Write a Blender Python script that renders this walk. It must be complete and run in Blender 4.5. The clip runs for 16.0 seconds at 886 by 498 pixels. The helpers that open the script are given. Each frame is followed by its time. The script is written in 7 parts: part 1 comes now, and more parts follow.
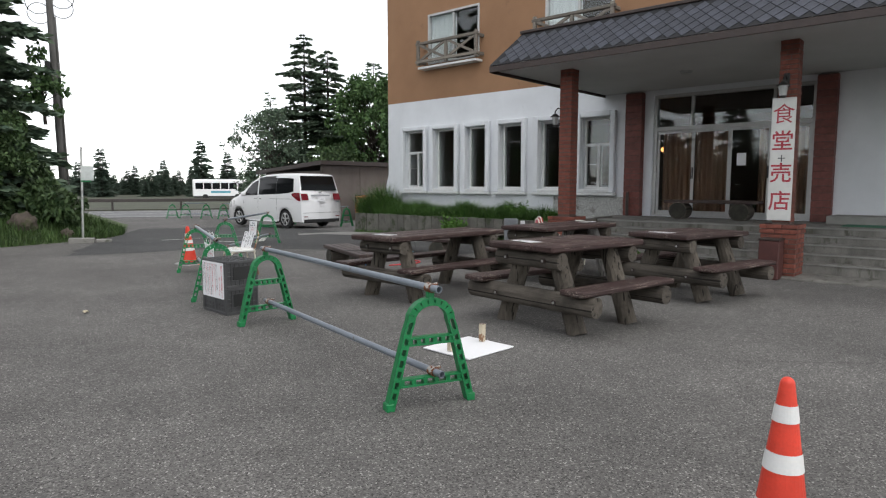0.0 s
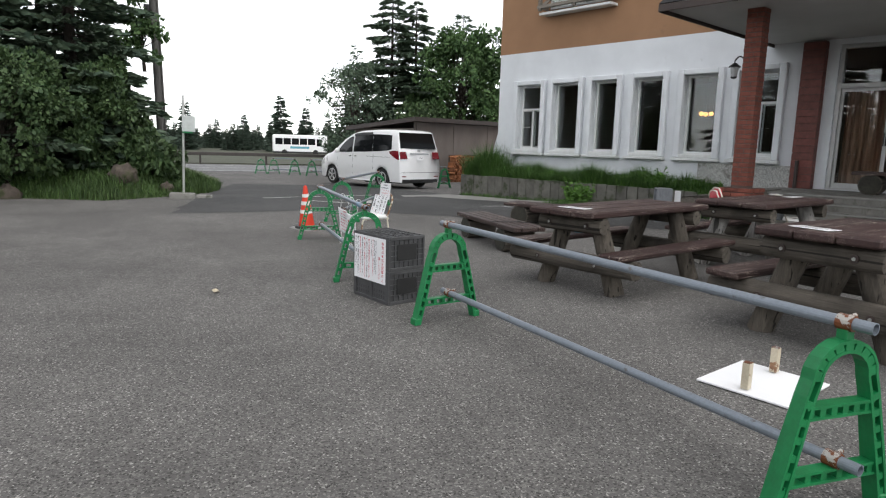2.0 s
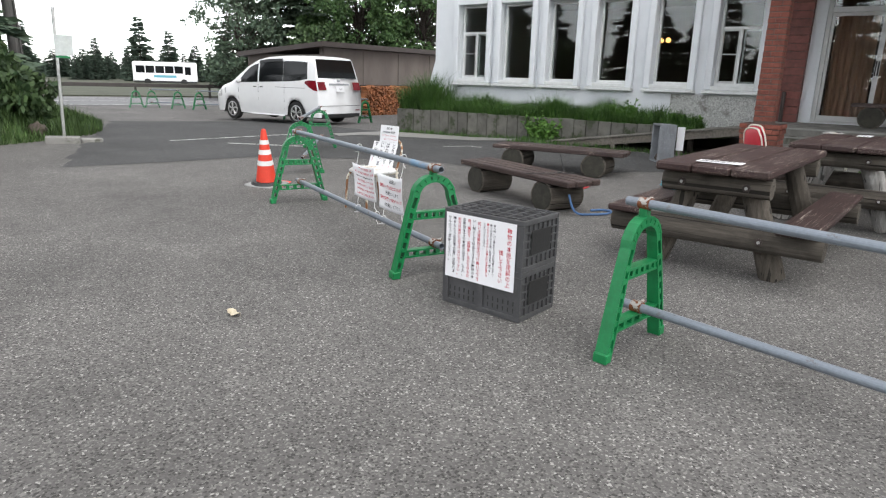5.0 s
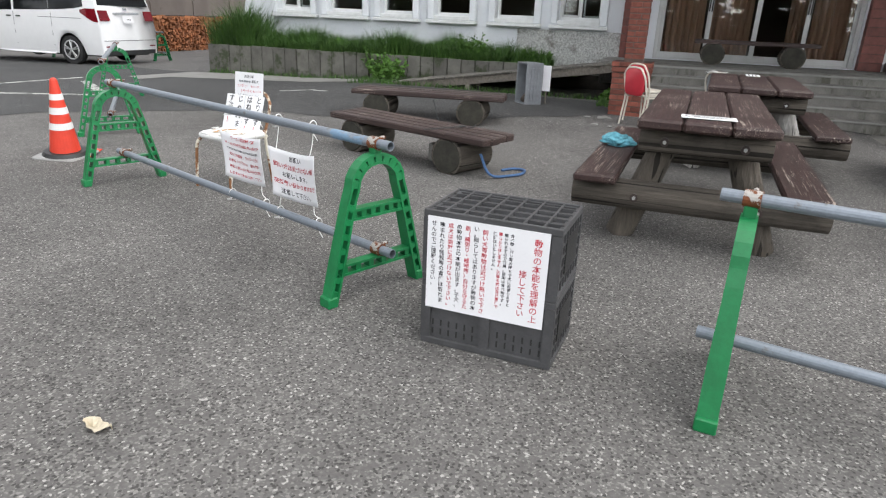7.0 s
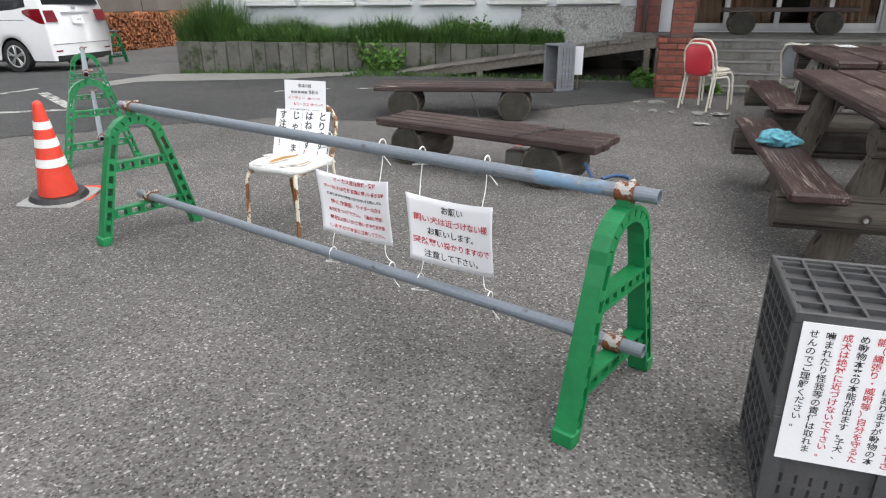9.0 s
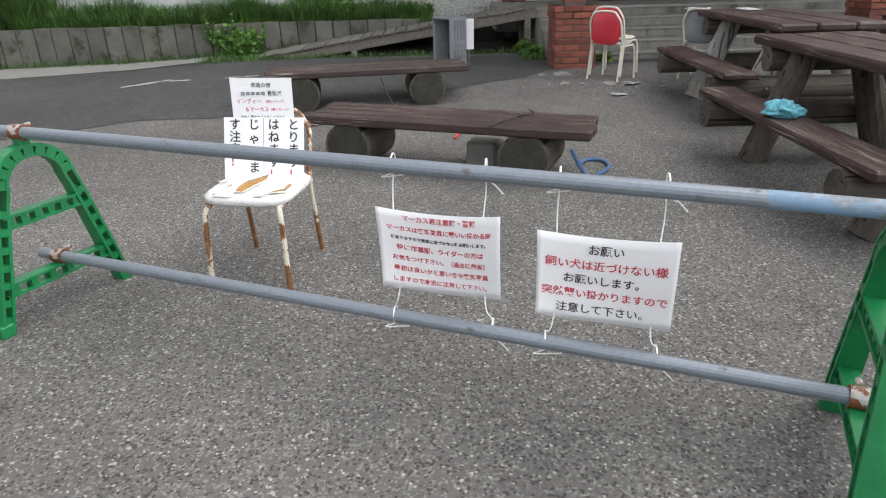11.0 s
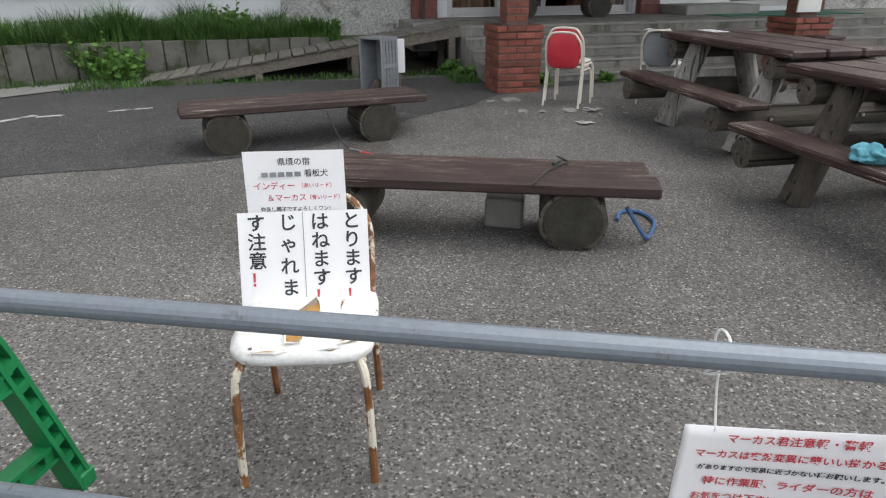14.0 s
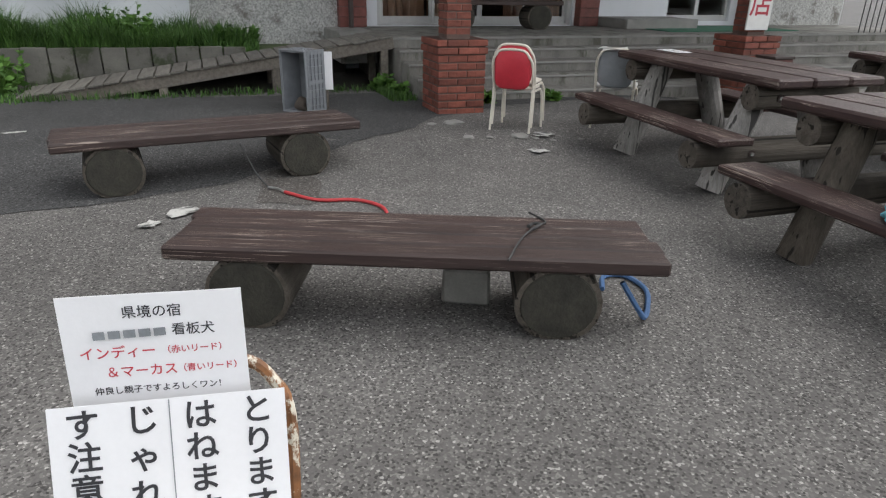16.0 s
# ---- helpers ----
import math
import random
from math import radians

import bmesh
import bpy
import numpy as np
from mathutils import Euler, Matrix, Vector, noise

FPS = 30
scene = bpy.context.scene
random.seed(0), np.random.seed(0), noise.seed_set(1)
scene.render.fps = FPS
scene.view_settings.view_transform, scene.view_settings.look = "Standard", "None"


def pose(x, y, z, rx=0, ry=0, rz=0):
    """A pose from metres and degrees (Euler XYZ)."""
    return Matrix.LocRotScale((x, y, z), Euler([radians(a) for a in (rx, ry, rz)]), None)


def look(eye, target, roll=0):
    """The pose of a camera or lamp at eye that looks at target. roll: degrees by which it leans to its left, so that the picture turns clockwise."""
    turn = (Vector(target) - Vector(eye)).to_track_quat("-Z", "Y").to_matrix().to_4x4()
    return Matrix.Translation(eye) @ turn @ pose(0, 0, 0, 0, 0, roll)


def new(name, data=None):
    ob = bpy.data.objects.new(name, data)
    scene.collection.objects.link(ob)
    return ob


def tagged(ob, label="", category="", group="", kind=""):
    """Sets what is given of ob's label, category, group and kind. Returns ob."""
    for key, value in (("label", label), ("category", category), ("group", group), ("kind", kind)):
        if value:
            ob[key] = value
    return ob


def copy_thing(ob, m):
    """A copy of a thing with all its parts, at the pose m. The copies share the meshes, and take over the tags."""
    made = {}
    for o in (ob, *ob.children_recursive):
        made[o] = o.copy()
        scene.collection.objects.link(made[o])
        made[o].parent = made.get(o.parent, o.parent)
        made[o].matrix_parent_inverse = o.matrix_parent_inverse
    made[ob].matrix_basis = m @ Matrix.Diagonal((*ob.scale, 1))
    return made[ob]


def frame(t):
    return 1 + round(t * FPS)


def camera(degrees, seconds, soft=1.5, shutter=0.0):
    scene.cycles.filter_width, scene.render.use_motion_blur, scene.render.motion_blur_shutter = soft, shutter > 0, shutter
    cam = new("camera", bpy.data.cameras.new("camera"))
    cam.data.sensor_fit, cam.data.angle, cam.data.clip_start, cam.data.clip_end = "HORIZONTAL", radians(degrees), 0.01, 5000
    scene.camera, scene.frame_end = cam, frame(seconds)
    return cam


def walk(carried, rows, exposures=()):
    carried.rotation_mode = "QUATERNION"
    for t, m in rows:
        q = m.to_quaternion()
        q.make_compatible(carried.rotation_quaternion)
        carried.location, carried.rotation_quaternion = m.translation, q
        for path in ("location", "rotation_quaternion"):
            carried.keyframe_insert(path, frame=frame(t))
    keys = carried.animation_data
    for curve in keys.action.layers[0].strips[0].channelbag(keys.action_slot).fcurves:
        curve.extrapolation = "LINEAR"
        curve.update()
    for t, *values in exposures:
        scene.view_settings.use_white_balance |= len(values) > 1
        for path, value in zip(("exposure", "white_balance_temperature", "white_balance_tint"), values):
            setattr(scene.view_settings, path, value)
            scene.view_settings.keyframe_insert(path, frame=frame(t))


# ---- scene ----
cam = camera(69.3, 16.0, 1.2)
PATH = [
    (0, (0.01, -0.048, 1.371), (0.842, 1.76, 1.176), 0.1),
    (0.5, (-0.182, 0.389, 1.421), (0.416, 2.285, 1.196), 0.5),
    (1, (-0.248, 0.94, 1.374), (0.342, 2.836, 1.13), 0.0),
    (1.5, (-0.38, 1.448, 1.375), (0.141, 3.351, 1.05), -1.7),
    (2, (-0.536, 1.897, 1.335), (0.102, 3.766, 1.017), 1.6),
    (2.5, (-0.736, 2.353, 1.307), (-0.087, 4.215, 0.978), -0.1),
    (3, (-0.901, 2.736, 1.33), (-0.237, 4.582, 0.939), 0.1),
    (5.5, (-1.33, 4.705, 1.293), (-0.215, 6.27, 0.739), 1.1),
    (6, (-1.318, 5.101, 1.283), (-0.035, 6.524, 0.709), 0.2),
    (6.5, (-1.259, 5.461, 1.273), (0.121, 6.776, 0.669), 1.2),
    (7, (-1.181, 5.814, 1.278), (0.209, 7.08, 0.597), 2.4),
    (7.5, (-1.157, 6.18, 1.281), (0.252, 7.416, 0.585), 1.5),
    (8, (-1.088, 6.569, 1.253), (0.33, 7.786, 0.538), -0.7),
    (8.5, (-1.046, 6.94, 1.263), (0.366, 8.152, 0.532), 0.6),
    (9, (-1.026, 7.291, 1.263), (0.431, 8.451, 0.535), -0.5),
    (9.2, (-1.0, 7.43, 1.244), (0.49, 8.543, 0.507), 0.1),
    (11.3, (-0.85, 8.55, 1.252), (0.849, 9.214, 0.433), -1.1),
    (11.5, (-0.813, 8.608, 1.243), (0.897, 9.231, 0.413), -0.4),
    (12, (-0.754, 8.807, 1.228), (1.005, 9.227, 0.374), -0.2),
    (12.5, (-0.698, 8.966, 1.221), (1.073, 9.244, 0.333), 0.4),
    (13, (-0.547, 9.168, 1.231), (1.224, 9.423, 0.336), -0.2),
    (13.4, (-0.435, 9.348, 1.278), (1.353, 9.671, 0.442), 0.7),
    (13.5, (-0.398, 9.381, 1.282), (1.392, 9.717, 0.458), 0.6),
    (14, (-0.214, 9.58, 1.28), (1.597, 9.915, 0.501), -0.5),
    (14.5, (-0.001, 9.697, 1.272), (1.81, 10.024, 0.489), -0.3),
    (15, (0.236, 9.711, 1.29), (2.056, 9.994, 0.51), -0.5),
    (15.5, (0.45, 9.757, 1.287), (2.287, 9.915, 0.515), 1.3),
    (16, (0.592, 9.796, 1.303), (2.436, 9.914, 0.537), 1.1),
]
walk(cam, [(t, look(eye, target, roll)) for t, eye, target, roll in PATH],
     exposures=[(0.0, 1.0), (1.5, 1.05), (3.0, 1.2), (5.5, 1.6), (9.0, 1.65), (12.5, 1.47), (16.0, 1.32)])
# ---- world and light ----
SUN_EL, SUN_AZ = radians(58), radians(200)
world = bpy.data.worlds.new("overcast_sky")
scene.world = world
world.use_nodes = True
wn, wl = world.node_tree.nodes, world.node_tree.links
wn.clear()
sky = wn.new("ShaderNodeTexSky")
sky.sky_type = 'NISHITA'
sky.sun_disc = False
sky.sun_elevation, sky.sun_rotation = SUN_EL, SUN_AZ
sky.altitude, sky.air_density, sky.dust_density, sky.ozone_density = 2000, 1.0, 0.6, 1.0
grey = wn.new("ShaderNodeHueSaturation")
grey.inputs["Saturation"].default_value = 0.14
bgd = wn.new("ShaderNodeBackground")
bgd.inputs["Strength"].default_value = 0.15
wout = wn.new("ShaderNodeOutputWorld")
wl.new(sky.outputs[0], grey.inputs["Color"])
wl.new(grey.outputs[0], bgd.inputs["Color"])
wl.new(bgd.outputs[0], wout.inputs[0])
sun = new("sun", bpy.data.lights.new("sun", "SUN"))
sun.data.energy, sun.data.angle, sun.data.color = 0.9, radians(75), (1.0, 0.97, 0.92)
sun.matrix_world = look((0, 0, 30), (math.sin(-SUN_AZ) * -12, math.cos(SUN_AZ) * -12, 30 - 12 * math.tan(SUN_EL)))


# ---- materials ----
class Mat:
    """A node material under construction."""

    def __init__(self, name):
        self.m = bpy.data.materials.new(name)
        self.m.use_nodes = True
        self.t = self.m.node_tree
        self.b = self.t.nodes["Principled BSDF"]
        self.co = self.t.nodes.new("ShaderNodeTexCoord").outputs["Object"]

    def n(self, kind, **kw):
        node = self.t.nodes.new(kind)
        for k, v in kw.items():
            node.inputs[k.replace("_", " ")].default_value = v
        return node

    def l(self, a, b):
        self.t.links.new(a, b)

    def noise(self, scale, detail=4.0, rough=0.6, stretch=(1, 1, 1)):
        mp = self.n("ShaderNodeMapping")
        mp.inputs["Scale"].default_value = stretch
        self.l(self.co, mp.inputs["Vector"])
        no = self.n("ShaderNodeTexNoise", Scale=scale, Detail=detail, Roughness=rough)
        self.l(mp.outputs[0], no.inputs["Vector"])
        return no.outputs["Fac"]

    def ramp(self, fac, lo, hi, a=(0, 0, 0), b=(1, 1, 1)):
        r = self.n("ShaderNodeValToRGB")
        r.color_ramp.elements[0].position, r.color_ramp.elements[1].position = lo, hi
        r.color_ramp.elements[0].color, r.color_ramp.elements[1].color = (*a, 1), (*b, 1)
        self.l(fac, r.inputs[0])
        return r.outputs[0]

    def mix(self, fac, a, b, mode="MIX"):
        mx = self.t.nodes.new("ShaderNodeMix")
        mx.data_type, mx.blend_type = "RGBA", mode
        ins = [i for i in mx.inputs if i.enabled]
        for sock, v in zip(ins, (fac, a, b)):
            if isinstance(v, (int, float)):
                sock.default_value = v
            elif isinstance(v, tuple):
                sock.default_value = (*v, 1)
            else:
                self.l(v, sock)
        return [o for o in mx.outputs if o.enabled][0]

    def shade(self, col, amount):
        """Varies a colour a little from piece to piece."""
        oi = self.t.nodes.new("ShaderNodeObjectInfo")
        return self.mix(1.0, col, self.ramp(oi.outputs["Random"], 0, 1, (1 - amount,) * 3, (1 + amount,) * 3), "MULTIPLY")

    def bump(self, fac, strength, dist=0.01):
        bp = self.n("ShaderNodeBump", Strength=strength, Distance=dist)
        self.l(fac, bp.inputs["Height"])
        self.l(bp.outputs[0], self.b.inputs["Normal"])

    def done(self, col, rough=0.7, metal=0.0, spec=0.5):
        if isinstance(col, tuple):
            self.b.inputs["Base Color"].default_value = (*col, 1)
        else:
            self.l(col, self.b.inputs["Base Color"])
        if isinstance(rough, (int, float)):
            self.b.inputs["Roughness"].default_value = rough
        else:
            self.l(rough, self.b.inputs["Roughness"])
        self.b.inputs["Metallic"].default_value = metal
        self.b.inputs["Specular IOR Level"].default_value = spec
        return self.m


def plain(name, col, rough=0.7, metal=0.0, var=0.18, scale=6.0, fine=90.0, bump=0.15, spec=0.5, piece=0.0, stretch=(1, 1, 1), dirt=None, dirt_at=0.62, dirt_scale=3.0):
    """A surface with grain at two scales, and stains if dirt gives their colour."""
    m = Mat(name)
    a, f = m.noise(scale, 5, 0.6, stretch), m.noise(fine, 3, 0.6, stretch)
    c = m.mix(m.ramp(a, 0.3, 0.7), tuple(v * (1 - var) for v in col), tuple(min(1, v * (1 + var)) for v in col))
    c = m.mix(1.0, c, m.ramp(f, 0.25, 0.75, (1 - var * 0.6,) * 3, (1 + var * 0.4,) * 3), "MULTIPLY")
    if dirt:
        c = m.mix(m.ramp(m.noise(dirt_scale, 6, 0.7, stretch), dirt_at, dirt_at + 0.1), c, dirt)
    if piece:
        c = m.shade(c, piece)
    m.bump(f, bump)
    return m.done(c, rough, metal, spec)


def asphalt(name, base, stone, dark, stains):
    m = Mat(name)
    vor = m.n("ShaderNodeTexVoronoi", Scale=122.0)
    m.l(m.co, vor.inputs["Vector"])
    sep = m.n("ShaderNodeSeparateColor")
    m.l(vor.outputs["Color"], sep.inputs[0])
    c = m.mix(m.ramp(m.noise(60, 4, 0.7), 0.3, 0.7), tuple(v * 0.72 for v in base), tuple(v * 1.2 for v in base))
    c = m.mix(m.ramp(sep.outputs[0], 0.68, 0.90), c, tuple(v * 0.94 for v in stone))
    c = m.mix(m.ramp(sep.outputs[1], 0.955, 0.97), c, tuple(min(1, v * 1.65) for v in stone))
    c = m.mix(m.ramp(sep.outputs[2], 0.84, 0.9), c, dark)
    c = m.mix(1.0, c, m.ramp(m.noise(0.5, 6, 0.65), 0.3, 0.7, (1 - stains,) * 3, (1 + stains,) * 3), "MULTIPLY")
    c = m.mix(1.0, c, m.ramp(m.noise(3.3, 5, 0.7), 0.3, 0.7, (0.9,) * 3, (1.08,) * 3), "MULTIPLY")
    # thin cracks that wander over the surface
    cr = m.n("ShaderNodeTexVoronoi", Scale=0.33)
    cr.feature = "DISTANCE_TO_EDGE"
    mp = m.mix(0.3, m.co, m.n("ShaderNodeTexNoise", Scale=3.0, Detail=5.0).outputs["Color"])
    m.l(mp, cr.inputs["Vector"])
    crack = m.mix(1.0, m.ramp(cr.outputs["Distance"], 0.0015, 0.004, (1, 1, 1), (0, 0, 0)), m.ramp(m.noise(0.23, 2), 0.6, 0.66), "MULTIPLY")
    c = m.mix(crack, c, tuple(v * 0.45 for v in base))
    m.bump(m.mix(0.5, m.noise(130, 3, 0.7), vor.outputs["Distance"]), 0.4, 0.005)
    return m.done(c, 0.88, 0.0, 0.25)


def worn_paint(name, paint, wood, wear=0.62, stretch=(14, 0.7, 14), gloss=0.5):
    """Painted boards whose paint has flaked along the grain (the grain runs along local y)."""
    m = Mat(name)
    g = m.noise(3.0, 6, 0.65, stretch)
    f = m.noise(30.0, 3, 0.6, stretch)
    c = m.mix(m.ramp(g, 0.35, 0.65), tuple(v * 0.7 for v in paint), tuple(v * 1.25 for v in paint))
    flake = m.mix(1.0, m.ramp(m.noise(2.2, 7, 0.75, stretch), wear, wear + 0.03), m.ramp(m.noise(1.3, 3, 0.5), 0.42, 0.6), "MULTIPLY")
    c = m.mix(flake, m.shade(c, 0.15), wood)
    # pale scratches along the grain
    scr = m.mix(1.0, m.ramp(m.noise(6.0, 3, 0.6, (stretch[0] * 3.6, stretch[1] * 0.5, stretch[2] * 3.6)), 0.612, 0.64), m.ramp(m.noise(2.6, 3, 0.5), 0.44, 0.56), "MULTIPLY")
    c = m.mix(scr, c, tuple(min(1, v * 1.5) for v in wood))
    m.bump(m.mix(0.5, f, g), 0.35, 0.006)
    return m.done(c, m.ramp(f, 0.2, 0.8, (gloss - 0.1,) * 3, (gloss + 0.2,) * 3), 0, 0.4)


def timber(name, col, axis):
    """Round weathered timber: grain, grey stains and dark checks along one axis."""
    m = Mat(name)

    def along(k, cross):
        return tuple(k if i == axis else cross for i in range(3))
    g = m.noise(3.0, 6, 0.65, along(0.5, 7))
    f = m.noise(22.0, 4, 0.65, along(0.35, 7))
    c = m.mix(m.ramp(g, 0.3, 0.7), tuple(v * 0.6 for v in col), tuple(v * 1.35 for v in col))
    c = m.mix(1.0, c, m.ramp(f, 0.3, 0.7, (0.75,) * 3, (1.15,) * 3), "MULTIPLY")
    c = m.mix(m.ramp(m.noise(2.2, 5, 0.6), 0.52, 0.68), c, tuple(v * 0.5 for v in col))
    checks = m.ramp(m.noise(3.4, 2, 0.4, along(0.09, 9)), 0.615, 0.645)
    c = m.mix(checks, m.shade(c, 0.16), tuple(v * 0.22 for v in col))
    m.bump(m.mix(checks, f, (0, 0, 0)), 0.8, 0.01)
    return m.done(c, 0.88, 0, 0.3)


def layered(name, top, under, at=0.55, scale=6.0, stretch=(1, 1, 1), rough=0.5, metal=0.0, edge=0.02, bump=0.2):
    """One coat over another that shows where it is gone (rust, flaked paint, moss)."""
    m = Mat(name)
    k = m.ramp(m.noise(scale, 7, 0.7, stretch), at, at + edge)
    f = m.noise(70, 3)
    a = m.mix(m.ramp(f, 0.2, 0.8), tuple(v * 0.85 for v in top), tuple(min(1, v * 1.1) for v in top))
    b = m.mix(m.ramp(m.noise(25, 4), 0.3, 0.7), tuple(v * 0.5 for v in under), tuple(v * 1.3 for v in under))
    m.bump(f, bump, 0.003)
    return m.done(m.mix(k, a, b), rough, metal)


def leafy(name, dark, light, scale=1.2):
    m = Mat(name)
    gi = m.t.nodes.new("ShaderNodeNewGeometry")
    c = m.mix(m.ramp(gi.outputs["Random Per Island"], 0.0, 1.0), dark, light)
    c = m.mix(1.0, c, m.ramp(m.noise(scale, 3), 0.3, 0.7, (0.65,) * 3, (1.25,) * 3), "MULTIPLY")
    m.b.inputs["Transmission Weight"].default_value = 0.0
    return m.done(c, 0.6, 0, 0.3)


def pane_glass(name, tint=(0.8, 0.85, 0.83), ior=1.5):
    m = bpy.data.materials.new(name)
    m.use_nodes = True
    p = m.node_tree.nodes["Principled BSDF"]
    p.inputs["Base Color"].default_value = (*tint, 1)
    p.inputs["Transmission Weight"].default_value = 1.0
    p.inputs["Roughness"].default_value = 0.0
    p.inputs["IOR"].default_value = ior
    return m


def glowing(name, col, strength):
    m = Mat(name)
    m.b.inputs["Emission Color"].default_value = (*col, 1)
    m.b.inputs["Emission Strength"].default_value = strength
    return m.done(col, 0.4)


ASPHALT = asphalt("worn_asphalt", (0.114, 0.109, 0.104), (0.2, 0.193, 0.182), (0.055, 0.052, 0.05), 0.24)
ASPHALT_NEW = asphalt("dark_patched_asphalt", (0.06, 0.06, 0.06), (0.10, 0.10, 0.098), (0.022, 0.022, 0.022), 0.2)
ASPHALT_DAMP = asphalt("stained_asphalt", (0.075, 0.068, 0.062), (0.15, 0.142, 0.132), (0.035, 0.033, 0.031), 0.3)
ROADMAT = plain("grey_road", (0.16, 0.16, 0.165), 0.85, var=0.12, scale=0.6)
VERGEGRASS = plain("dry_verge_ground", (0.055, 0.06, 0.036), 0.9, var=0.4, scale=0.6, fine=12, bump=0.4)
GRASSLAND = plain("rough_grass_ground", (0.07, 0.10, 0.035), 0.9, var=0.4, scale=1.5, fine=20, bump=0.6)
WHITE_LINE = layered("worn_white_road_paint", (0.5, 0.5, 0.47), (0.10, 0.10, 0.095), 0.47, 7.0, rough=0.8, edge=0.1)
CONCRETE = plain("weathered_concrete", (0.225, 0.219, 0.202), 0.88, var=0.2, scale=3.5, dirt=(0.10, 0.10, 0.08), dirt_at=0.58, piece=0.12)
PLANTERSTONE = plain("damp_grey_panel", (0.112, 0.108, 0.094), 0.9, var=0.25, scale=4, dirt=(0.04, 0.05, 0.024), dirt_at=0.52, piece=0.16)
STEPSTONE = plain("stained_step_concrete", (0.185, 0.178, 0.16), 0.9, var=0.3, scale=2.5, fine=60, bump=0.5, stretch=(1.6, 1, 0.5), dirt=(0.085, 0.085, 0.065), dirt_at=0.53, dirt_scale=2.6)
CONCRETE_PALE = plain("pale_concrete", (0.235, 0.23, 0.215), 0.85, var=0.15, scale=4, dirt=(0.2, 0.19, 0.17))
WHITEWALL = plain("white_rough_render", (0.66, 0.68, 0.70), 0.85, var=0.07, scale=1.2, fine=60, bump=0.6, dirt=(0.42, 0.43, 0.42), dirt_at=0.66, dirt_scale=1.6)
PEBBLEWALL = plain("stained_pebbledash", (0.42, 0.42, 0.40), 0.9, var=0.5, scale=40, fine=120, bump=0.9, dirt=(0.17, 0.16, 0.14), dirt_at=0.55)
OCHREWALL = plain("ochre_render", (0.285, 0.158, 0.085), 0.9, var=0.10, scale=0.8, fine=50, bump=0.3, dirt=(0.21, 0.12, 0.07), dirt_at=0.6, dirt_scale=0.9)
SOFFIT = plain("white_soffit_boards", (0.55, 0.55, 0.54), 0.8, var=0.06, scale=1.0)
SLATEGAP = plain("dark_slate_joint", (0.012, 0.012, 0.014), 0.8)
SLATE = plain("grey_slate", (0.036, 0.039, 0.052), 0.42, var=0.25, scale=4, piece=0.35, dirt=(0.16, 0.175, 0.2), dirt_at=0.72, dirt_scale=5)
DARKTRIM = plain("dark_brown_trim", (0.035, 0.022, 0.018), 0.5, var=0.2)
BRICK = plain("red_brick", (0.175, 0.052, 0.034), 0.8, var=0.3, scale=12, fine=120, bump=0.5, piece=0.35)
MORTAR = plain("dark_mortar", (0.105, 0.07, 0.058), 0.95, var=0.2, scale=20)
BINBROWN = plain("dark_brown_bin_paint", (0.075, 0.026, 0.022), 0.45, var=0.2)
BROWNTILE = plain("brown_tile", (0.14, 0.042, 0.032), 0.6, var=0.25, scale=10, piece=0.2)
ALU = plain("aluminium_frame", (0.46, 0.46, 0.45), 0.45, 0.3, var=0.08, bump=0.05)
WHITEFRAME = plain("white_window_frame", (0.62, 0.63, 0.62), 0.5, var=0.1, dirt=(0.4, 0.4, 0.38))
GLASS = pane_glass("window_glass", (0.75, 0.8, 0.79))
DOORGLASS = pane_glass("door_glass", (0.8, 0.83, 0.82), 1.5)
# dark brown that stands in for the lack of light indoors
ROOM = plain("room_painted_dim", (0.06, 0.045, 0.035), 0.9)
CURTAIN = plain("brown_curtain", (0.33, 0.20, 0.135), 0.95, var=0.2, scale=3, stretch=(6, 6, 0.5))
NETCURTAIN = plain("white_net_curtain", (0.86, 0.87, 0.88), 0.9, var=0.05, stretch=(8, 8, 0.5))
GREYWOOD = plain("weathered_grey_timber", (0.17, 0.15, 0.125), 0.85, var=0.3, scale=4, fine=30, bump=0.6, stretch=(6, 0.6, 6), piece=0.25)
RAMPWOOD = plain("weathered_ramp_board", (0.15, 0.14, 0.122), 0.85, var=0.3, scale=4, fine=30, bump=0.5, stretch=(6, 0.6, 6), piece=0.22, dirt=(0.09, 0.085, 0.07))
LOGWOOD = timber("weathered_log", (0.105, 0.09, 0.073), 2)
PALELOG = timber("bleached_log", (0.33, 0.315, 0.295), 2)
LOGX = timber("weathered_log_bearer", (0.098, 0.085, 0.07), 0)
LOGEND = plain("sawn_log_end", (0.034, 0.032, 0.024), 0.9, var=0.4, scale=9, fine=60, bump=0.6, dirt=(0.03, 0.028, 0.024))
TABLEPAINT = worn_paint("worn_dark_red_table_paint", (0.036, 0.018, 0.016), (0.32, 0.27, 0.23), 0.595)
BENCHPAINT = worn_paint("worn_brown_bench_paint", (0.042, 0.026, 0.023), (0.25, 0.2, 0.17), 0.605)
STEEL = plain("steel_bolt", (0.5, 0.5, 0.48), 0.4, 0.9)
GREENPLASTIC = plain("green_plastic", (0.006, 0.165, 0.05), 0.42, var=0.18, scale=9, fine=60, bump=0.1, dirt=(0.03, 0.12, 0.055), dirt_at=0.64, dirt_scale=9)
PIPE = layered("galvanised_pipe", (0.22, 0.25, 0.285), (0.16, 0.155, 0.15), 0.6, 5, (3, 3, 3), 0.42, 0.35, 0.1, 0.1)
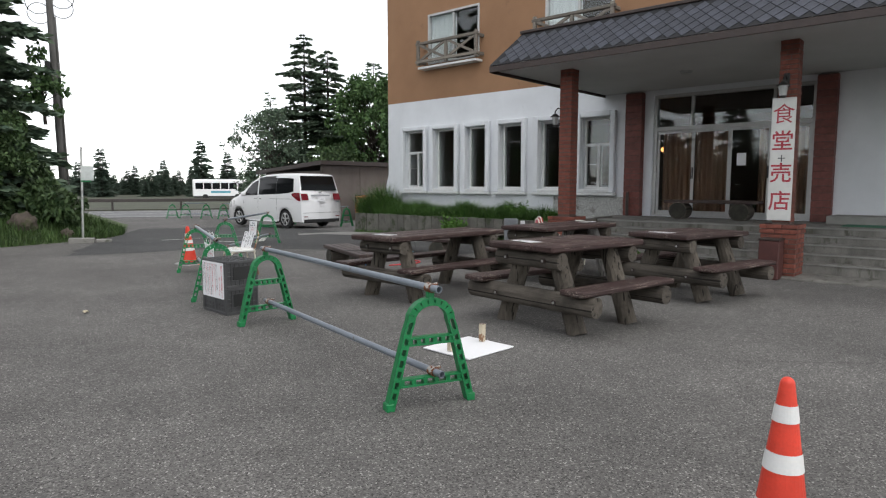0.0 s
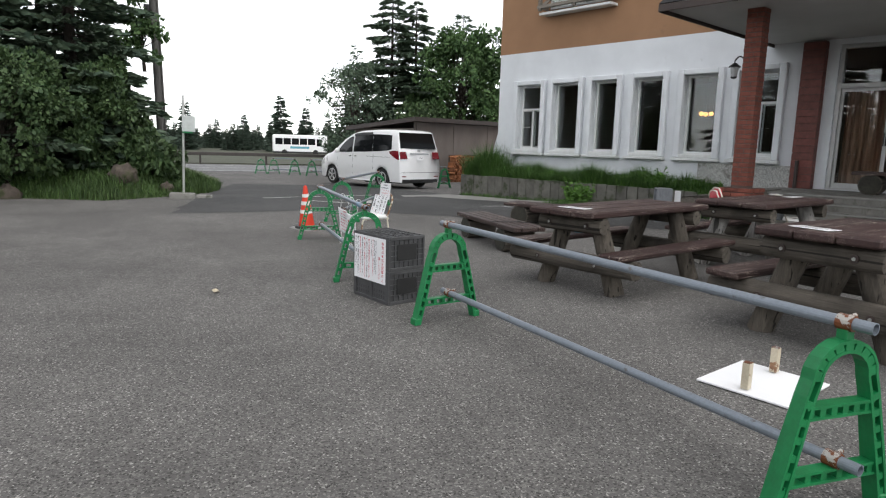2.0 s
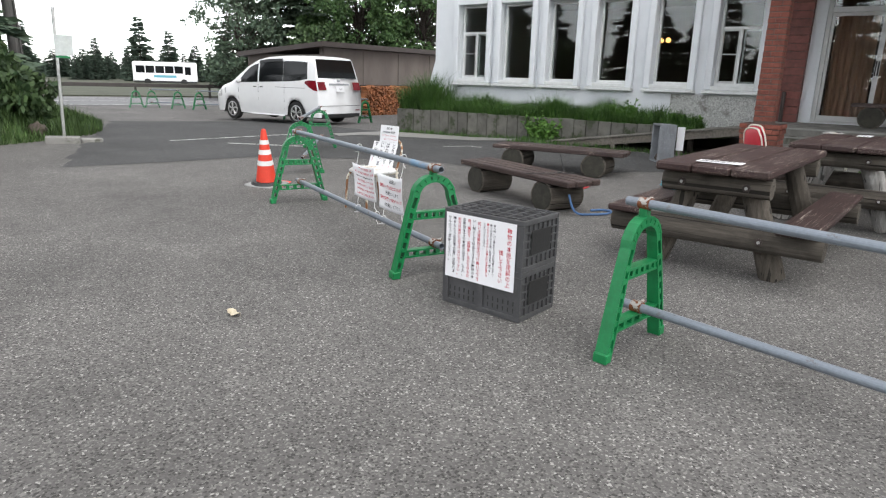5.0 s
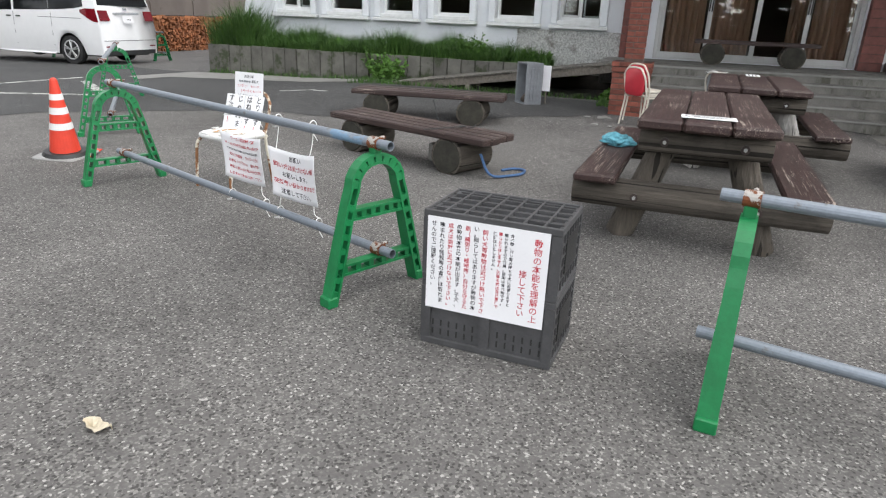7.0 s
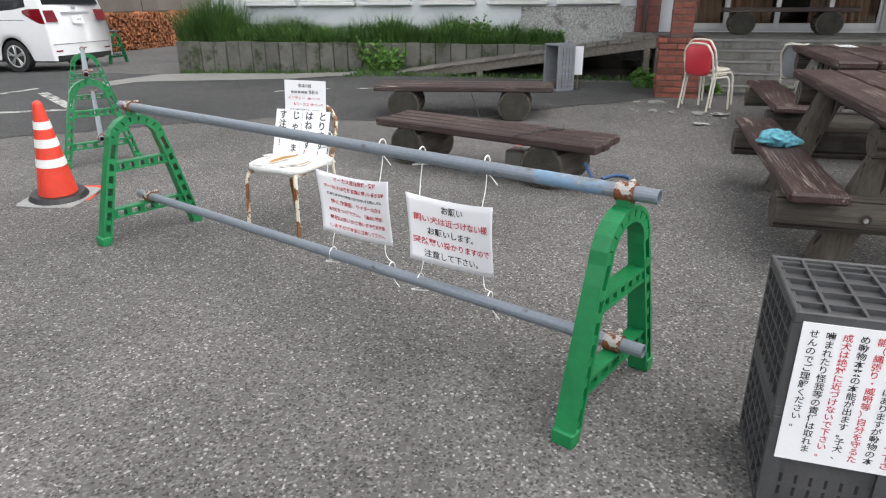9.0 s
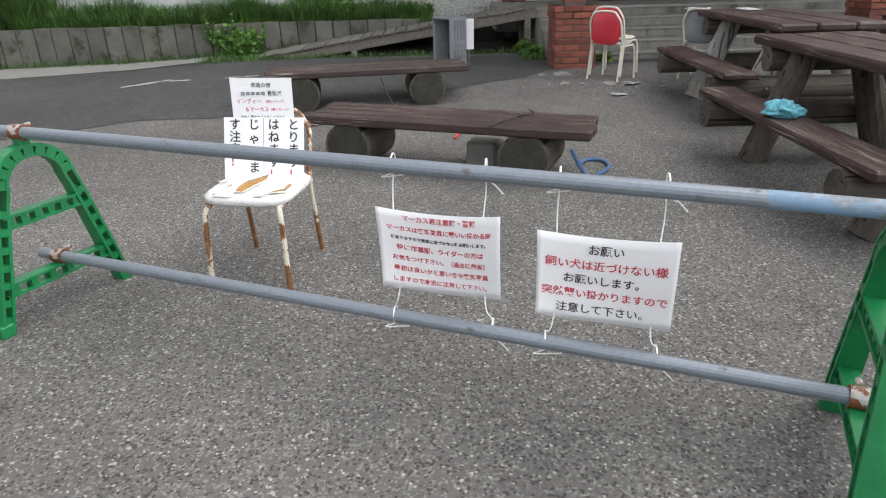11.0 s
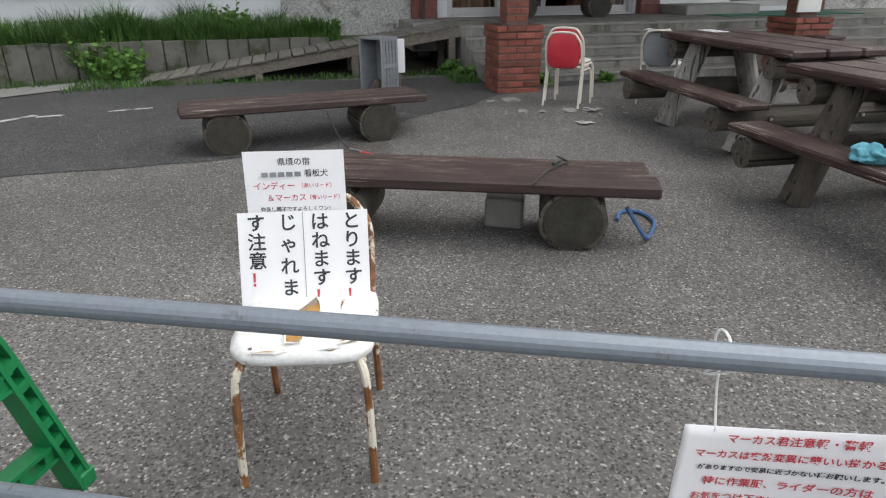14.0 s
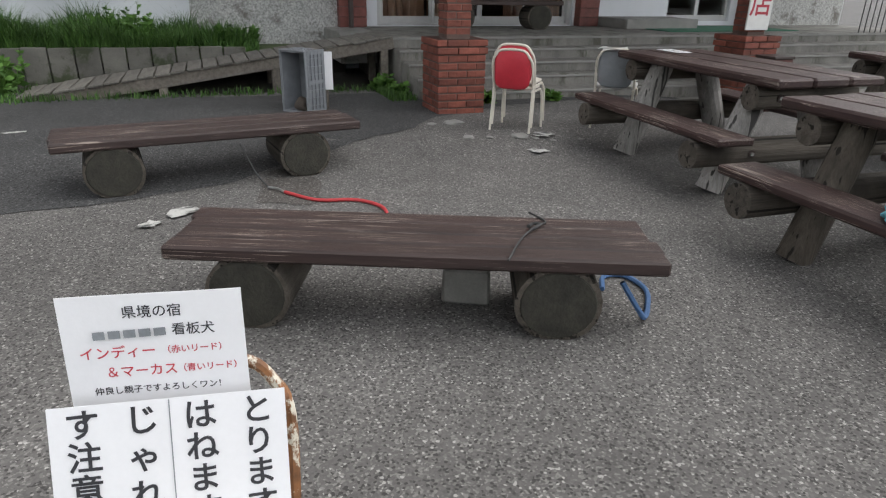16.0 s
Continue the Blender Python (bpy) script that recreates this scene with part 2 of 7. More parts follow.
RUSTY = layered("rusty_clamp", (0.42, 0.40, 0.37), (0.17, 0.055, 0.02), 0.47, 14, rough=0.6, metal=0.3)
CRATE = plain("dark_grey_crate_plastic", (0.062, 0.062, 0.064), 0.5, var=0.2, scale=9, dirt=(0.16, 0.16, 0.155), dirt_at=0.68, dirt_scale=14)
CRATE_GREY = plain("grey_crate_plastic", (0.20, 0.21, 0.225), 0.5, var=0.15, scale=9)
PAPER = plain("white_paper", (0.80, 0.80, 0.81), 0.6, var=0.03, bump=0.03, scale=3)
INK = plain("black_ink", (0.03, 0.03, 0.035), 0.6, var=0.1)
SIGNRED = plain("weathered_red_sign_paint", (0.36, 0.035, 0.05), 0.7, var=0.25, scale=9, dirt=(0.5, 0.42, 0.4), dirt_at=0.6, dirt_scale=7)
REDINK = plain("red_ink", (0.52, 0.05, 0.07), 0.6, var=0.1)
STRING = plain("white_string", (0.78, 0.78, 0.76), 0.8)
CHAIRTUBE = layered("cream_tube_paint_with_rust", (0.60, 0.56, 0.46), (0.20, 0.085, 0.03), 0.47, 7, (1, 1, 0.7), 0.5, 0.0, 0.03)
WHITETUBE = plain("white_tube", (0.62, 0.58, 0.5), 0.45, var=0.1, dirt=(0.3, 0.2, 0.13), dirt_at=0.68)
VINYL = layered("torn_white_vinyl", (0.74, 0.74, 0.72), (0.13, 0.08, 0.045), 0.635, 11, rough=0.45)
FOAM = plain("yellowed_foam", (0.40, 0.22, 0.06), 0.95, var=0.35, scale=9, bump=0.6, dirt=(0.25, 0.2, 0.16), dirt_at=0.52, dirt_scale=7)
REDVINYL = plain("red_vinyl", (0.50, 0.028, 0.045), 0.42, var=0.12)
GREYVINYL = plain("grey_vinyl", (0.22, 0.235, 0.25), 0.5, var=0.15)
CONERED = plain("orange_red_cone_rubber", (0.66, 0.05, 0.024), 0.5, var=0.15, scale=5, dirt=(0.45, 0.10, 0.05), dirt_at=0.64, dirt_scale=8)
CONEWHITE = plain("white_reflective_band", (0.70, 0.70, 0.68), 0.45, var=0.08, dirt=(0.5, 0.5, 0.47))
CONEBASE = plain("grey_rubber_base", (0.28, 0.28, 0.27), 0.8, var=0.2)
BLUECLOTH = plain("light_blue_cloth", (0.12, 0.36, 0.44), 0.9, var=0.4, scale=25)
REDROPE = plain("red_leash", (0.50, 0.045, 0.05), 0.7)
BLUEPAINT = layered("worn_blue_paint", (0.16, 0.26, 0.37), (0.22, 0.25, 0.285), 0.5, 9, (3, 1, 3), 0.45, 0.0, 0.06, 0.1)
BLUEROPE = plain("blue_rope", (0.06, 0.13, 0.27), 0.8)
CARPAINT = plain("white_car_paint", (0.80, 0.80, 0.80), 0.22, var=0.02, bump=0.0, fine=5)
CARGLASS = plain("dark_car_glass", (0.008, 0.009, 0.01), 0.08, var=0.1, bump=0.0, spec=0.3)
CARBLACK = plain("black_car_plastic", (0.018, 0.018, 0.018), 0.5)
TYRE = plain("black_tyre", (0.022, 0.022, 0.022), 0.85)
RIM = plain("silver_alloy", (0.55, 0.55, 0.55), 0.3, 0.8, var=0.05)
TAILRED = plain("red_tail_light", (0.17, 0.006, 0.012), 0.15, bump=0.0)
CHROME = plain("chrome", (0.7, 0.7, 0.7), 0.12, 1.0, var=0.03, bump=0.0)
PALEGREEN = plain("pale_sign_panel", (0.5, 0.53, 0.51), 0.6)
POLEMAT = plain("weathered_concrete_pole", (0.12, 0.115, 0.11), 0.9, var=0.25, scale=4, stretch=(4, 4, 0.4))
RAILDARK = plain("dark_guard_rail", (0.05, 0.042, 0.038), 0.6)
CABLE = plain("dark_cable", (0.03, 0.03, 0.03), 0.6)
SHEDWALL = plain("grey_shed_board", (0.17, 0.145, 0.13), 0.9, var=0.18, scale=1.5, stretch=(1, 1, 0.4), dirt=(0.10, 0.085, 0.075))
SPLITWOOD = plain("split_firewood", (0.33, 0.13, 0.055), 0.85, var=0.3, scale=6, fine=40, bump=0.5, piece=0.4)
BARK = plain("dark_bark", (0.05, 0.04, 0.033), 0.95, var=0.4, scale=8, stretch=(5, 5, 1), bump=0.9)
FIRNEEDLE = leafy("fir_needles", (0.048, 0.08, 0.054), (0.115, 0.16, 0.1))
FARNEEDLE = leafy("far_fir_needles", (0.045, 0.068, 0.052), (0.085, 0.12, 0.085))
BROADLEAF = leafy("broad_leaves", (0.034, 0.075, 0.026), (0.095, 0.165, 0.055))
SHRUBLEAF = leafy("shrub_leaves", (0.026, 0.055, 0.02), (0.075, 0.12, 0.044))
GRASSBLADE = leafy("grass_blades", (0.028, 0.075, 0.014), (0.085, 0.17, 0.036), 2.5)
BANKGRASS = leafy("bank_grass_blades", (0.022, 0.05, 0.012), (0.075, 0.13, 0.035), 1.5)
# near-black: the deep shade under the ramp is put into this colour
SHADED_SOIL = plain("soil_with_painted_shade", (0.022, 0.018, 0.014), 0.95, var=0.4, scale=8, bump=0.8)
WEEDLEAF = leafy("weed_leaves", (0.05, 0.12, 0.02), (0.13, 0.26, 0.05), 3)
ROCK = plain("mossy_rock", (0.085, 0.068, 0.055), 0.95, var=0.35, scale=5, bump=0.9, dirt=(0.05, 0.055, 0.025), dirt_at=0.5)
DRYLEAF = plain("dry_leaf", (0.5, 0.44, 0.33), 0.8, var=0.2, scale=20)
BULB = glowing("warm_lamp_glow", (1.0, 0.45, 0.13), 1.3)
GREENMAT = plain("green_door_mat", (0.03, 0.13, 0.08), 0.95)
SIGNFACE = plain("white_sign_board", (0.60, 0.60, 0.57), 0.6, var=0.08, dirt=(0.42, 0.40, 0.36), dirt_at=0.6)
LAMPGLASS = plain("frosted_lamp_glass", (0.35, 0.36, 0.35), 0.3)


# ---- building tools ----
def thing(name, m, label, category, group="", kind=""):
    ob = new(name)
    ob.empty_display_size = 0.1
    ob.matrix_basis = m
    return tagged(ob, label, category, group, kind)


def mesh_of(name, bm, material, smooth=False):
    me = bpy.data.meshes.new(name)
    bm.to_mesh(me)
    bm.free()
    for mm in (material if isinstance(material, (list, tuple)) else [material]):
        me.materials.append(mm)
    if smooth:
        me.polygons.foreach_set("use_smooth", [True] * len(me.polygons))
    return me


def part(name, bm, material, parent=None, label="", m=None, smooth=False):
    """Links a bmesh (or a finished mesh) as one object under a thing or a part."""
    me = bm if isinstance(bm, bpy.types.Mesh) else mesh_of(name, bm, material, smooth)
    ob = new(name, me)
    if parent:
        ob.parent = parent
    if m:
        ob.matrix_basis = m
    return tagged(ob, label) if label else ob


def setting(name, bm, material, label, category, m=None, smooth=False):
    return tagged(part(name, bm, material, None, "", m, smooth), label, category, kind="structure")


def box(bm, lo, hi, m=None, bevel=0.0):
    """A box from corner to corner, its edges taken off."""
    c = [(a + b) / 2 for a, b in zip(lo, hi)]
    s = [abs(b - a) for a, b in zip(lo, hi)]
    mm = Matrix.LocRotScale(c, None, s)
    vs = bmesh.ops.create_cube(bm, size=1, matrix=(m @ mm) if m else mm)["verts"]
    if bevel:
        es = list({e for v in vs for e in v.link_edges})
        bmesh.ops.bevel(bm, geom=es, offset=bevel, segments=1, affect="EDGES")
    return bm


def boxed(lo, hi, bevel=0.0, m=None):
    return box(bmesh.new(), lo, hi, m, bevel)


def rod(bm, a, b, r0, r1=None, seg=10, caps=True):
    a, b = Vector(a), Vector(b)
    r1 = r0 if r1 is None else r1
    d = b - a
    m = Matrix.Translation((a + b) / 2) @ d.to_track_quat("Z", "Y").to_matrix().to_4x4()
    bmesh.ops.create_cone(bm, cap_ends=caps, segments=seg, radius1=r0, radius2=r1, depth=d.length, matrix=m)
    return bm


def tube(bm, pts, r, seg=8, closed=False):
    """A round tube along a line of points."""
    pts = [Vector(p) for p in pts]
    rings = []
    for i, p in enumerate(pts):
        if closed:
            d = pts[(i + 1) % len(pts)] - pts[i - 1]
        else:
            d = pts[min(i + 1, len(pts) - 1)] - pts[max(i - 1, 0)]
        q = d.to_track_quat("Z", "Y")
        rr = r[i] if isinstance(r, (list, tuple)) else r
        rings.append([bm.verts.new(p + q @ Vector((rr * math.cos(a), rr * math.sin(a), 0))) for a in (2 * math.pi * k / seg for k in range(seg))])
    n = len(rings)
    for i in range(n if closed else n - 1):
        a, b = rings[i], rings[(i + 1) % n]
        off = 0
        if closed and i == n - 1:
            off = min(range(seg), key=lambda o: sum((a[k].co - b[(k + o) % seg].co).length for k in range(seg)))
        for k in range(seg):
            bm.faces.new((a[k], a[(k + 1) % seg], b[(k + 1 + off) % seg], b[(k + off) % seg]))
    if not closed:
        bm.faces.new(rings[0][::-1])
        bm.faces.new(rings[-1])
    return bm


def bow(points, steps=6):
    """A smooth line through points."""
    p = [Vector(q) for q in points]
    p = [2 * p[0] - p[1]] + p + [2 * p[-1] - p[-2]]
    out = []
    for i in range(1, len(p) - 2):
        for k in range(steps):
            t = k / steps
            out.append(0.5 * (2 * p[i] + (p[i + 1] - p[i - 1]) * t + (2 * p[i - 1] - 5 * p[i] + 4 * p[i + 1] - p[i + 2]) * t * t + (3 * p[i] - p[i - 1] - 3 * p[i + 1] + p[i + 2]) * t ** 3))
    return out + [p[-2]]


def rough_up(bm, amount, scale, along=(1, 1, 1)):
    """Pushes vertices about so that edges are not too clean."""
    for v in bm.verts:
        q = Vector([c * s * scale for c, s in zip(v.co, along)])
        v.co += noise.noise_vector(q) * amount
    return bm


def soup(name, verts, faces, material, parent=None, label="", m=None):
    me = bpy.data.meshes.new(name)
    me.from_pydata(verts, [], faces)
    me.materials.append(material)
    return part(name, me, material, parent, label, m)


def lettering(body, size, bold=0.0, line=1.0, align="CENTER"):
    cu = bpy.data.curves.new("lettering", "FONT")
    cu.body, cu.size, cu.align_x, cu.align_y, cu.space_line, cu.offset = body, size, align, "CENTER", line, bold
    cu.resolution_u = 3
    ob = bpy.data.objects.new("lettering", cu)
    scene.collection.objects.link(ob)
    dg = bpy.context.evaluated_depsgraph_get()
    me = bpy.data.meshes.new_from_object(ob.evaluated_get(dg))
    bpy.data.objects.remove(ob)
    return me


def write(body, size, material, parent, m, bold=0.0, line=1.0, vertical=False, bend=None, name="lettering"):
    """Letters lying on a sheet; vertical text runs down its column."""
    if vertical:
        body = "\n".join(body)
    me = lettering(body, size, bold, line)
    me.materials.clear()
    me.materials.append(material)
    me.transform(m)
    if bend:
        for v in me.vertices:
            v.co.z += bend(v.co.x, v.co.y)
    return part(name, me, material, parent)


def sheet(w, h, bend=None, nx=10, nz=4, thick=0.002):
    """A sheet of paper in the local xy plane, bent towards z."""
    bm = bmesh.new()
    g = [[bm.verts.new((w * (i / nx - 0.5), h * (j / nz - 0.5), 0)) for j in range(nz + 1)] for i in range(nx + 1)]
    for i in range(nx):
        for j in range(nz):
            bm.faces.new((g[i][j], g[i + 1][j], g[i + 1][j + 1], g[i][j + 1]))
    r = bmesh.ops.extrude_face_region(bm, geom=bm.faces[:])
    for v in r["geom"]:
        if isinstance(v, bmesh.types.BMVert):
            v.co.z -= thick
    bmesh.ops.recalc_face_normals(bm, faces=bm.faces[:])
    if bend:
        for v in bm.verts:
            v.co.z += bend(v.co.x, v.co.y)
    return bm


# the building's own axes: x along the front, y into the house, z up
B = pose(7.1, 19.55, 0, 0, 0, -66.43)


def at_house(u, n, z=0.0, rz=0.0):
    """A pose u metres along the house front and n metres out from it."""
    return B @ pose(u, -n, z, 0, 0, rz)


def fall(y):
    """The yard's fall towards the road."""
    t = min(max((y - 15.0) / 14.0, 0.0), 1.0)
    return -0.24 * t * t * (3 - 2 * t)


def smooth(t):
    t = min(max(t, 0.0), 1.0)
    return t * t * (3 - 2 * t)


HOUSE_INV = B.inverted()


def yard(x, y):
    """Height of the yard: it falls to the road and swells before the entrance."""
    q = HOUSE_INV @ Vector((x, y, 0))
    u, n = q.x, -q.y
    return fall(y) + 0.09 * smooth((5.4 - n) / 0.9) * smooth((12.4 - u) / 1.6) * smooth((u - 2.4) / 2.0)


# ---- ground ----
def strip(points_left, points_right, lift):
    """A ribbon on the yard between two lines of points."""
    bm = bmesh.new()
    a = [bm.verts.new((x, y, yard(x, y) + lift)) for x, y in points_left]
    b = [bm.verts.new((x, y, yard(x, y) + lift)) for x, y in points_right]
    for i in range(len(a) - 1):
        bm.faces.new((a[i], a[i + 1], b[i + 1], b[i]))
    bmesh.ops.recalc_face_normals(bm, faces=bm.faces[:])
    if bm.faces[0].normal.z < 0:
        bmesh.ops.reverse_faces(bm, faces=bm.faces[:])
    return bm


def ground_sheet():
    bm = bmesh.new()
    xs = [-1500, -300, -80, -40, -20, -12, -6, 0, 1.5, *[3 + 0.2 * i for i in range(41)], 12, 20, 40, 80, 300, 1500]
    ys = [-1500, -300, -80, -30, -10, 0, 4, *[5 + 0.2 * i for i in range(70)], 19, 20, 21, 22, 23, 24, 25, 26, 27, 28, 29, 32, 38, 60, 120, 300, 1500]
    g = [[bm.verts.new((x, y, yard(x, y))) for y in ys] for x in xs]
    for i in range(len(xs) - 1):
        for j in range(len(ys) - 1):
            bm.faces.new((g[i][j], g[i + 1][j], g[i + 1][j + 1], g[i][j + 1]))
    return bm


setting("ground", ground_sheet(), ASPHALT, "worn grey asphalt yard with pale stones showing", "ground", smooth=True)
def patch_sheet(outline, step, lift):
    """A sheet that lies on the yard inside an outline, its rim a little ragged."""
    pts = [Vector((x, y, 0)) for x, y in outline]
    edges = list(zip(pts, pts[1:] + pts[:1]))

    def inside(x, y):
        hit = False
        for a, b in edges:
            if (a.y > y) != (b.y > y) and x < (b.x - a.x) * (y - a.y) / (b.y - a.y) + a.x:
                hit = not hit
        return hit

    def rim(p):
        best = None
        for a, b in edges:
            d = b - a
            t = min(max((p - a).dot(d) / d.length_squared, 0), 1)
            q = a + d * t
            if best is None or (q - p).length < (best - p).length:
                best = q
        return best
    x0, x1 = min(p.x for p in pts), max(p.x for p in pts)
    y0, y1 = min(p.y for p in pts), max(p.y for p in pts)
    nx, ny = int((x1 - x0) / step) + 1, int((y1 - y0) / step) + 1
    cells = {(i, j) for i in range(nx) for j in range(ny) if inside(x0 + (i + 0.5) * step, y0 + (j + 0.5) * step)}
    bm = bmesh.new()
    made = {}

    def vert(i, j):
        if (i, j) not in made:
            p = Vector((x0 + i * step, y0 + j * step, 0))
            if not {(i, j), (i - 1, j), (i, j - 1), (i - 1, j - 1)} <= cells:
                p = rim(p) + Vector((noise.noise(p * 2.1), noise.noise(p * 2.3 + Vector((9, 0, 0))), 0)) * 0.1
            made[i, j] = bm.verts.new((p.x, p.y, yard(p.x, p.y) + lift))
        return made[i, j]
    for i, j in cells:
        bm.faces.new((vert(i, j), vert(i + 1, j), vert(i + 1, j + 1), vert(i, j + 1)))
    return bm


# damp dark stain by the leash
for cx, cy, rx, ry, turn in ((4.72, 11.12, 0.36, 0.2, 0.4),):
    pts = []
    for i in range(22):
        q = 2 * math.pi * i / 22
        k = 1 + 0.55 * noise.noise(Vector((cx + 1.5 * math.cos(q), cy + 1.5 * math.sin(q), 4)))
        ex, ey = rx * k * math.cos(q), ry * k * math.sin(q)
        pts.append((cx + ex * math.cos(turn) - ey * math.sin(turn), cy + ex * math.sin(turn) + ey * math.cos(turn)))
    setting("damp_stain", patch_sheet(pts, 0.06, 0.0035), ASPHALT_DAMP, "dark damp stain on the worn asphalt", "stain")
patch_near = [(-1.5, 14.2), (1.3, 14.7), (3.6, 13.45), (4.0, 12.5), (4.5, 11.75), (5.2, 11.3), (6.0, 10.62), (6.85, 10.3), (7.6, 9.6), (8.3, 8.6), (9.0, 7.0)]
patch_far = [(-0.3, 26), (4.5, 25), (5.5, 19.8), (5.9, 17.6), (6.35, 16.2), (6.9, 14.9), (7.3, 13.8), (8.0, 11.6), (8.4, 10.5), (8.9, 9.3), (9.4, 8.0)]
setting("road_patch", patch_sheet(patch_near + patch_far[::-1], 0.2, 0.005), ASPHALT_NEW, "darker patched asphalt strip along the house", "asphalt patch")
setting("pavement", strip([(3.9, 18.2), (4.56, 18.4), (6.2, 16.3), (6.9, 15.3), (7.35, 14.9)], [(4.0, 18.9), (5.5, 19.4), (7.2, 17.6), (7.85, 15.8), (7.9, 15.3)], 0.012), CONCRETE_PALE, "pale worn concrete apron before the planter", "pavement")
for line in ([(1.2, 16.9), (2.4, 15.9), (2.45, 16.05), (1.25, 17.05)], [(2.45, 16.2), (2.9, 18.2), (3.05, 18.2), (2.6, 16.2)], [(0.3, 17.7), (3.2, 18.9), (3.2, 19.05), (0.3, 17.85)], [(4.75, 14.9), (5.2, 14.55), (5.25, 14.65), (4.8, 15.0)], [(5.1, 14.5), (5.62, 13.6), (5.67, 13.63), (5.16, 14.54)]):
    bm = bmesh.new()
    bm.faces.new([bm.verts.new((x, y, yard(x, y) + 0.012)) for x, y in line])
    bmesh.ops.recalc_face_normals(bm, faces=bm.faces[:])
    setting("road_marking", bm, WHITE_LINE, "worn white painted line on asphalt", "road marking")
for cx, cy, rr in ((4.1, 11.6, 0.1), (3.88, 11.67, 0.07), (5.9, 9.35, 0.09), (6.3, 9.3, 0.11)):
    bm = bmesh.new()
    bm.faces.new([bm.verts.new((cx + rr * random.uniform(0.4, 1.2) * math.cos(a * 0.63), cy + rr * random.uniform(0.4, 1.3) * math.sin(a * 0.63), yard(cx, cy) + 0.014)) for a in range(10)])
    setting("road_marking", bm, WHITE_LINE, "scrap of worn white paint on asphalt", "road marking")
setting("road", boxed((-400, 36, -0.30), (400, 45.0, -0.225)), ROADMAT, "grey mountain road beyond the yard", "road")
for y in (36.5, 40.0, 43.5):
    setting("road_marking", boxed((-200, y, -0.226), (200, y + 0.15, -0.219)), WHITE_LINE, "white line along the road", "road marking")
setting("verge", boxed((-900, 46.5, -0.4), (900, 700, -0.18)), VERGEGRASS, "rough green grass beyond the road", "verge")


# ---- the house ----
def holed_wall(u0, u1, z0, z1, thick, holes):
    """A wall in the xz plane with openings through it; its front is at y = 0."""
    bm = bmesh.new()
    us = sorted({u0, u1, *[h[0] for h in holes], *[h[1] for h in holes]})
    zs = sorted({z0, z1, *[h[2] for h in holes], *[h[3] for h in holes]})

    def quad(*ps):
        bm.faces.new([bm.verts.new(p) for p in ps])
    for a, b in zip(us, us[1:]):
        for c, d in zip(zs, zs[1:]):
            if any(h[0] <= a and b <= h[1] and h[2] <= c and d <= h[3] for h in holes):
                continue
            quad((a, 0, c), (b, 0, c), (b, 0, d), (a, 0, d))
            quad((b, thick, c), (a, thick, c), (a, thick, d), (b, thick, d))
    for a, b, c, d in holes:
        quad((a, 0, c), (a, 0, d), (a, thick, d), (a, thick, c))
        quad((b, 0, c), (b, thick, c), (b, thick, d), (b, 0, d))
        quad((a, 0, c), (a, thick, c), (b, thick, c), (b, 0, c))
        quad((a, 0, d), (b, 0, d), (b, thick, d), (a, thick, d))
    quad((u0, 0, z0), (u0, 0, z1), (u0, thick, z1), (u0, thick, z0))
    quad((u1, 0, z0), (u1, thick, z0), (u1, thick, z1), (u1, 0, z1))
    bmesh.ops.remove_doubles(bm, verts=bm.verts[:], dist=0.0005)
    return bm


WINDOWS = [(0.78, 1.62), (2.02, 2.86), (3.27, 4.0), (4.46, 5.22), (5.74, 6.52), (6.98, 7.78)]
WZ0, WZ1 = 1.30, 3.05
DOOR = (8.80, 12.10, 0.70, 3.44)
DOOR2 = (13.95, 15.3, 0.76, 2.9)
holes = [(a, b, WZ0, WZ1) for a, b in WINDOWS] + [DOOR, DOOR2]
setting("wall_front", holed_wall(0, 18, -0.3, 3.95, 0.3, holes), WHITEWALL, "white rough-rendered ground floor wall with deep windows", "wall", B)
UPPER = [(1.75, 3.7, 4.98, 6.42), (5.85, 7.75, 4.98, 6.42), (9.95, 11.85, 4.98, 6.42), (14.0, 15.9, 4.98, 6.42)]
setting("wall_upper", holed_wall(-0.01, 18, 3.95, 9.2, 0.28, UPPER), OCHREWALL, "ochre-brown rendered upper wall", "wall", B)
setting("wall_side", boxed((0.0, 0.3, -0.3), (0.3, 9, 3.95)), WHITEWALL, "white rendered side wall of the house", "wall", B)
setting("wall_side_upper", boxed((-0.01, 0.28, 3.95), (0.3, 9, 9.2)), OCHREWALL, "ochre-brown rendered side wall", "wall", B)
setting("wall_back", boxed((0, 9, -0.3), (18, 9.3, 9.2)), WHITEWALL, "plain back wall of the house", "wall", B)
setting("wall_end", boxed((17.7, 0.3, -0.3), (18, 9, 9.2)), WHITEWALL, "plain end wall of the house", "wall", B)
setting("house_roof", boxed((-0.2, -0.3, 9.2), (18.2, 9.5, 9.5)), DARKTRIM, "flat dark roof edge of the house", "roof", B)
bm = bmesh.new()
v = [bm.verts.new(p) for p in ((0.0, 0.0, 1.75), (0.0, 0.3, 1.75), (-0.62, 0.3, -0.2), (-0.62, 0.0, -0.2), (0.02, 0.0, -0.2), (0.02, 0.3, -0.2))]
for f in ((0, 3, 2, 1), (0, 4, 3), (1, 2, 5), (0, 1, 5, 4), (2, 3, 4, 5)):
    bm.faces.new([v[i] for i in f])
bmesh.ops.recalc_face_normals(bm, faces=bm.faces[:])
setting("buttress", bm, WHITEWALL, "white sloping buttress at the house corner", "buttress", B)
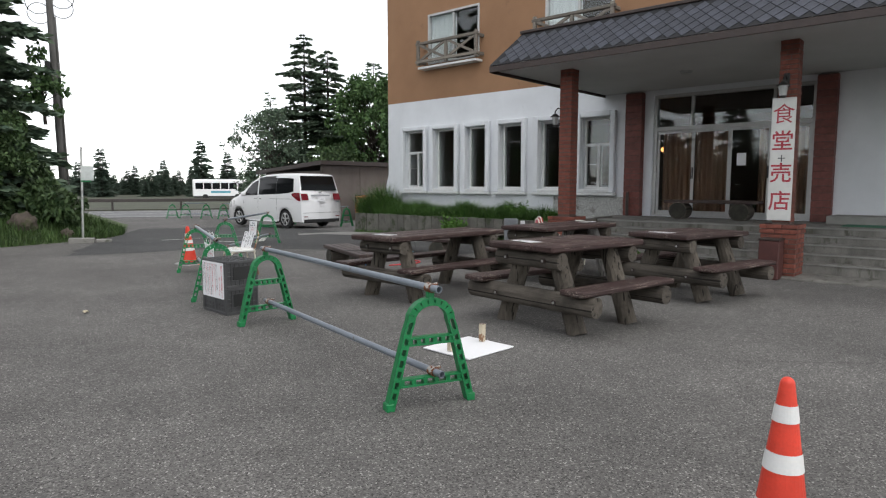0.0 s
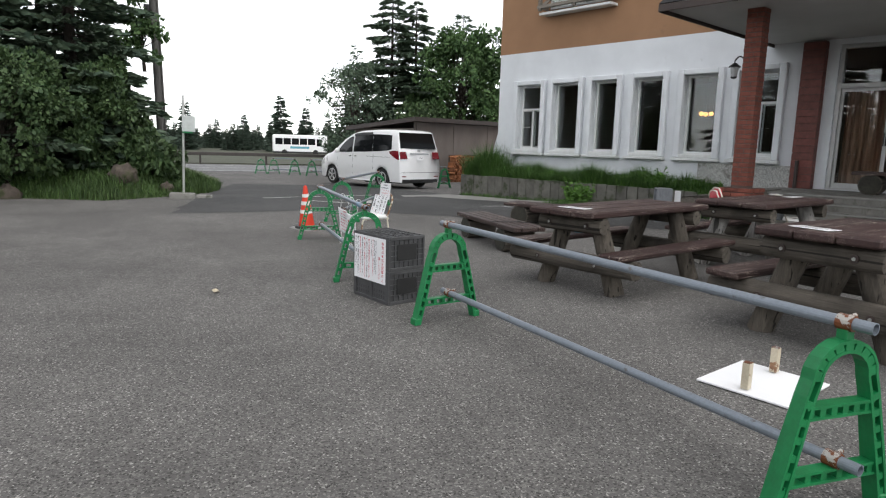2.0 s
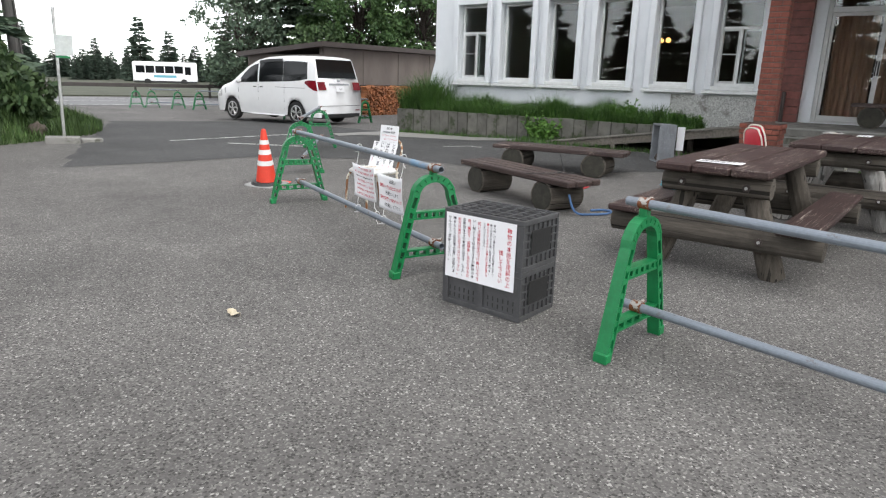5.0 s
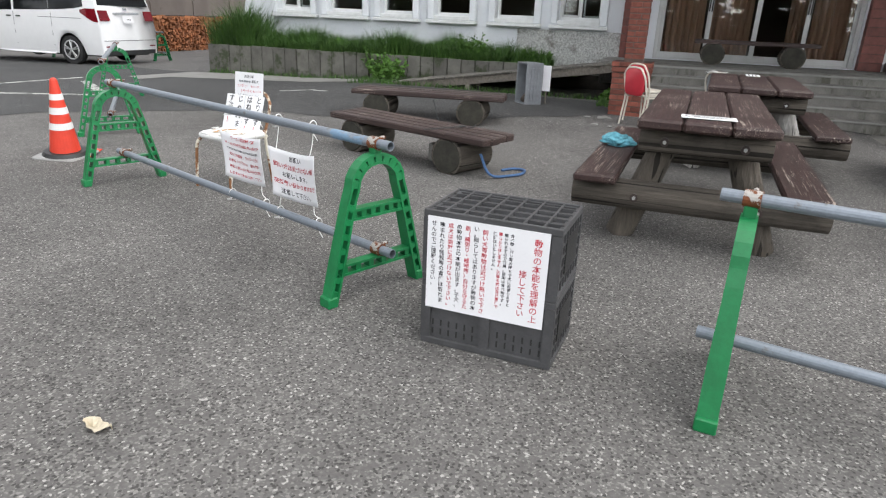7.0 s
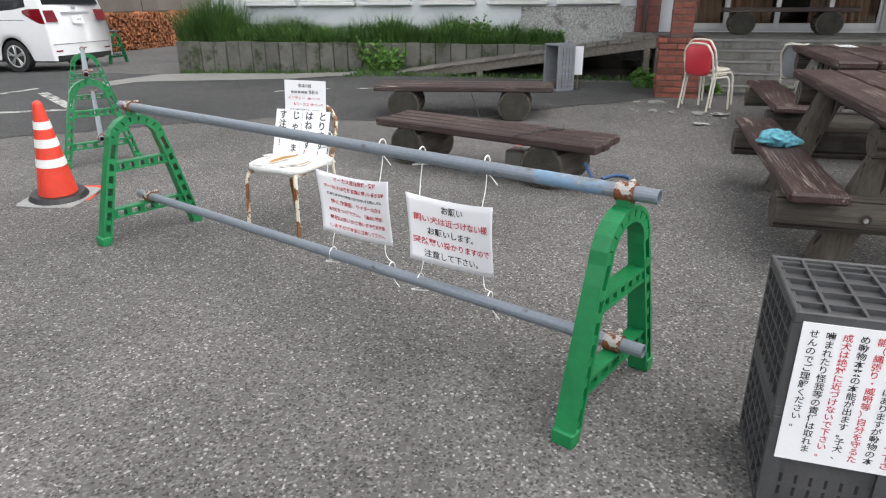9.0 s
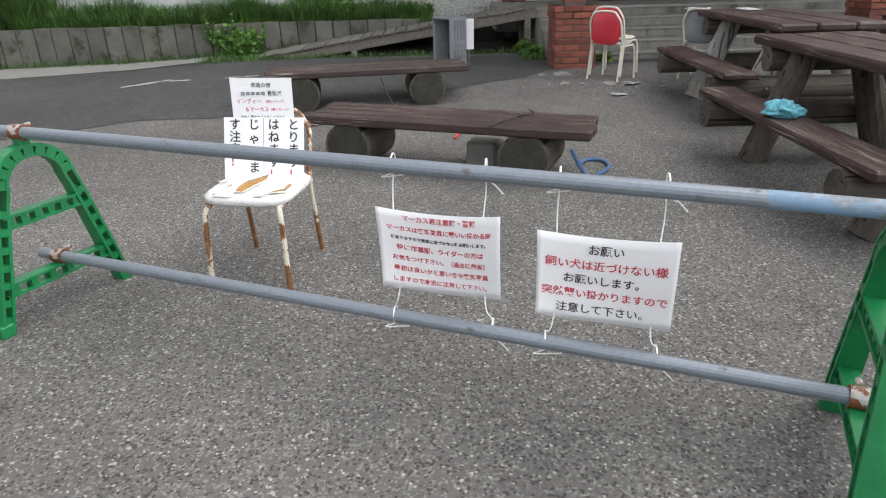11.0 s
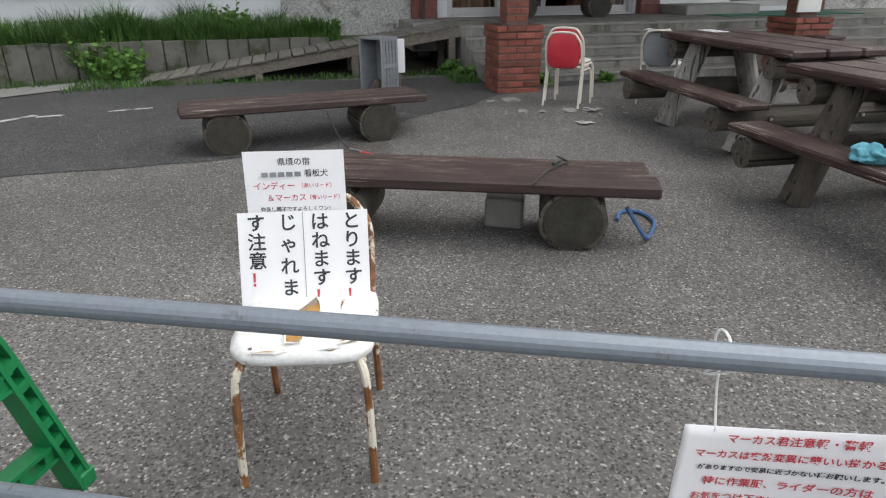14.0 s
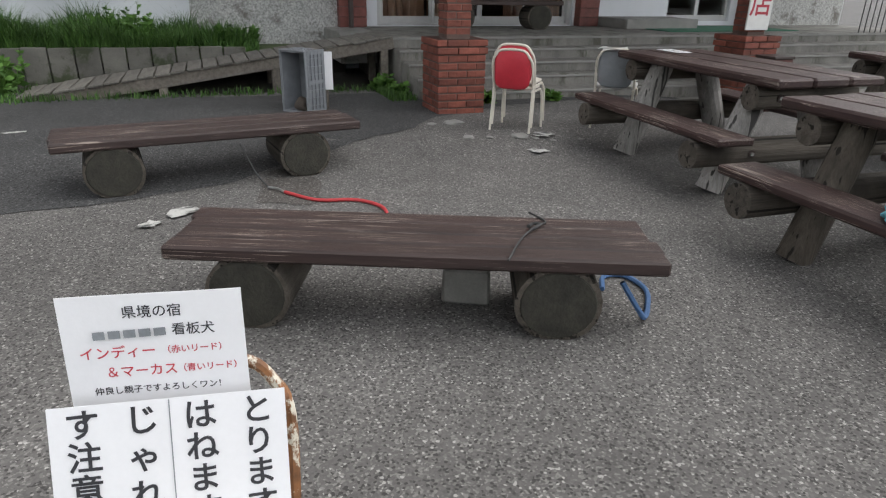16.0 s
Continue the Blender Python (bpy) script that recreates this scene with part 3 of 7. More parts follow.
setting("plinth_render", rough_up(boxed((6.2, -0.035, 0.3), (8.2, -0.003, 1.12)), 0.0, 1), PEBBLEWALL, "stained flaking pebbledash at the foot of the wall", "wall base", B)
setting("plinth_render", boxed((15.85, -0.035, 0.695), (17.95, -0.003, 1.75)), PEBBLEWALL, "stained flaking pebbledash at the foot of the wall", "wall base", B)
# rooms behind the glass; their indoor dimness is put into the dark colour
setting("floor_inside", boxed((0.3, 0.3, 0.5), (17.7, 6, 0.7)), ROOM, "dining room floor with the dimness in its colour", "floor", B)
setting("ceiling_inside", boxed((0.3, 0.3, 3.5), (17.7, 6, 3.7)), ROOM, "dining room ceiling with the dimness in its colour", "ceiling", B)
setting("wall_inside", boxed((0.3, 6, 0.5), (17.7, 6.1, 3.6)), ROOM, "dining room back wall with the dimness in its colour", "wall", B)
setting("wall_inside_upper", boxed((0.3, 3, 4.0), (17.7, 3.1, 9)), ROOM, "upper rooms' back wall with the dimness in its colour", "wall", B)


def lower_window(k, a, b):
    w = thing("window_%d" % k, B @ pose((a + b) / 2, 0, WZ0), "deep-set window with a thick white rendered surround", "window", kind="structure")
    h, x = WZ1 - WZ0, (b - a) / 2
    for s in (-1, 1):
        bm = bmesh.new()
        lo, hi = sorted((s * x, s * (x + 0.13)))
        box(bm, (lo, -0.13, -0.08), (hi, -0.002, h + 0.13), None, 0.015)
        part("jamb", rough_up(bm, 0.008, 3), WHITEWALL, w)
    part("lintel", rough_up(boxed((-x + 0.002, -0.128, h + 0.005), (x - 0.002, -0.002, h + 0.125), 0.012), 0.008, 3), WHITEWALL, w)
    part("sill", boxed((-x - 0.15, -0.16, -0.15), (x + 0.15, -0.003, -0.085), 0.01), WHITEFRAME, w)
    part("inner_sill", boxed((-x + 0.002, -0.12, -0.08), (x - 0.002, 0.12, -0.002), 0.008), WHITEFRAME, w)
    f = bmesh.new()
    for lo, hi in (((-x, 0.12, 0), (-x + 0.05, 0.2, h)), ((x - 0.05, 0.12, 0), (x, 0.2, h)), ((-x + 0.05, 0.12, 0), (x - 0.05, 0.2, 0.06)), ((-x + 0.05, 0.12, h - 0.05), (x - 0.05, 0.2, h))):
        box(f, lo, hi, None, 0.004)
    if k in (1, 6):
        zt = 1.08
        box(f, (-x + 0.05, 0.12, zt), (x - 0.05, 0.2, zt + 0.05))
        box(f, (-0.02, 0.13, 0.06), (0.02, 0.19, zt))
        for s in (-1, 1):
            c = s * x / 2
            sash = bmesh.new()
            y = 0.135 if s < 0 else 0.16
            for lo, hi in (((c - x / 2 + 0.045, y, 0.06), (c - x / 2 + 0.075, y + 0.025, zt)), ((c + x / 2 - 0.055, y, 0.06), (c + x / 2 - 0.025, y + 0.025, zt)), ((c - x / 2 + 0.075, y, 0.06), (c + x / 2 - 0.055, y + 0.025, 0.1)), ((c - x / 2 + 0.075, y, zt - 0.03), (c + x / 2 - 0.055, y + 0.025, zt))):
                box(sash, lo, hi)
            if s < 0:
                box(sash, (c - x / 2 + 0.075, y, zt * 0.56), (c + x / 2 - 0.055, y + 0.02, zt * 0.56 + 0.02))
            part("sash", sash, ALU, w)
    part("window_frame", f, WHITEFRAME, w)
    p = part("pane", boxed((-x + 0.03, 0.155, 0.04), (x - 0.03, 0.159, h - 0.03)), GLASS, w)
    p.visible_shadow = False


for k, (a, b) in enumerate(WINDOWS):
    lower_window(k + 1, a, b)


def upper_window(k, a, b, c, d):
    w = thing("window_%d" % (k + 7), B @ pose((a + b) / 2, 0, c), "aluminium sliding window with net curtains and a grey timber rail", "window", kind="structure")
    x, h = (b - a) / 2, d - c
    f = bmesh.new()
    for lo, hi in (((-x, -0.03, 0), (-x + 0.06, 0.1, h)), ((x - 0.06, -0.03, 0), (x, 0.1, h)), ((-x + 0.06, -0.03, h - 0.06), (x - 0.06, 0.1, h)), ((-x + 0.06, -0.03, 0), (x - 0.06, 0.1, 0.05)), ((-0.03, 0.0, 0.05), (0.03, 0.08, h - 0.06))):
        box(f, lo, hi, None, 0.004)
    part("window_frame", f, ALU, w)
    p = part("pane", boxed((-x + 0.05, 0.05, 0.04), (x - 0.05, 0.054, h - 0.05)), GLASS, w)
    p.visible_shadow = False
    bm = bmesh.new()
    prev = None
    for i in range(41):
        u = -x + (x * 1.05) * i / 40
        y = 0.1 + 0.018 * math.sin(i * 1.6)
        cur = (bm.verts.new((u, y, 0.05)), bm.verts.new((u, y, h - 0.05)))
        if prev:
            bm.faces.new((prev[0], cur[0], cur[1], prev[1]))
        prev = cur
    part("net_curtain", bm, NETCURTAIN, w, smooth=True)
    for z in (0.52, 0.0):
        part("rail", rough_up(boxed((-x - 0.2, -0.36, z), (x + 0.2, -0.27, z + 0.08), 0.01), 0.006, 4), GREYWOOD, w)
    for s in (-1, 0, 1):
        part("rail_post", boxed((s * (x + 0.12) - 0.045, -0.355, -0.06), (s * (x + 0.12) + 0.045, -0.275, 0.66 if s else 0.52), 0.008), GREYWOOD, w)
    for s in (-1, 1):
        part("rail_arm", boxed((s * (x + 0.12) - 0.04, -0.27, 0.5), (s * (x + 0.12) + 0.04, 0.0, 0.58)), GREYWOOD, w)
        part("rail_arm", boxed((s * (x + 0.12) - 0.04, -0.27, 0.0), (s * (x + 0.12) + 0.04, 0.0, 0.08)), GREYWOOD, w)
        for e in (-1, 1):
            ln, ang = math.hypot(x - 0.02, 0.44), math.degrees(math.atan2(0.44, x - 0.02))
            part("brace", boxed((-ln / 2, -0.02, -0.035), (ln / 2, 0.02, 0.035)), GREYWOOD, w, m=pose(s * (x + 0.12) / 2, -0.315 + 0.012 * e, 0.3, 0, -e * ang, 0))
    part("sill", boxed((-x - 0.15, -0.3, -0.16), (x + 0.1, 0.0, -0.1)), WHITEFRAME, w)


for k, hh in enumerate(UPPER):
    upper_window(k, *hh)

# entrance
d = thing("door_1", B @ pose(DOOR[0], 0, DOOR[2]), "wide aluminium sliding glass entrance doors with brown curtains", "door", kind="structure")
DW, DH, TR = DOOR[1] - DOOR[0], DOOR[3] - DOOR[2], 1.93
f = bmesh.new()
for lo, hi in (((0, 0.06, 0), (0.07, 0.2, DH)), ((DW - 0.07, 0.06, 0), (DW, 0.2, DH)), ((0.07, 0.06, DH - 0.07), (DW - 0.07, 0.2, DH)), ((0.07, 0.06, TR), (DW - 0.07, 0.2, TR + 0.09)), ((0.07, 0.06, 0), (DW - 0.07, 0.2, 0.03)), ((0.83, 0.07, TR + 0.09), (0.88, 0.19, DH - 0.07)), ((2.5, 0.07, TR + 0.09), (2.55, 0.19, DH - 0.07))):
    box(f, lo, hi, None, 0.004)
part("door_frame", f, ALU, d)
for i in range(4):
    a, b = (0.07, 0.88, 1.67, 2.47)[i], (0.90, 1.69, 2.49, DW - 0.07)[i]
    y = 0.13 if i in (0, 3) else 0.09
    leaf = bmesh.new()
    for lo, hi in (((a, y, 0.03), (a + 0.05, y + 0.035, TR)), ((b - 0.05, y, 0.03), (b, y + 0.035, TR)), ((a + 0.05, y, 0.03), (b - 0.05, y + 0.035, 0.13)), ((a + 0.05, y, TR - 0.06), (b - 0.05, y + 0.035, TR))):
        box(leaf, lo, hi, None, 0.003)
    leaf = part("door_leaf", leaf, ALU, d)
    g = part("pane", boxed((a + 0.045, y + 0.014, 0.12), (b - 0.045, y + 0.019, TR - 0.05)), DOORGLASS, leaf)
    g.visible_shadow = False
    hx = a + 0.03 if i in (1, 3) else b - 0.03
    part("handle", boxed((hx - 0.012, y - 0.03, 0.85), (hx + 0.012, y - 0.004, 1.1), 0.004), CARBLACK, leaf, "black pull handle")
g = part("transom_pane", boxed((0.06, 0.12, TR + 0.08), (DW - 0.06, 0.125, DH - 0.06)), GLASS, d)
g.visible_shadow = False
part("notice", boxed((1.84, 0.075, 1.12), (2.02, 0.085, 1.38)), PAPER, d, "white notice on the glass")


def drape(name, a, b, z0, z1, y, folds, material, label, m):
    bm = bmesh.new()
    prev = None
    n = folds * 8
    for i in range(n + 1):
        t = i / n
        yy = y + 0.05 * math.sin(t * folds * 2 * math.pi) + 0.02 * math.sin(t * 17)
        cur = [bm.verts.new((a + (b - a) * t + 0.015 * math.sin(t * 40 + z), yy * (1 if z else 1), z)) for z in (z0, (z0 + z1) / 2, z1)]
        if prev:
            for q in range(2):
                bm.faces.new((prev[q], cur[q], cur[q + 1], prev[q + 1]))
        prev = cur
    ob = part(name, bm, material, None, "", m, True)
    return tagged(ob, label, "curtain")


drape("curtain", 8.92, 9.62, 0.75, 2.66, 0.32, 6, CURTAIN, "brown pleated curtain behind the glass doors", B)
drape("curtain", 9.66, 10.42, 0.75, 2.66, 0.32, 7, CURTAIN, "brown pleated curtain behind the glass doors", B)
drape("curtain", 11.0, 11.3, 0.75, 2.66, 0.32, 4, CURTAIN, "brown curtain drawn aside behind the glass doors", B)
drape("curtain", 11.36, 12.0, 0.75, 2.66, 0.32, 6, CURTAIN, "brown pleated curtain behind the glass doors", B)

d2 = thing("door_2", B @ pose(DOOR2[0], 0, DOOR2[2]), "aluminium glass side door", "door", kind="structure")
W2, H2 = DOOR2[1] - DOOR2[0], DOOR2[3] - DOOR2[2]
f = bmesh.new()
for lo, hi in (((0, 0.06, 0), (0.06, 0.18, H2)), ((W2 - 0.06, 0.06, 0), (W2, 0.18, H2)), ((0.06, 0.06, H2 - 0.06), (W2 - 0.06, 0.18, H2)), ((0.06, 0.06, 0), (W2 - 0.06, 0.18, 0.1)), ((W2 / 2 - 0.04, 0.07, 0.1), (W2 / 2 + 0.04, 0.17, H2 - 0.06))):
    box(f, lo, hi, None, 0.004)
part("door_frame", f, ALU, d2)
part("pane", boxed((0.05, 0.11, 0.09), (W2 - 0.05, 0.115, H2 - 0.05)), DOORGLASS, d2).visible_shadow = False
for u0, u1 in ((8.2, 8.6), (12.13, 12.48), (15.45, 15.8)):
    pl = thing("wall_pier", B @ pose((u0 + u1) / 2, 0, 0.69), "brown tiled pier beside the entrance", "pier", kind="structure")
    part("core", boxed((-(u1 - u0) / 2 + 0.01, -0.17, 0), ((u1 - u0) / 2 - 0.01, -0.002, 2.83)), MORTAR, pl)
    for i in range(20):
        z = 0.005 + i * 0.1405
        part("tile", boxed((-(u1 - u0) / 2, -0.185, z), ((u1 - u0) / 2, -0.004, z + 0.132), 0.004), BROWNTILE, pl)

# raised entrance platform and its steps
PU = 8.5
setting("entrance_platform", rough_up(boxed((PU, -1.95, -0.1), (18, -0.003, 0.69), 0.012), 0.004, 2), STEPSTONE, "raised concrete entrance platform", "platform", B)
setting("landing", rough_up(boxed((8.0, -1.22, 0.3), (PU - 0.003, -0.003, 0.69), 0.012), 0.004, 2), CONCRETE, "concrete landing between ramp and entrance platform", "platform", B)
stp = thing("steps", B @ pose(PU, 0, 0), "weathered grey concrete entrance steps", "steps", kind="structure")
for i in range(4):
    z1, n1 = 0.565 - 0.125 * i, 2.25 + 0.30 * i
    part("step", rough_up(boxed((0.02 * i, -n1, -0.1), (9.4, -n1 + 0.297, z1), 0.014), 0.007, 2.5), STEPSTONE, stp)
    part("nosing", rough_up(boxed((0.02 * i, -n1 - 0.016, z1 - 0.03), (9.4, -n1 - 0.004, z1 - 0.006), 0.003), 0.003, 4), CONCRETE_PALE, stp)
part("nosing", rough_up(boxed((0, -1.968, 0.655), (9.4, -1.956, 0.682), 0.003), 0.003, 4), CONCRETE_PALE, stp)
setting("apron", rough_up(boxed((11.7, -3.95, -0.1), (18, -3.16, 0.035), 0.012), 0.012, 3), STEPSTONE, "low broken concrete slab before the steps", "pavement", B)
setting("door_mat", boxed((12.9, -1.5, 0.691), (15.4, -0.3, 0.702)), GREENMAT, "green entrance mat", "door mat", B)
setting("door_step", boxed((12.55, -0.9, 0.691), (13.9, -0.01, 0.84), 0.01), CONCRETE_PALE, "low concrete step beside the side door", "step", B)

# canopy
can = thing("canopy", B @ pose(0, 0, 3.55), "entrance canopy with grey diamond slates and a white soffit", "canopy", kind="structure")
CU0, CU1, CN = 7.56, 17.8, 4.55
part("soffit", boxed((CU0 + 0.03, -CN + 0.03, 0.0), (CU1, -0.004, 0.08)), SOFFIT, can, "white boarded soffit")
part("fascia", boxed((CU0, -CN, -0.05), (CU1, -CN + 0.028, 0.06), 0.005), DARKTRIM, can, "dark brown edge trim")
part("fascia", boxed((CU0, -CN + 0.03, -0.06), (CU0 + 0.028, -0.005, 0.07), 0.005), DARKTRIM, can, "dark brown edge trim")
bm = bmesh.new()
sl = [(CU0, -CN, 0.07), (CU1, -CN, 0.07), (CU1, -CN + 0.62, 0.72), (CU0 + 0.32, -CN + 0.62, 0.72), (CU0, -0.004, 0.07), (CU0 + 0.32, -0.004, 0.72), (CU1, -0.004, 0.07), (CU1, -0.004, 0.72)]
v = [bm.verts.new(p) for p in sl]
for fc in ((0, 1, 2, 3), (0, 3, 5, 4), (3, 2, 7, 5), (1, 6, 7, 2), (0, 4, 6, 1), (4, 5, 7, 6)):
    bm.faces.new([v[i] for i in fc])
bmesh.ops.recalc_face_normals(bm, faces=bm.faces[:])
part("roof_deck", bm, SLATEGAP, can)
part("ridge", boxed((CU0 + 0.28, -CN + 0.58, 0.71), (CU1, -CN + 0.68, 0.77), 0.01), DARKTRIM, can, "dark ridge trim")
slope = math.atan2(0.65, 0.62)
pitch_w, pitch_h = 0.225, 0.121
slate = bmesh.new()
w2, h2 = 0.1045, 0.113
vs = [slate.verts.new(p) for p in ((0, -h2, 0.005), (w2, 0, 0.0035), (0, h2, 0.0), (-w2, 0, 0.0035), (0, -h2, 0.0), (w2, 0, -0.004), (-w2, 0, -0.004))]
for fc in ((0, 1, 2, 3), (0, 4, 5, 1), (3, 6, 4, 0)):
    slate.faces.new([vs[i] for i in fc])
slate_me = mesh_of("slate", slate, SLATE)
SL = math.hypot(0.62, 0.65)
slates = []
for r in range(9):
    s = 0.125 + r * pitch_h
    if s > SL - 0.08:
        break
    off = pitch_w / 2 if r % 2 else 0.0
    lo = CU0 + 0.32 * s / SL + 0.1
    for i in range(48):
        u = CU0 + off + 0.05 + i * pitch_w
        if lo < u < CU1 - 0.1:
            slates.append((u, -CN + 0.62 * s / SL, 0.07 + 0.65 * s / SL, r))
for u, y, z, r in slates:
    part("slate", slate_me, SLATE, can, m=Matrix.Translation((u, y - 0.004, z + 0.004)) @ Euler((slope, random.uniform(-0.02, 0.02), 0)).to_matrix().to_4x4())
dl = thing("ceiling_light", B @ pose(10.3, -2.0, 3.55), "small round ceiling light under the canopy", "ceiling light")
part("fitting", rod(bmesh.new(), (0, 0, -0.05), (0, 0, -0.002), 0.09, 0.12, 16), LAMPGLASS, dl)

# brick pillars on plinths
brick_me = mesh_of("brick", boxed((-0.105, -0.05, -0.03), (0.105, 0.05, 0.03), 0.005), BRICK)


def brick_ring(parent, size, z, turn, out):
    """One course of bricks round a square of that size, lapped at the corners."""
    h = size / 2
    run = size - 0.1
    n = max(1, round(run / 0.217))
    w = run / n
    for side in range(4):
        q = Euler((0, 0, side * math.pi / 2)).to_matrix().to_4x4()
        start = -h if turn % 2 else -h + 0.1
        for k in range(n):
            fit_x = Matrix.Scale((w - 0.007) / 0.21, 4, (1, 0, 0))
            out.append((brick_me, parent, q @ Matrix.Translation((start + w * (k + 0.5) + random.uniform(-0.002, 0.002), -h + 0.05 + random.uniform(-0.003, 0.002), z)) @ fit_x))


def joined(items, parent, name, material):
    """Bricks too high up to pick apart, in one mesh."""
    verts, faces = [], []
    for me, _, m in items:
        o = len(verts)
        verts += [m @ v.co for v in me.vertices]
        faces += [[o + i for i in p.vertices] for p in me.polygons]
    ob = soup(name, verts, faces, material, parent)
    return tagged(ob, kind="stuff")


def brick_pillar(u, n, detail):
    p = thing("brick_pillar", at_house(u, n), "red brick canopy pillar on a wider brick plinth", "pillar", "canopy pillars")
    part("plinth_core", boxed((-0.243, -0.243, -0.1), (0.243, 0.243, 0.80)), MORTAR, p)
    part("shaft_core", boxed((-0.122, -0.122, 0.8), (0.122, 0.122, 3.6)), MORTAR, p)
    low, high = [], []
    for i in range(11):
        brick_ring(p, 0.50 if i < 9 else 0.53, 0.035 + i * 0.0735, i, low)
    for i in range(37):
        brick_ring(p, 0.255, 0.87 + i * 0.0735, i, high)
    for me, par, m in low:
        part("brick", me, BRICK, par, m=m)
    joined(high, p, "shaft_bricks", BRICK)
    return p


brick_pillar(8.70, 3.55, True)
brick_pillar(12.47, 3.483, True)


def wall_lamp(u, n, z, rz):
    w = thing("wall_lamp", at_house(u, n, z, rz), "small black iron lantern on the brick pillar", "wall lamp")
    part("bracket", tube(bmesh.new(), bow([(0, 0, 0.1), (0, -0.1, 0.16), (0, -0.17, 0.1), (0, -0.17, 0.05)]), 0.012, 6), CARBLACK, w)
    part("back_plate", boxed((-0.04, -0.015, -0.02), (0.04, 0.0, 0.2), 0.005), CARBLACK, w)
    part("hood", rod(bmesh.new(), (0, -0.17, 0.0), (0, -0.17, 0.06), 0.1, 0.03, 8), CARBLACK, w)
    part("lantern_glass", rod(bmesh.new(), (0, -0.17, -0.15), (0, -0.17, 0.0), 0.05, 0.07, 6), LAMPGLASS, w, "clouded lantern glass")
    part("lantern_base", rod(bmesh.new(), (0, -0.17, -0.18), (0, -0.17, -0.15), 0.03, 0.06, 6), CARBLACK, w)


wall_lamp(8.571, 3.55, 2.7, -90)
wall_lamp(12.45, 3.613, 2.86, 0)
sb = thing("shop_sign", at_house(12.44, 3.64, 0.86), "tall white board with large red characters on the brick pillar", "sign")
part("board", boxed((-0.165, 0.0, 0.0), (0.165, 0.022, 1.84), 0.004), SIGNFACE, sb)
for ch, z in (("食", 1.58), ("堂", 1.18), ("売", 0.70), ("店", 0.28)):
    write(ch, 0.315, SIGNRED, sb, pose(0, -0.002, z, 90, 0, 0), 0.0 if ch == "食" else 0.0035)
part("cross_mark", box(boxed((-0.05, -0.003, 0.935), (0.05, -0.0005, 0.948)), (-0.007, -0.0035, 0.89), (0.007, -0.0008, 0.99)), INK, sb)
hp = thing("short_post", B @ pose(8.35, -0.28, 0.69), "short dark post beside the entrance pier", "post")
part("post", rod(bmesh.new(), (0, 0, 0), (0, 0, 0.55), 0.035, 0.035, 10), DARKTRIM, hp)

# planter and ramp
pl = thing("planter", B @ pose(0, 0, 0), "long planting bed behind upright grey concrete panels", "planter", kind="structure")
part("soil", boxed((-0.2, -1.16, -0.2), (4.7, -0.003, 0.46)), GRASSLAND, pl, "grassy soil of the bed")
part("soil", boxed((4.7, -1.16, 0.36), (7.6, -0.003, 0.46)), GRASSLAND, pl, "grassy soil of the bed")
# fill whose black colour paints the shade behind the ramp
part("soil", boxed((4.71, -0.5, -0.2), (8.2, -0.04, 0.355)), SHADED_SOIL, pl, "soil blackened for the shade below the ramp")
NP = 27
for i in range(NP):
    u = -0.25 + i * 0.272
    if u > 6.7:
        break
    part("panel", rough_up(boxed((u, -1.225 + random.uniform(-0.012, 0.012), -0.25 if u < 4.6 else 0.1 + (u - 4.1) * 0.15 - 0.06), (u + 0.258, -1.165, 0.54 + random.uniform(-0.012, 0.012)), 0.008), 0.004, 5), PLANTERSTONE, pl)
part("end_panel", boxed((-0.26, -1.16, -0.25), (-0.2, -0.1, 0.54), 0.008), PLANTERSTONE, pl)

rp = thing("ramp", B @ pose(0, 0, 0), "weathered wooden ramp of cross boards up to the entrance platform", "ramp")
U0, U1, Z0, Z1 = 4.42, 8.48, 0.13, 0.715
N0, N1 = 1.24, 2.04
tilt = math.degrees(math.atan2(Z1 - Z0, U1 - U0))
for n in (N0 + 0.08, N1 - 0.06):
    ln = math.hypot(U1 - U0, Z1 - Z0)
    part("beam", rough_up(boxed((0, -0.05, -0.16), (ln, 0.05, -0.03), 0.008), 0.006, 4), GREYWOOD, rp, m=pose(U0, -n, Z0, 0, -tilt, 0))
NB = 24
for i in range(NB):
    t = (i + 0.5) / NB
    part("plank", rough_up(boxed((-0.078, -(N1 - N0) / 2 - random.uniform(0, 0.04), -0.028), (0.078, (N1 - N0) / 2, 0.0), 0.006), 0.003, 6), RAMPWOOD, rp, m=pose(U0 + (U1 - U0) * t, -(N0 + N1) / 2, Z0 + (Z1 - Z0) * t + 0.0, random.uniform(-0.6, 0.6), -tilt + random.uniform(-1.2, 1.2), random.uniform(-0.8, 0.8)))
for u in (5.85, 7.08, 8.38):
    z = Z0 + (Z1 - Z0) * (u - U0) / (U1 - U0)
    for n in (N0 + 0.08, N1 - 0.06):
        part("post", boxed((u - 0.045, -n - 0.045, -0.05), (u + 0.045, -n + 0.045, z - 0.1), 0.006), GREYWOOD, rp)

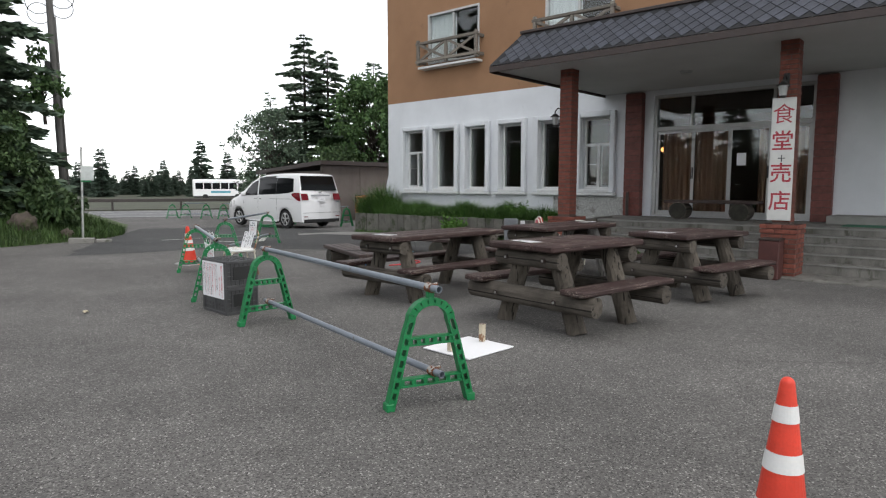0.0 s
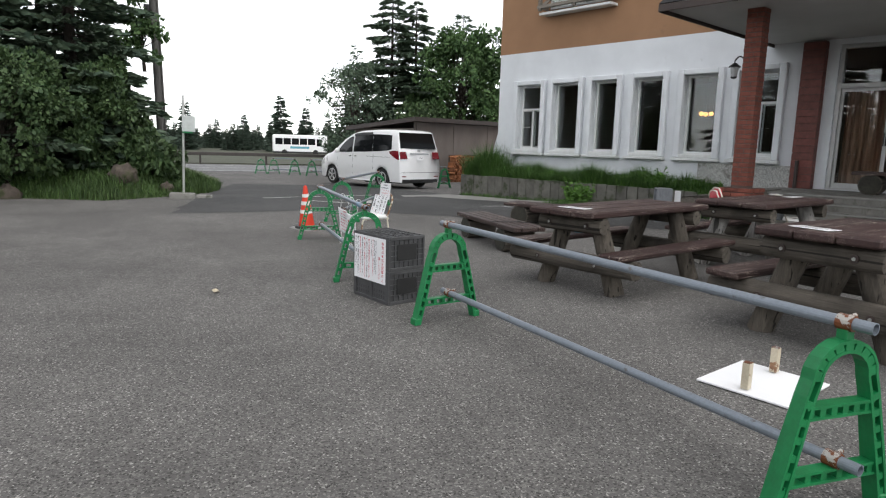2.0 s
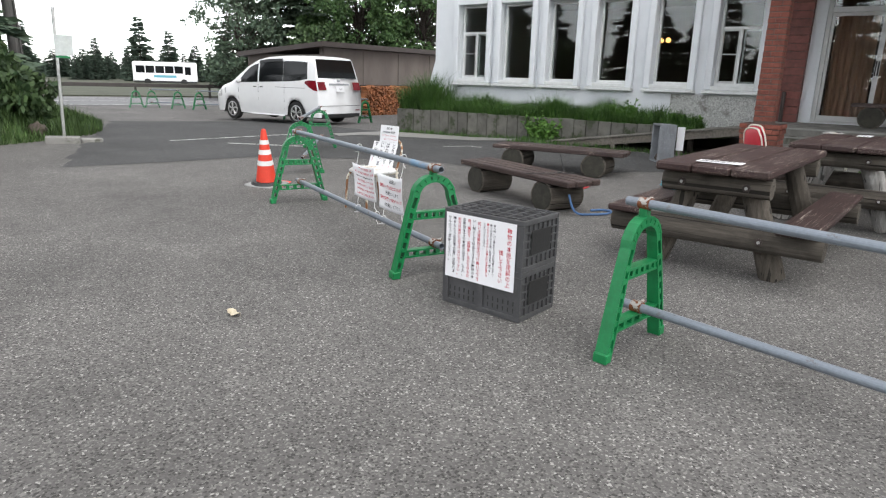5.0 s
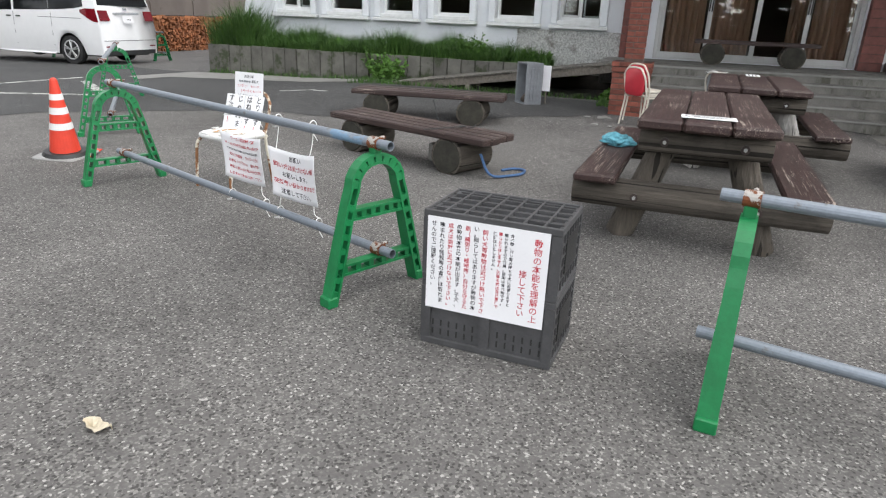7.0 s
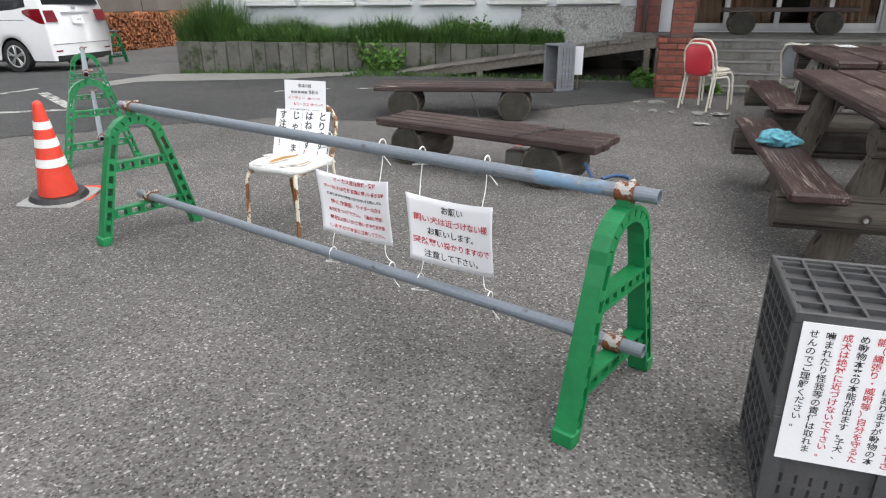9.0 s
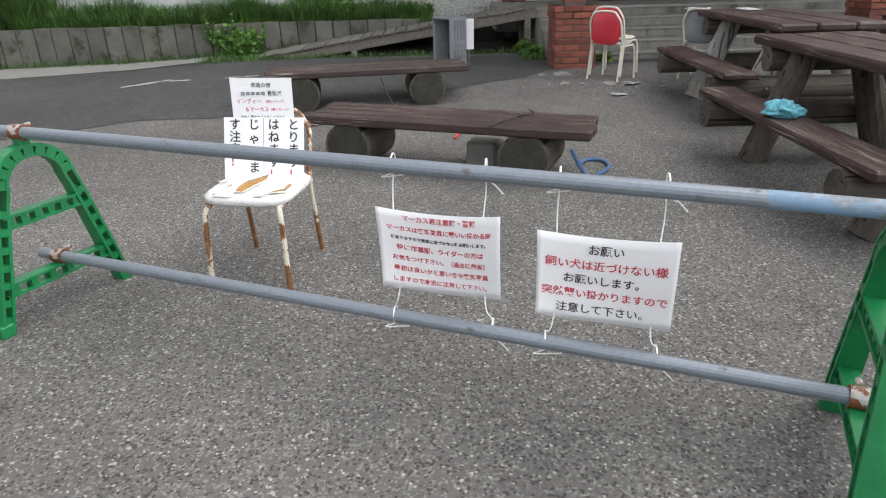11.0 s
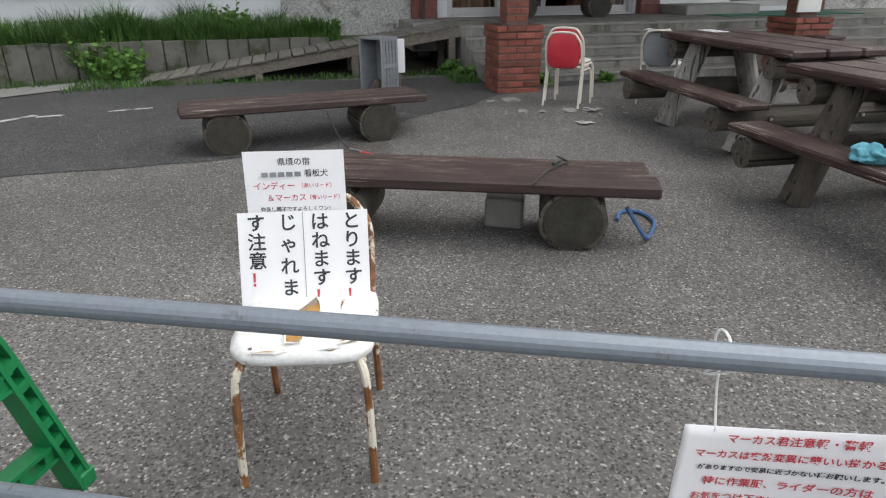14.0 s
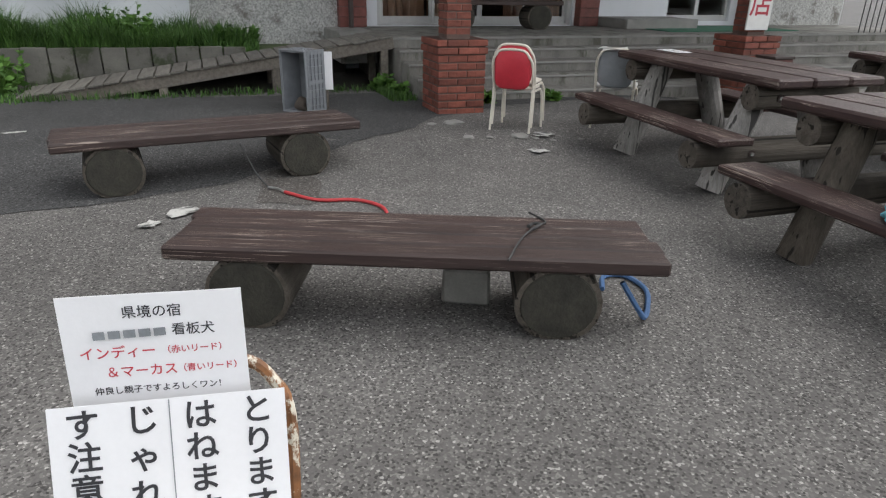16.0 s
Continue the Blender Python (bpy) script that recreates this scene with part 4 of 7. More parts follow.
# added block, coloured near-black to paint the shaded void under the boards
setting("bare_soil", boxed((4.75, -2.0, -0.05), (8.45, -0.5, 0.1)), SHADED_SOIL, "soil blackened for the shade under the ramp", "soil", B)
ub = thing("umbrella_stand", at_house(12.45, 3.98), "brown square metal stand beside the brick pillar", "stand")
part("box", boxed((-0.14, -0.14, 0.0), (0.14, 0.14, 0.58), 0.012), BINBROWN, ub)
part("rim", boxed((-0.148, -0.148, 0.58), (0.148, 0.148, 0.61), 0.006), DARKTRIM, ub)
hr = thing("handrail", at_house(16.2, 1.9, 0.69), "black metal railing on the entrance platform", "railing")
part("rail", rod(bmesh.new(), (0, 0, 0.8), (1.5, 0, 0.8), 0.02, 0.02, 8), CARBLACK, hr)
for k in range(13):
    part("baluster", rod(bmesh.new(), (0.02 + k * 0.12, 0, 0.0), (0.02 + k * 0.12, 0, 0.8), 0.009, 0.009, 6), CARBLACK, hr)


# ---- things in the yard ----
def picnic_table(m, paper=None, half=0.95, legs=0.70, pale=False, tall=1.0, wide=1.0):
    t = thing("picnic_table", m @ Matrix.Diagonal((wide, 1, tall, 1)), "log picnic table with worn dark red boards", "picnic table", "picnic tables")
    for i in range(3):
        x = (i - 1) * 0.281
        part("tabletop_board", rough_up(boxed((x - 0.1365, -half, 0.725), (x + 0.1365, half + random.uniform(-0.015, 0.015), 0.785), 0.014), 0.006, 2.5), TABLEPAINT, t)
    for s in (-1, 1):
        part("seat_board", rough_up(boxed((s * 0.64 - 0.14, -half, 0.385), (s * 0.64 + 0.14, half, 0.435), 0.012), 0.006, 2.5), TABLEPAINT, t)
    for e in (-1, 1):
        y = e * legs
        part("top_bearer", rough_up(rod(bmesh.new(), (-0.40, y - e * 0.0, 0.645), (0.40, y, 0.645), 0.082, 0.078, 14), 0.006, 5), LOGX, t)
        part("seat_bearer", rough_up(rod(bmesh.new(), (-0.80, y, 0.295), (0.80, y, 0.295), 0.092, 0.088, 14), 0.006, 5), LOGX, t)
        for s in (-1, 1):
            yy = y - e * 0.15
            leg = rough_up(rod(bmesh.new(), (s * 0.47, yy, -0.01), (s * 0.20, yy, 0.70), 0.095, 0.088, 14), 0.008, 5)
            part("leg", leg, PALELOG if pale else LOGWOOD, t)
            for x, z in ((s * 0.24, 0.645), (s * 0.38, 0.295)):
                # solid dark plug that paints the shade inside the bored hole
                hole = part("bolt_hole", rod(bmesh.new(), (x, y + e * 0.06, z), (x, y + e * 0.092, z), 0.027, 0.027, 12), DARKTRIM, t, "dark disc for the shade in a bolt hole")
                part("bolt", rod(bmesh.new(), (x, y + e * 0.08, z), (x, y + e * 0.1, z), 0.012, 0.012, 6), STEEL, hole, "steel bolt end")
    if paper:
        pp = thing("paper_notice", m @ pose(*paper[:2], 0.7905 * tall, 0, 0, paper[2]), "white paper notice lying on the table", "notice")
        part("paper", boxed((-0.15, -0.07, 0), (0.15, 0.07, 0.0025)), PAPER, pp)
        for i in range(3):
            part("text_bar", boxed((-0.13, 0.035 - i * 0.035, 0.0026), (0.13 - 0.03 * i, 0.045 - i * 0.035, 0.0034)), INK, pp)
    return t


picnic_table(at_house(9.52, 8.26, 0, -2), (0.0, -0.8, 2), 1.03, 0.82, False, 1.0, 0.9)
picnic_table(at_house(11.76, 8.66, 0, -9), (-0.1, -0.5, -10), 0.71, 0.55, False, 1.06)
picnic_table(at_house(10.02, 5.93, 0.02, -3), (0.0, 0.72, 90), 0.93, 0.70, True)
picnic_table(at_house(12.05, 6.18, 0.02, -12), (-0.05, -0.5, 0), 0.69, 0.53)


def log_bench(m, length, width, top, reds=3):
    b = thing("log_bench", m, "low bench of thick brown boards on two log rounds", "bench", "log benches")
    w = width / reds
    for i in range(reds):
        x = -width / 2 + w * (i + 0.5)
        part("seat_board", rough_up(boxed((x - w / 2 + 0.004, -length / 2 + random.uniform(-0.02, 0.02), top - 0.06), (x + w / 2 - 0.004, length / 2 + random.uniform(-0.02, 0.02), top), 0.01), 0.006, 2.5), BENCHPAINT, b)
    r = (top - 0.055) / 2
    for y in (-0.58, 0.65):
        lg = rough_up(rod(bmesh.new(), (-width / 2 + 0.02, y, r), (width / 2 - 0.03, y, r), r + 0.012, r + 0.012, 22), 0.01, 4)
        for vv in lg.verts:
            vv.co.z = max(vv.co.z, 0.0)
            vv.co.y = y + (vv.co.y - y) * 1.06
        lg = part("log", lg, LOGX, b)
        for s in (-1, 1):
            ring = rod(bmesh.new(), (s * (width / 2 - 0.012), y, r), (s * (width / 2 - 0.034), y, r), r - 0.012, r + 0.0, 22)
            bmesh.ops.scale(ring, vec=(1, 1.06, 1), space=Matrix.Translation((0, -y, 0)), verts=ring.verts)
            part("sawn_end", ring, LOGEND, lg, "dark sawn log end")
    return b


bench1 = log_bench(pose(3.04, 10.07, 0, 0, 0, 1.5), 1.95, 0.47, 0.355, 4)
log_bench(pose(4.88, 11.68, 0.0, 0, 0, 31.2), 1.95, 0.5, 0.375)
log_bench(at_house(10.45, 0.75, 0.69, 90), 1.9, 0.36, 0.40, 2)
st = thing("concrete_block", pose(3.2, 9.86, 0), "rough grey concrete block under the bench", "block")
part("block", rough_up(boxed((-0.1, -0.11, 0), (0.1, 0.1, 0.17), 0.012), 0.008, 6), CONCRETE, st)


# barricades
def barricade(m, label="green plastic A-shaped barricade frame"):
    b = thing("barricade_stand", m, label, "barricade", "green barricade stands")
    H, W = 0.70, 0.275
    arch = [(-W, 0.0), (-0.225, 0.2), (-0.155, 0.48)] + [(-0.135 * math.cos(math.pi * k / 10), 0.54 + 0.122 * math.sin(math.pi * k / 10)) for k in range(11)] + [(0.155, 0.48), (0.225, 0.2), (W, 0.0)]
    def band(lo, hi):
        """One skin of the hollow arch."""
        bm = bmesh.new()
        rows = []
        for i, (x, z) in enumerate(arch):
            p0, p1 = arch[max(i - 1, 0)], arch[min(i + 1, len(arch) - 1)]
            dx, dz = p1[0] - p0[0], p1[1] - p0[1]
            ln = math.hypot(dx, dz)
            nx, nz = -dz / ln, dx / ln
            hw = 0.034 if abs(x) > 0.2 else 0.028
            rows.append([bm.verts.new((x + nx * s1, s2 * hw, z + nz * s1 if z > 0 else 0.0)) for s1, s2 in ((hi, -1), (hi, 1), (lo, 1), (lo, -1))])
        for a, c in zip(rows, rows[1:]):
            for k in range(4):
                bm.faces.new((a[k], a[(k + 1) % 4], c[(k + 1) % 4], c[k]))
        bm.faces.new(rows[0])
        bm.faces.new(rows[-1][::-1])
        bmesh.ops.recalc_face_normals(bm, faces=bm.faces[:])
        return bm
    part("outer_skin", band(0.013, 0.025), GREENPLASTIC, b)
    part("inner_skin", band(-0.025, -0.013), GREENPLASTIC, b)
    for k in range(9):
        q = math.pi * (k + 0.5) / 9
        part("rib", boxed((-0.0145, -0.026, -0.019), (0.0145, 0.026, 0.019), 0.0, pose(-0.135 * math.cos(q), 0, 0.54 + 0.122 * math.sin(q), 0, math.degrees(q), 0)), GREENPLASTIC, b)
    for z, w in ((0.40, 0.165), (0.145, 0.232)):
        bar = bmesh.new()
        box(bar, (-w, -0.026, z + 0.034), (w, 0.026, z + 0.045))
        box(bar, (-w, -0.026, z - 0.008), (w, 0.026, z + 0.003))
        for k in range(6):
            x = -w + 2 * w * (k + 0.5) / 6
            box(bar, (x - 0.014, -0.02, z), (x + 0.014, 0.02, z + 0.037))
        part("crossbar", bar, GREENPLASTIC, b)
    for s in (-1, 1):
        for k in range(7):
            z = 0.06 + 0.066 * k
            x = s * (W - (W - 0.155) * z / 0.48)
            part("rib", boxed((-0.0145, -0.029, -0.0135), (0.0145, 0.029, 0.0135), 0.0, pose(x, 0, z, 0, -s * 14, 0)), GREENPLASTIC, b)
        part("foot", boxed((s * W - 0.027, -0.037, 0.0), (s * W + 0.027, 0.037, 0.05), 0.005, pose(0, 0, 0, 0, 0, 0)), GREENPLASTIC, b)
    part("saddle", boxed((-0.022, -0.022, 0.67), (0.022, 0.022, 0.722), 0.005), GREENPLASTIC, b)
    return b


def clamp(parent, m, r=0.0243):
    c = part("clamp", tube(bmesh.new(), [(0, -0.028, 0), (0, 0.028, 0)], r + 0.006, 16), RUSTY, parent, "rusty pipe clamp", m)
    part("clamp_bolt", rod(bmesh.new(), (r + 0.002, 0, 0.02), (r + 0.03, 0, 0.02), 0.009, 0.009, 6), RUSTY, c)
    return c


def pipe_rail(a, b, label="grey galvanised scaffold pipe across barricade stands", over=0.1, thick=0.0228, painted=0.0):
    """A pipe from stand to stand, clamped at both ends."""
    a, b = Vector(a), Vector(b)
    d = (b - a).normalized()
    ln = (b - a).length
    m = Matrix.Translation(a) @ d.to_track_quat("Y", "Z").to_matrix().to_4x4()
    t = thing("scaffold_pipe", m, label, "pipe", "barricade pipes")
    bm = bmesh.new()
    o, i = [], []
    seg = 16
    for r, y in ((thick, -over), (thick, ln + over), (thick - 0.004, ln + over), (thick - 0.004, -over)):
        o.append([bm.verts.new((r * math.cos(2 * math.pi * k / seg), y, r * math.sin(2 * math.pi * k / seg))) for k in range(seg)])
    for q in range(4):
        for k in range(seg):
            bm.faces.new((o[q][k], o[(q + 1) % 4][k], o[(q + 1) % 4][(k + 1) % seg], o[q][(k + 1) % seg]))
    bmesh.ops.recalc_face_normals(bm, faces=bm.faces[:])
    part("pipe", bm, PIPE, t)
    if painted:
        part("painted_band", rod(bmesh.new(), (0, 0.06, 0), (0, painted, 0), thick + 0.0006, thick + 0.0006, 24, False), BLUEPAINT, t, "worn blue painted stretch")
    clamp(t, pose(0, 0.0, 0))
    clamp(t, pose(0, ln, 0))
    return t


STANDS = {"a": (1.58, 3.555, 0), "b": (1.06, 6.46, 16), "c": (0.735, 8.0, -1), "d": (0.69, 10.835, -2), "e": (1.34, 12.8, -13), "f": (2.62, 15.75, -22)}
proto = None
for k, (x, y, rz) in STANDS.items():
    m = pose(x, y, fall(y), 0, 0, rz)
    if proto is None:
        proto = barricade(m)
    else:
        copy_thing(proto, m)
for a, b in (("a", "b"), ("c", "d"), ("e", "f")):
    pa, pb = STANDS[a], STANDS[b]
    top_z = 0.745 if a == "a" else 0.728
    pipe_rail((pa[0], pa[1], top_z + fall(pa[1])), (pb[0], pb[1], top_z + fall(pb[1])), painted=0.3 if a == "c" else 0.0)
    pipe_rail((pa[0] + 0.02, pa[1], 0.214 + fall(pa[1])), (pb[0] + 0.02, pb[1], 0.214 + fall(pb[1])))
for x, y, rz in ((6.95, 23.9, 20), (5.3, 26.6, 20), (1.11, 34.4, 10), (1.72, 34.4, -5), (2.63, 33.6, 10), (3.37, 33.0, 15)):
    copy_thing(proto, pose(x, y, fall(y), 0, 0, rz))
for a, b in (((6.95, 23.9), (5.3, 26.6)), ((1.72, 34.4), (2.63, 33.6)), ((3.37, 33.0), (4.9, 32.0))):
    pipe_rail((*a, 0.75 + fall(a[1])), (*b, 0.75 + fall(b[1])))
    pipe_rail((*a, 0.222 + fall(a[1])), (*b, 0.222 + fall(b[1])))

# signs tied between the pipes
K, R = INK, REDINK
SIGN_A = [("マーカス君注意報・警報", 0.021, R, 0.115), ("マーカスは突然変異に襲いい掛かる時", 0.0195, R, 0.078), ("がありますので安易に近づかない様お願いします。", 0.0135, K, 0.046), ("特に作業服、ライダーの方は", 0.0215, R, 0.012), ("お気をつけ下さい。（過去に例有）", 0.0195, R, -0.026), ("最初は良いかと思いきや突然変異", 0.0205, R, -0.064), ("しますので本当に注意して下さい。", 0.020, R, -0.102)]
SIGN_B = [("お願い", 0.033, K, 0.098), ("飼い犬は近づけない様", 0.033, R, 0.048), ("お願いします。", 0.033, K, 0.0), ("突然襲い掛かりますので", 0.0315, R, -0.048), ("注意して下さい。", 0.033, K, -0.098)]


def hung_sign(centre, lines, w, h, curl, group="hanging paper signs"):
    x, y, z = centre
    m = Matrix.Translation((x, y, z)) @ pose(0, 0, 0, 90, 0, -85)
    s = thing("hanging_sign", m, "white laminated paper sign tied with string between two pipes", "sign", group)

    def bend(a, b):
        return -curl * (a / w * 2) ** 2 + 0.012 * math.sin(b / h * 3 + a * 4)
    sg = sheet(w, h, bend, 30, 10)
    sag = lambda a: 0.022 * ((a / w * 2) ** 2 - 1)
    for v in sg.verts:
        v.co.y += sag(v.co.x)
    part("paper", sg, PAPER, s, smooth=True)
    for body, size, ink, ty in lines:
        me = lettering(body, size, 0.0004)
        me.materials.clear()
        me.materials.append(ink)
        for v in me.vertices:
            v.co.y += ty
            v.co.z += 0.003 + bend(v.co.x, v.co.y)
            v.co.y += sag(v.co.x)
        part("lettering", me, ink, s)
    up, down = 0.728 - z, z - 0.214
    for e in (-1, 1):
        xs = e * w * 0.36
        part("string", tube(bmesh.new(), bow([(xs, h / 2 - 0.02, bend(xs, h / 2)), (xs * 1.03, h / 2 + 0.05, 0.01), (xs * 1.02, up - 0.03, 0.0)]), 0.0022, 5), STRING, s)
        part("string", tube(bmesh.new(), bow([(xs, -h / 2 + 0.0, bend(xs, -h / 2)), (xs * 1.06, -h / 2 - 0.05, 0.012), (xs * 1.18, -down + 0.03, 0.0)]), 0.0022, 5), STRING, s)
        for zz, dx, knot in ((up, xs * 1.02, -1), (-down, xs * 1.18, 1)):
            part("string_loop", tube(bmesh.new(), [(dx + 0.004 * math.sin(q), zz + 0.028 * math.cos(q), 0.028 * math.sin(q)) for q in (2 * math.pi * k / 14 for k in range(14))], 0.0026, 5, True), STRING, s)
            part("string_end", tube(bmesh.new(), bow([(dx, zz - 0.03, 0.008), (dx + 0.03 * e, zz - 0.04, 0.02), (dx + 0.055, zz - 0.045 - 0.02 * e, 0.02)]), 0.0022, 5), STRING, s)
    return s


hung_sign((0.755, 9.158, 0.463), SIGN_A, 0.385, 0.275, -0.03)
hung_sign((0.765, 8.665, 0.45), SIGN_B, 0.375, 0.275, -0.035)


# crates with a notice
def folding_crate(m, w, d, h, material, label, open_front=False):
    c = thing("plastic_crate", m, label, "crate", "dark stacked crates" if not open_front else "")
    bm = bmesh.new()
    t = 0.012
    for lo, hi in (((-w / 2 + t, -d / 2 + t, 0.01), (w / 2 - t, -d / 2 + 2 * t, h - 0.01)), ((-w / 2 + t, d / 2 - 2 * t, 0.01), (w / 2 - t, d / 2 - t, h - 0.01)), ((-w / 2 + t, -d / 2 + 2 * t, 0.01), (-w / 2 + 2 * t, d / 2 - 2 * t, h - 0.01)), ((w / 2 - 2 * t, -d / 2 + 2 * t, 0.01), (w / 2 - t, d / 2 - 2 * t, h - 0.01)), ((-w / 2 + 2 * t, -d / 2 + 2 * t, h - 0.03), (w / 2 - 2 * t, d / 2 - 2 * t, h - 0.02))):
        if open_front and lo[2] > h / 2:
            continue
        box(bm, lo, hi)
    if open_front:
        box(bm, (-w / 2 + 2 * t, -d / 2 + 2 * t, 0.01), (w / 2 - 2 * t, d / 2 - 2 * t, 0.02))
    part("shell", bm, material, c)
    rim = bmesh.new()
    for z0, z1 in ((0.0, 0.03), (h - 0.03, h)):
        box(rim, (-w / 2, -d / 2, z0), (w / 2, -d / 2 + t, z1), None, 0.003)
        box(rim, (-w / 2, d / 2 - t, z0), (w / 2, d / 2, z1), None, 0.003)
        box(rim, (-w / 2, -d / 2 + t, z0), (-w / 2 + t, d / 2 - t, z1), None, 0.003)
        box(rim, (w / 2 - t, -d / 2 + t, z0), (w / 2, d / 2 - t, z1), None, 0.003)
    part("rim", rim, material, c)
    ribs = bmesh.new()
    for s in (-1, 1):
        n = 7
        for k in range(n + 1):
            y = -d / 2 + t + (d - 2 * t - 0.008) * k / n
            box(ribs, (s * (w / 2 - t / 2) - t / 2, y, 0.03), (s * (w / 2 - t / 2) + t / 2 - 0.001, y + 0.008, h - 0.03))
        for k in range(1, 5):
            z = 0.03 + (h - 0.06) * k / 5
            box(ribs, (s * (w / 2 - t / 2) - t / 2, -d / 2 + t, z), (s * (w / 2 - t / 2) + t / 2 - 0.002, d / 2 - t, z + 0.008))
        for x in (-w / 2, -0.02, w / 2 - 0.04):
            box(ribs, (x, s * (d / 2 - t / 2) - t / 2, 0.03), (x + 0.04, s * (d / 2 - t / 2) + t / 2 - 0.001, h - 0.03))
    if open_front:
        for e in (-1, 1):
            for k in range(9):
                x = -w / 2 + (w - 0.008) * k / 8
                box(ribs, (x, e * (d / 2 - t / 2) - t / 2 - 0.002, 0.03), (x + 0.008, e * (d / 2 - t / 2) + t / 2 + 0.002, h - 0.03))
            for k in range(5):
                z = 0.03 + (h - 0.068) * k / 4
                box(ribs, (-w / 2, e * (d / 2 - t / 2) - t / 2 - 0.001, z), (w / 2, e * (d / 2 - t / 2) + t / 2 + 0.001, z + 0.008))
    if not open_front:
        for k in range(1, 7):
            x = -w / 2 + w * k / 7
            box(ribs, (x - 0.004, -d / 2 + t, h - 0.02), (x + 0.004, d / 2 - t, h - 0.004))
        for k in range(1, 5):
            y = -d / 2 + d * k / 5
            box(ribs, (-w / 2 + t, y - 0.004, h - 0.02), (w / 2 - t, y + 0.004, h - 0.005))
    tagged(part("ribs", ribs, material, c), kind="stuff")
    if not open_front:
        for k in range(14):
            x = -w / 2 + 0.05 + (w - 0.1) * k / 13
            if abs(x) < 0.03:
                continue
            for z in (0.045, 0.085):
                # solid black strips paint the shade inside the slots
                part("slot_shade", boxed((x - 0.0035, -d / 2 + t - 0.0015, z), (x + 0.0035, -d / 2 + t + 0.001, z + 0.026)), CARBLACK, c, "black strip for the shade in a slot")
        # solid black plate paints the shade inside the hand hold
        lg = part("hand_hold_shade", boxed((w / 2 - 0.004, -0.1, h * 0.3), (w / 2 + 0.002, 0.1, h * 0.78), 0.002), CARBLACK, c, "black plate for the shade in a hand hold")
    return c


CM = pose(0.802, 7.29, 0, 0, 0, -69.3)
folding_crate(CM, 0.55, 0.37, 0.286, CRATE, "dark grey ribbed plastic crate at the foot of a stack")
folding_crate(CM @ pose(0.0, 0.0, 0.287), 0.55, 0.37, 0.29, CRATE, "dark grey ribbed plastic crate stacked on another")
nb = thing("notice_board", CM @ pose(-0.012, -0.19, 0.362, 90, 0, 0), "white notice with columns of Japanese writing fixed to crates", "sign")
part("paper", sheet(0.485, 0.385, None, 4, 3, 0.003), PAPER, nb)
for body, x, top, size, ink in (("動物の本能を理解の上", 0.19, 0.165, 0.0335, R), ("接して下さい", 0.142, 0.035, 0.0315, R), ("食べ物、パン等お持ちで犬に近寄りますと", 0.095, 0.17, 0.0155, K), ("触られますので注意。目的は食べ物です。", 0.073, 0.17, 0.0155, K), ("襲ったりはしません。近寄る際は自己責任で", 0.052, 0.17, 0.0155, R), ("保証はいたしません。", 0.031, 0.17, 0.0155, K),
                               ("飼い犬等動物は近づけ無いで下さ", -0.005, 0.17, 0.0235, R), ("い。馴らしてはありますが動物の本", -0.038, 0.175, 0.0225, K), ("能（縄張り・威嚇等）自分を守るた", -0.071, 0.175, 0.0225, R), ("め動物本来の本能が出ます。子犬、", -0.104, 0.175, 0.0225, K), ("成犬は絶対に近づけないで下さい。", -0.137, 0.175, 0.0225, R), ("噛まれたり怪我等の責任は取れま", -0.170, 0.175, 0.0225, K), ("せんのでご理解ください。", -0.203, 0.175, 0.0225, K)):
    me = lettering("\n".join(body), size, 0.0003, 1.0 if size > 0.03 else 1.0)
    me.materials.clear()
    me.materials.append(ink)
    ys = [v.co.y for v in me.vertices]
    top_y, span = max(ys), max(ys) - min(ys)
    want = min(size * 1.0 * len(body), 0.345)
    for v in me.vertices:
        v.co.y = top + (v.co.y - top_y) * want / span
        v.co.x += x * 1.06
        v.co.z += 0.0008
    part("lettering", me, ink, nb)

# upturned grey crate by the ramp
gc = folding_crate(pose(6.95, 11.62, 0.09, 0, 0, 152) @ pose(0, 0, 0.30, 0, 90, 0) @ pose(0, 0, -0.14), 0.60, 0.34, 0.27, CRATE_GREY, "grey plastic crate standing on its end by the ramp", True)
wb = thing("white_board", pose(7.12, 11.42, 0.085, 0, 0, -72), "small white board leaning behind the grey crate", "board")
part("board", boxed((-0.06, -0.006, 0.2), (0.06, 0.006, 0.57), 0.003), PAPER, wb)
part("stand", boxed((-0.01, 0.006, 0.0), (0.01, 0.02, 0.5)), GREYWOOD, wb)
rk = thing("stone", pose(6.9, 11.63, 0.112), "brown stone inside the grey crate", "stone")
bm = bmesh.new()
bmesh.ops.create_icosphere(bm, subdivisions=2, radius=0.075)
for v in bm.verts:
    v.co.z = max(v.co.z + 0.05, 0.0)
part("stone", rough_up(bm, 0.03, 9), ROCK, rk)


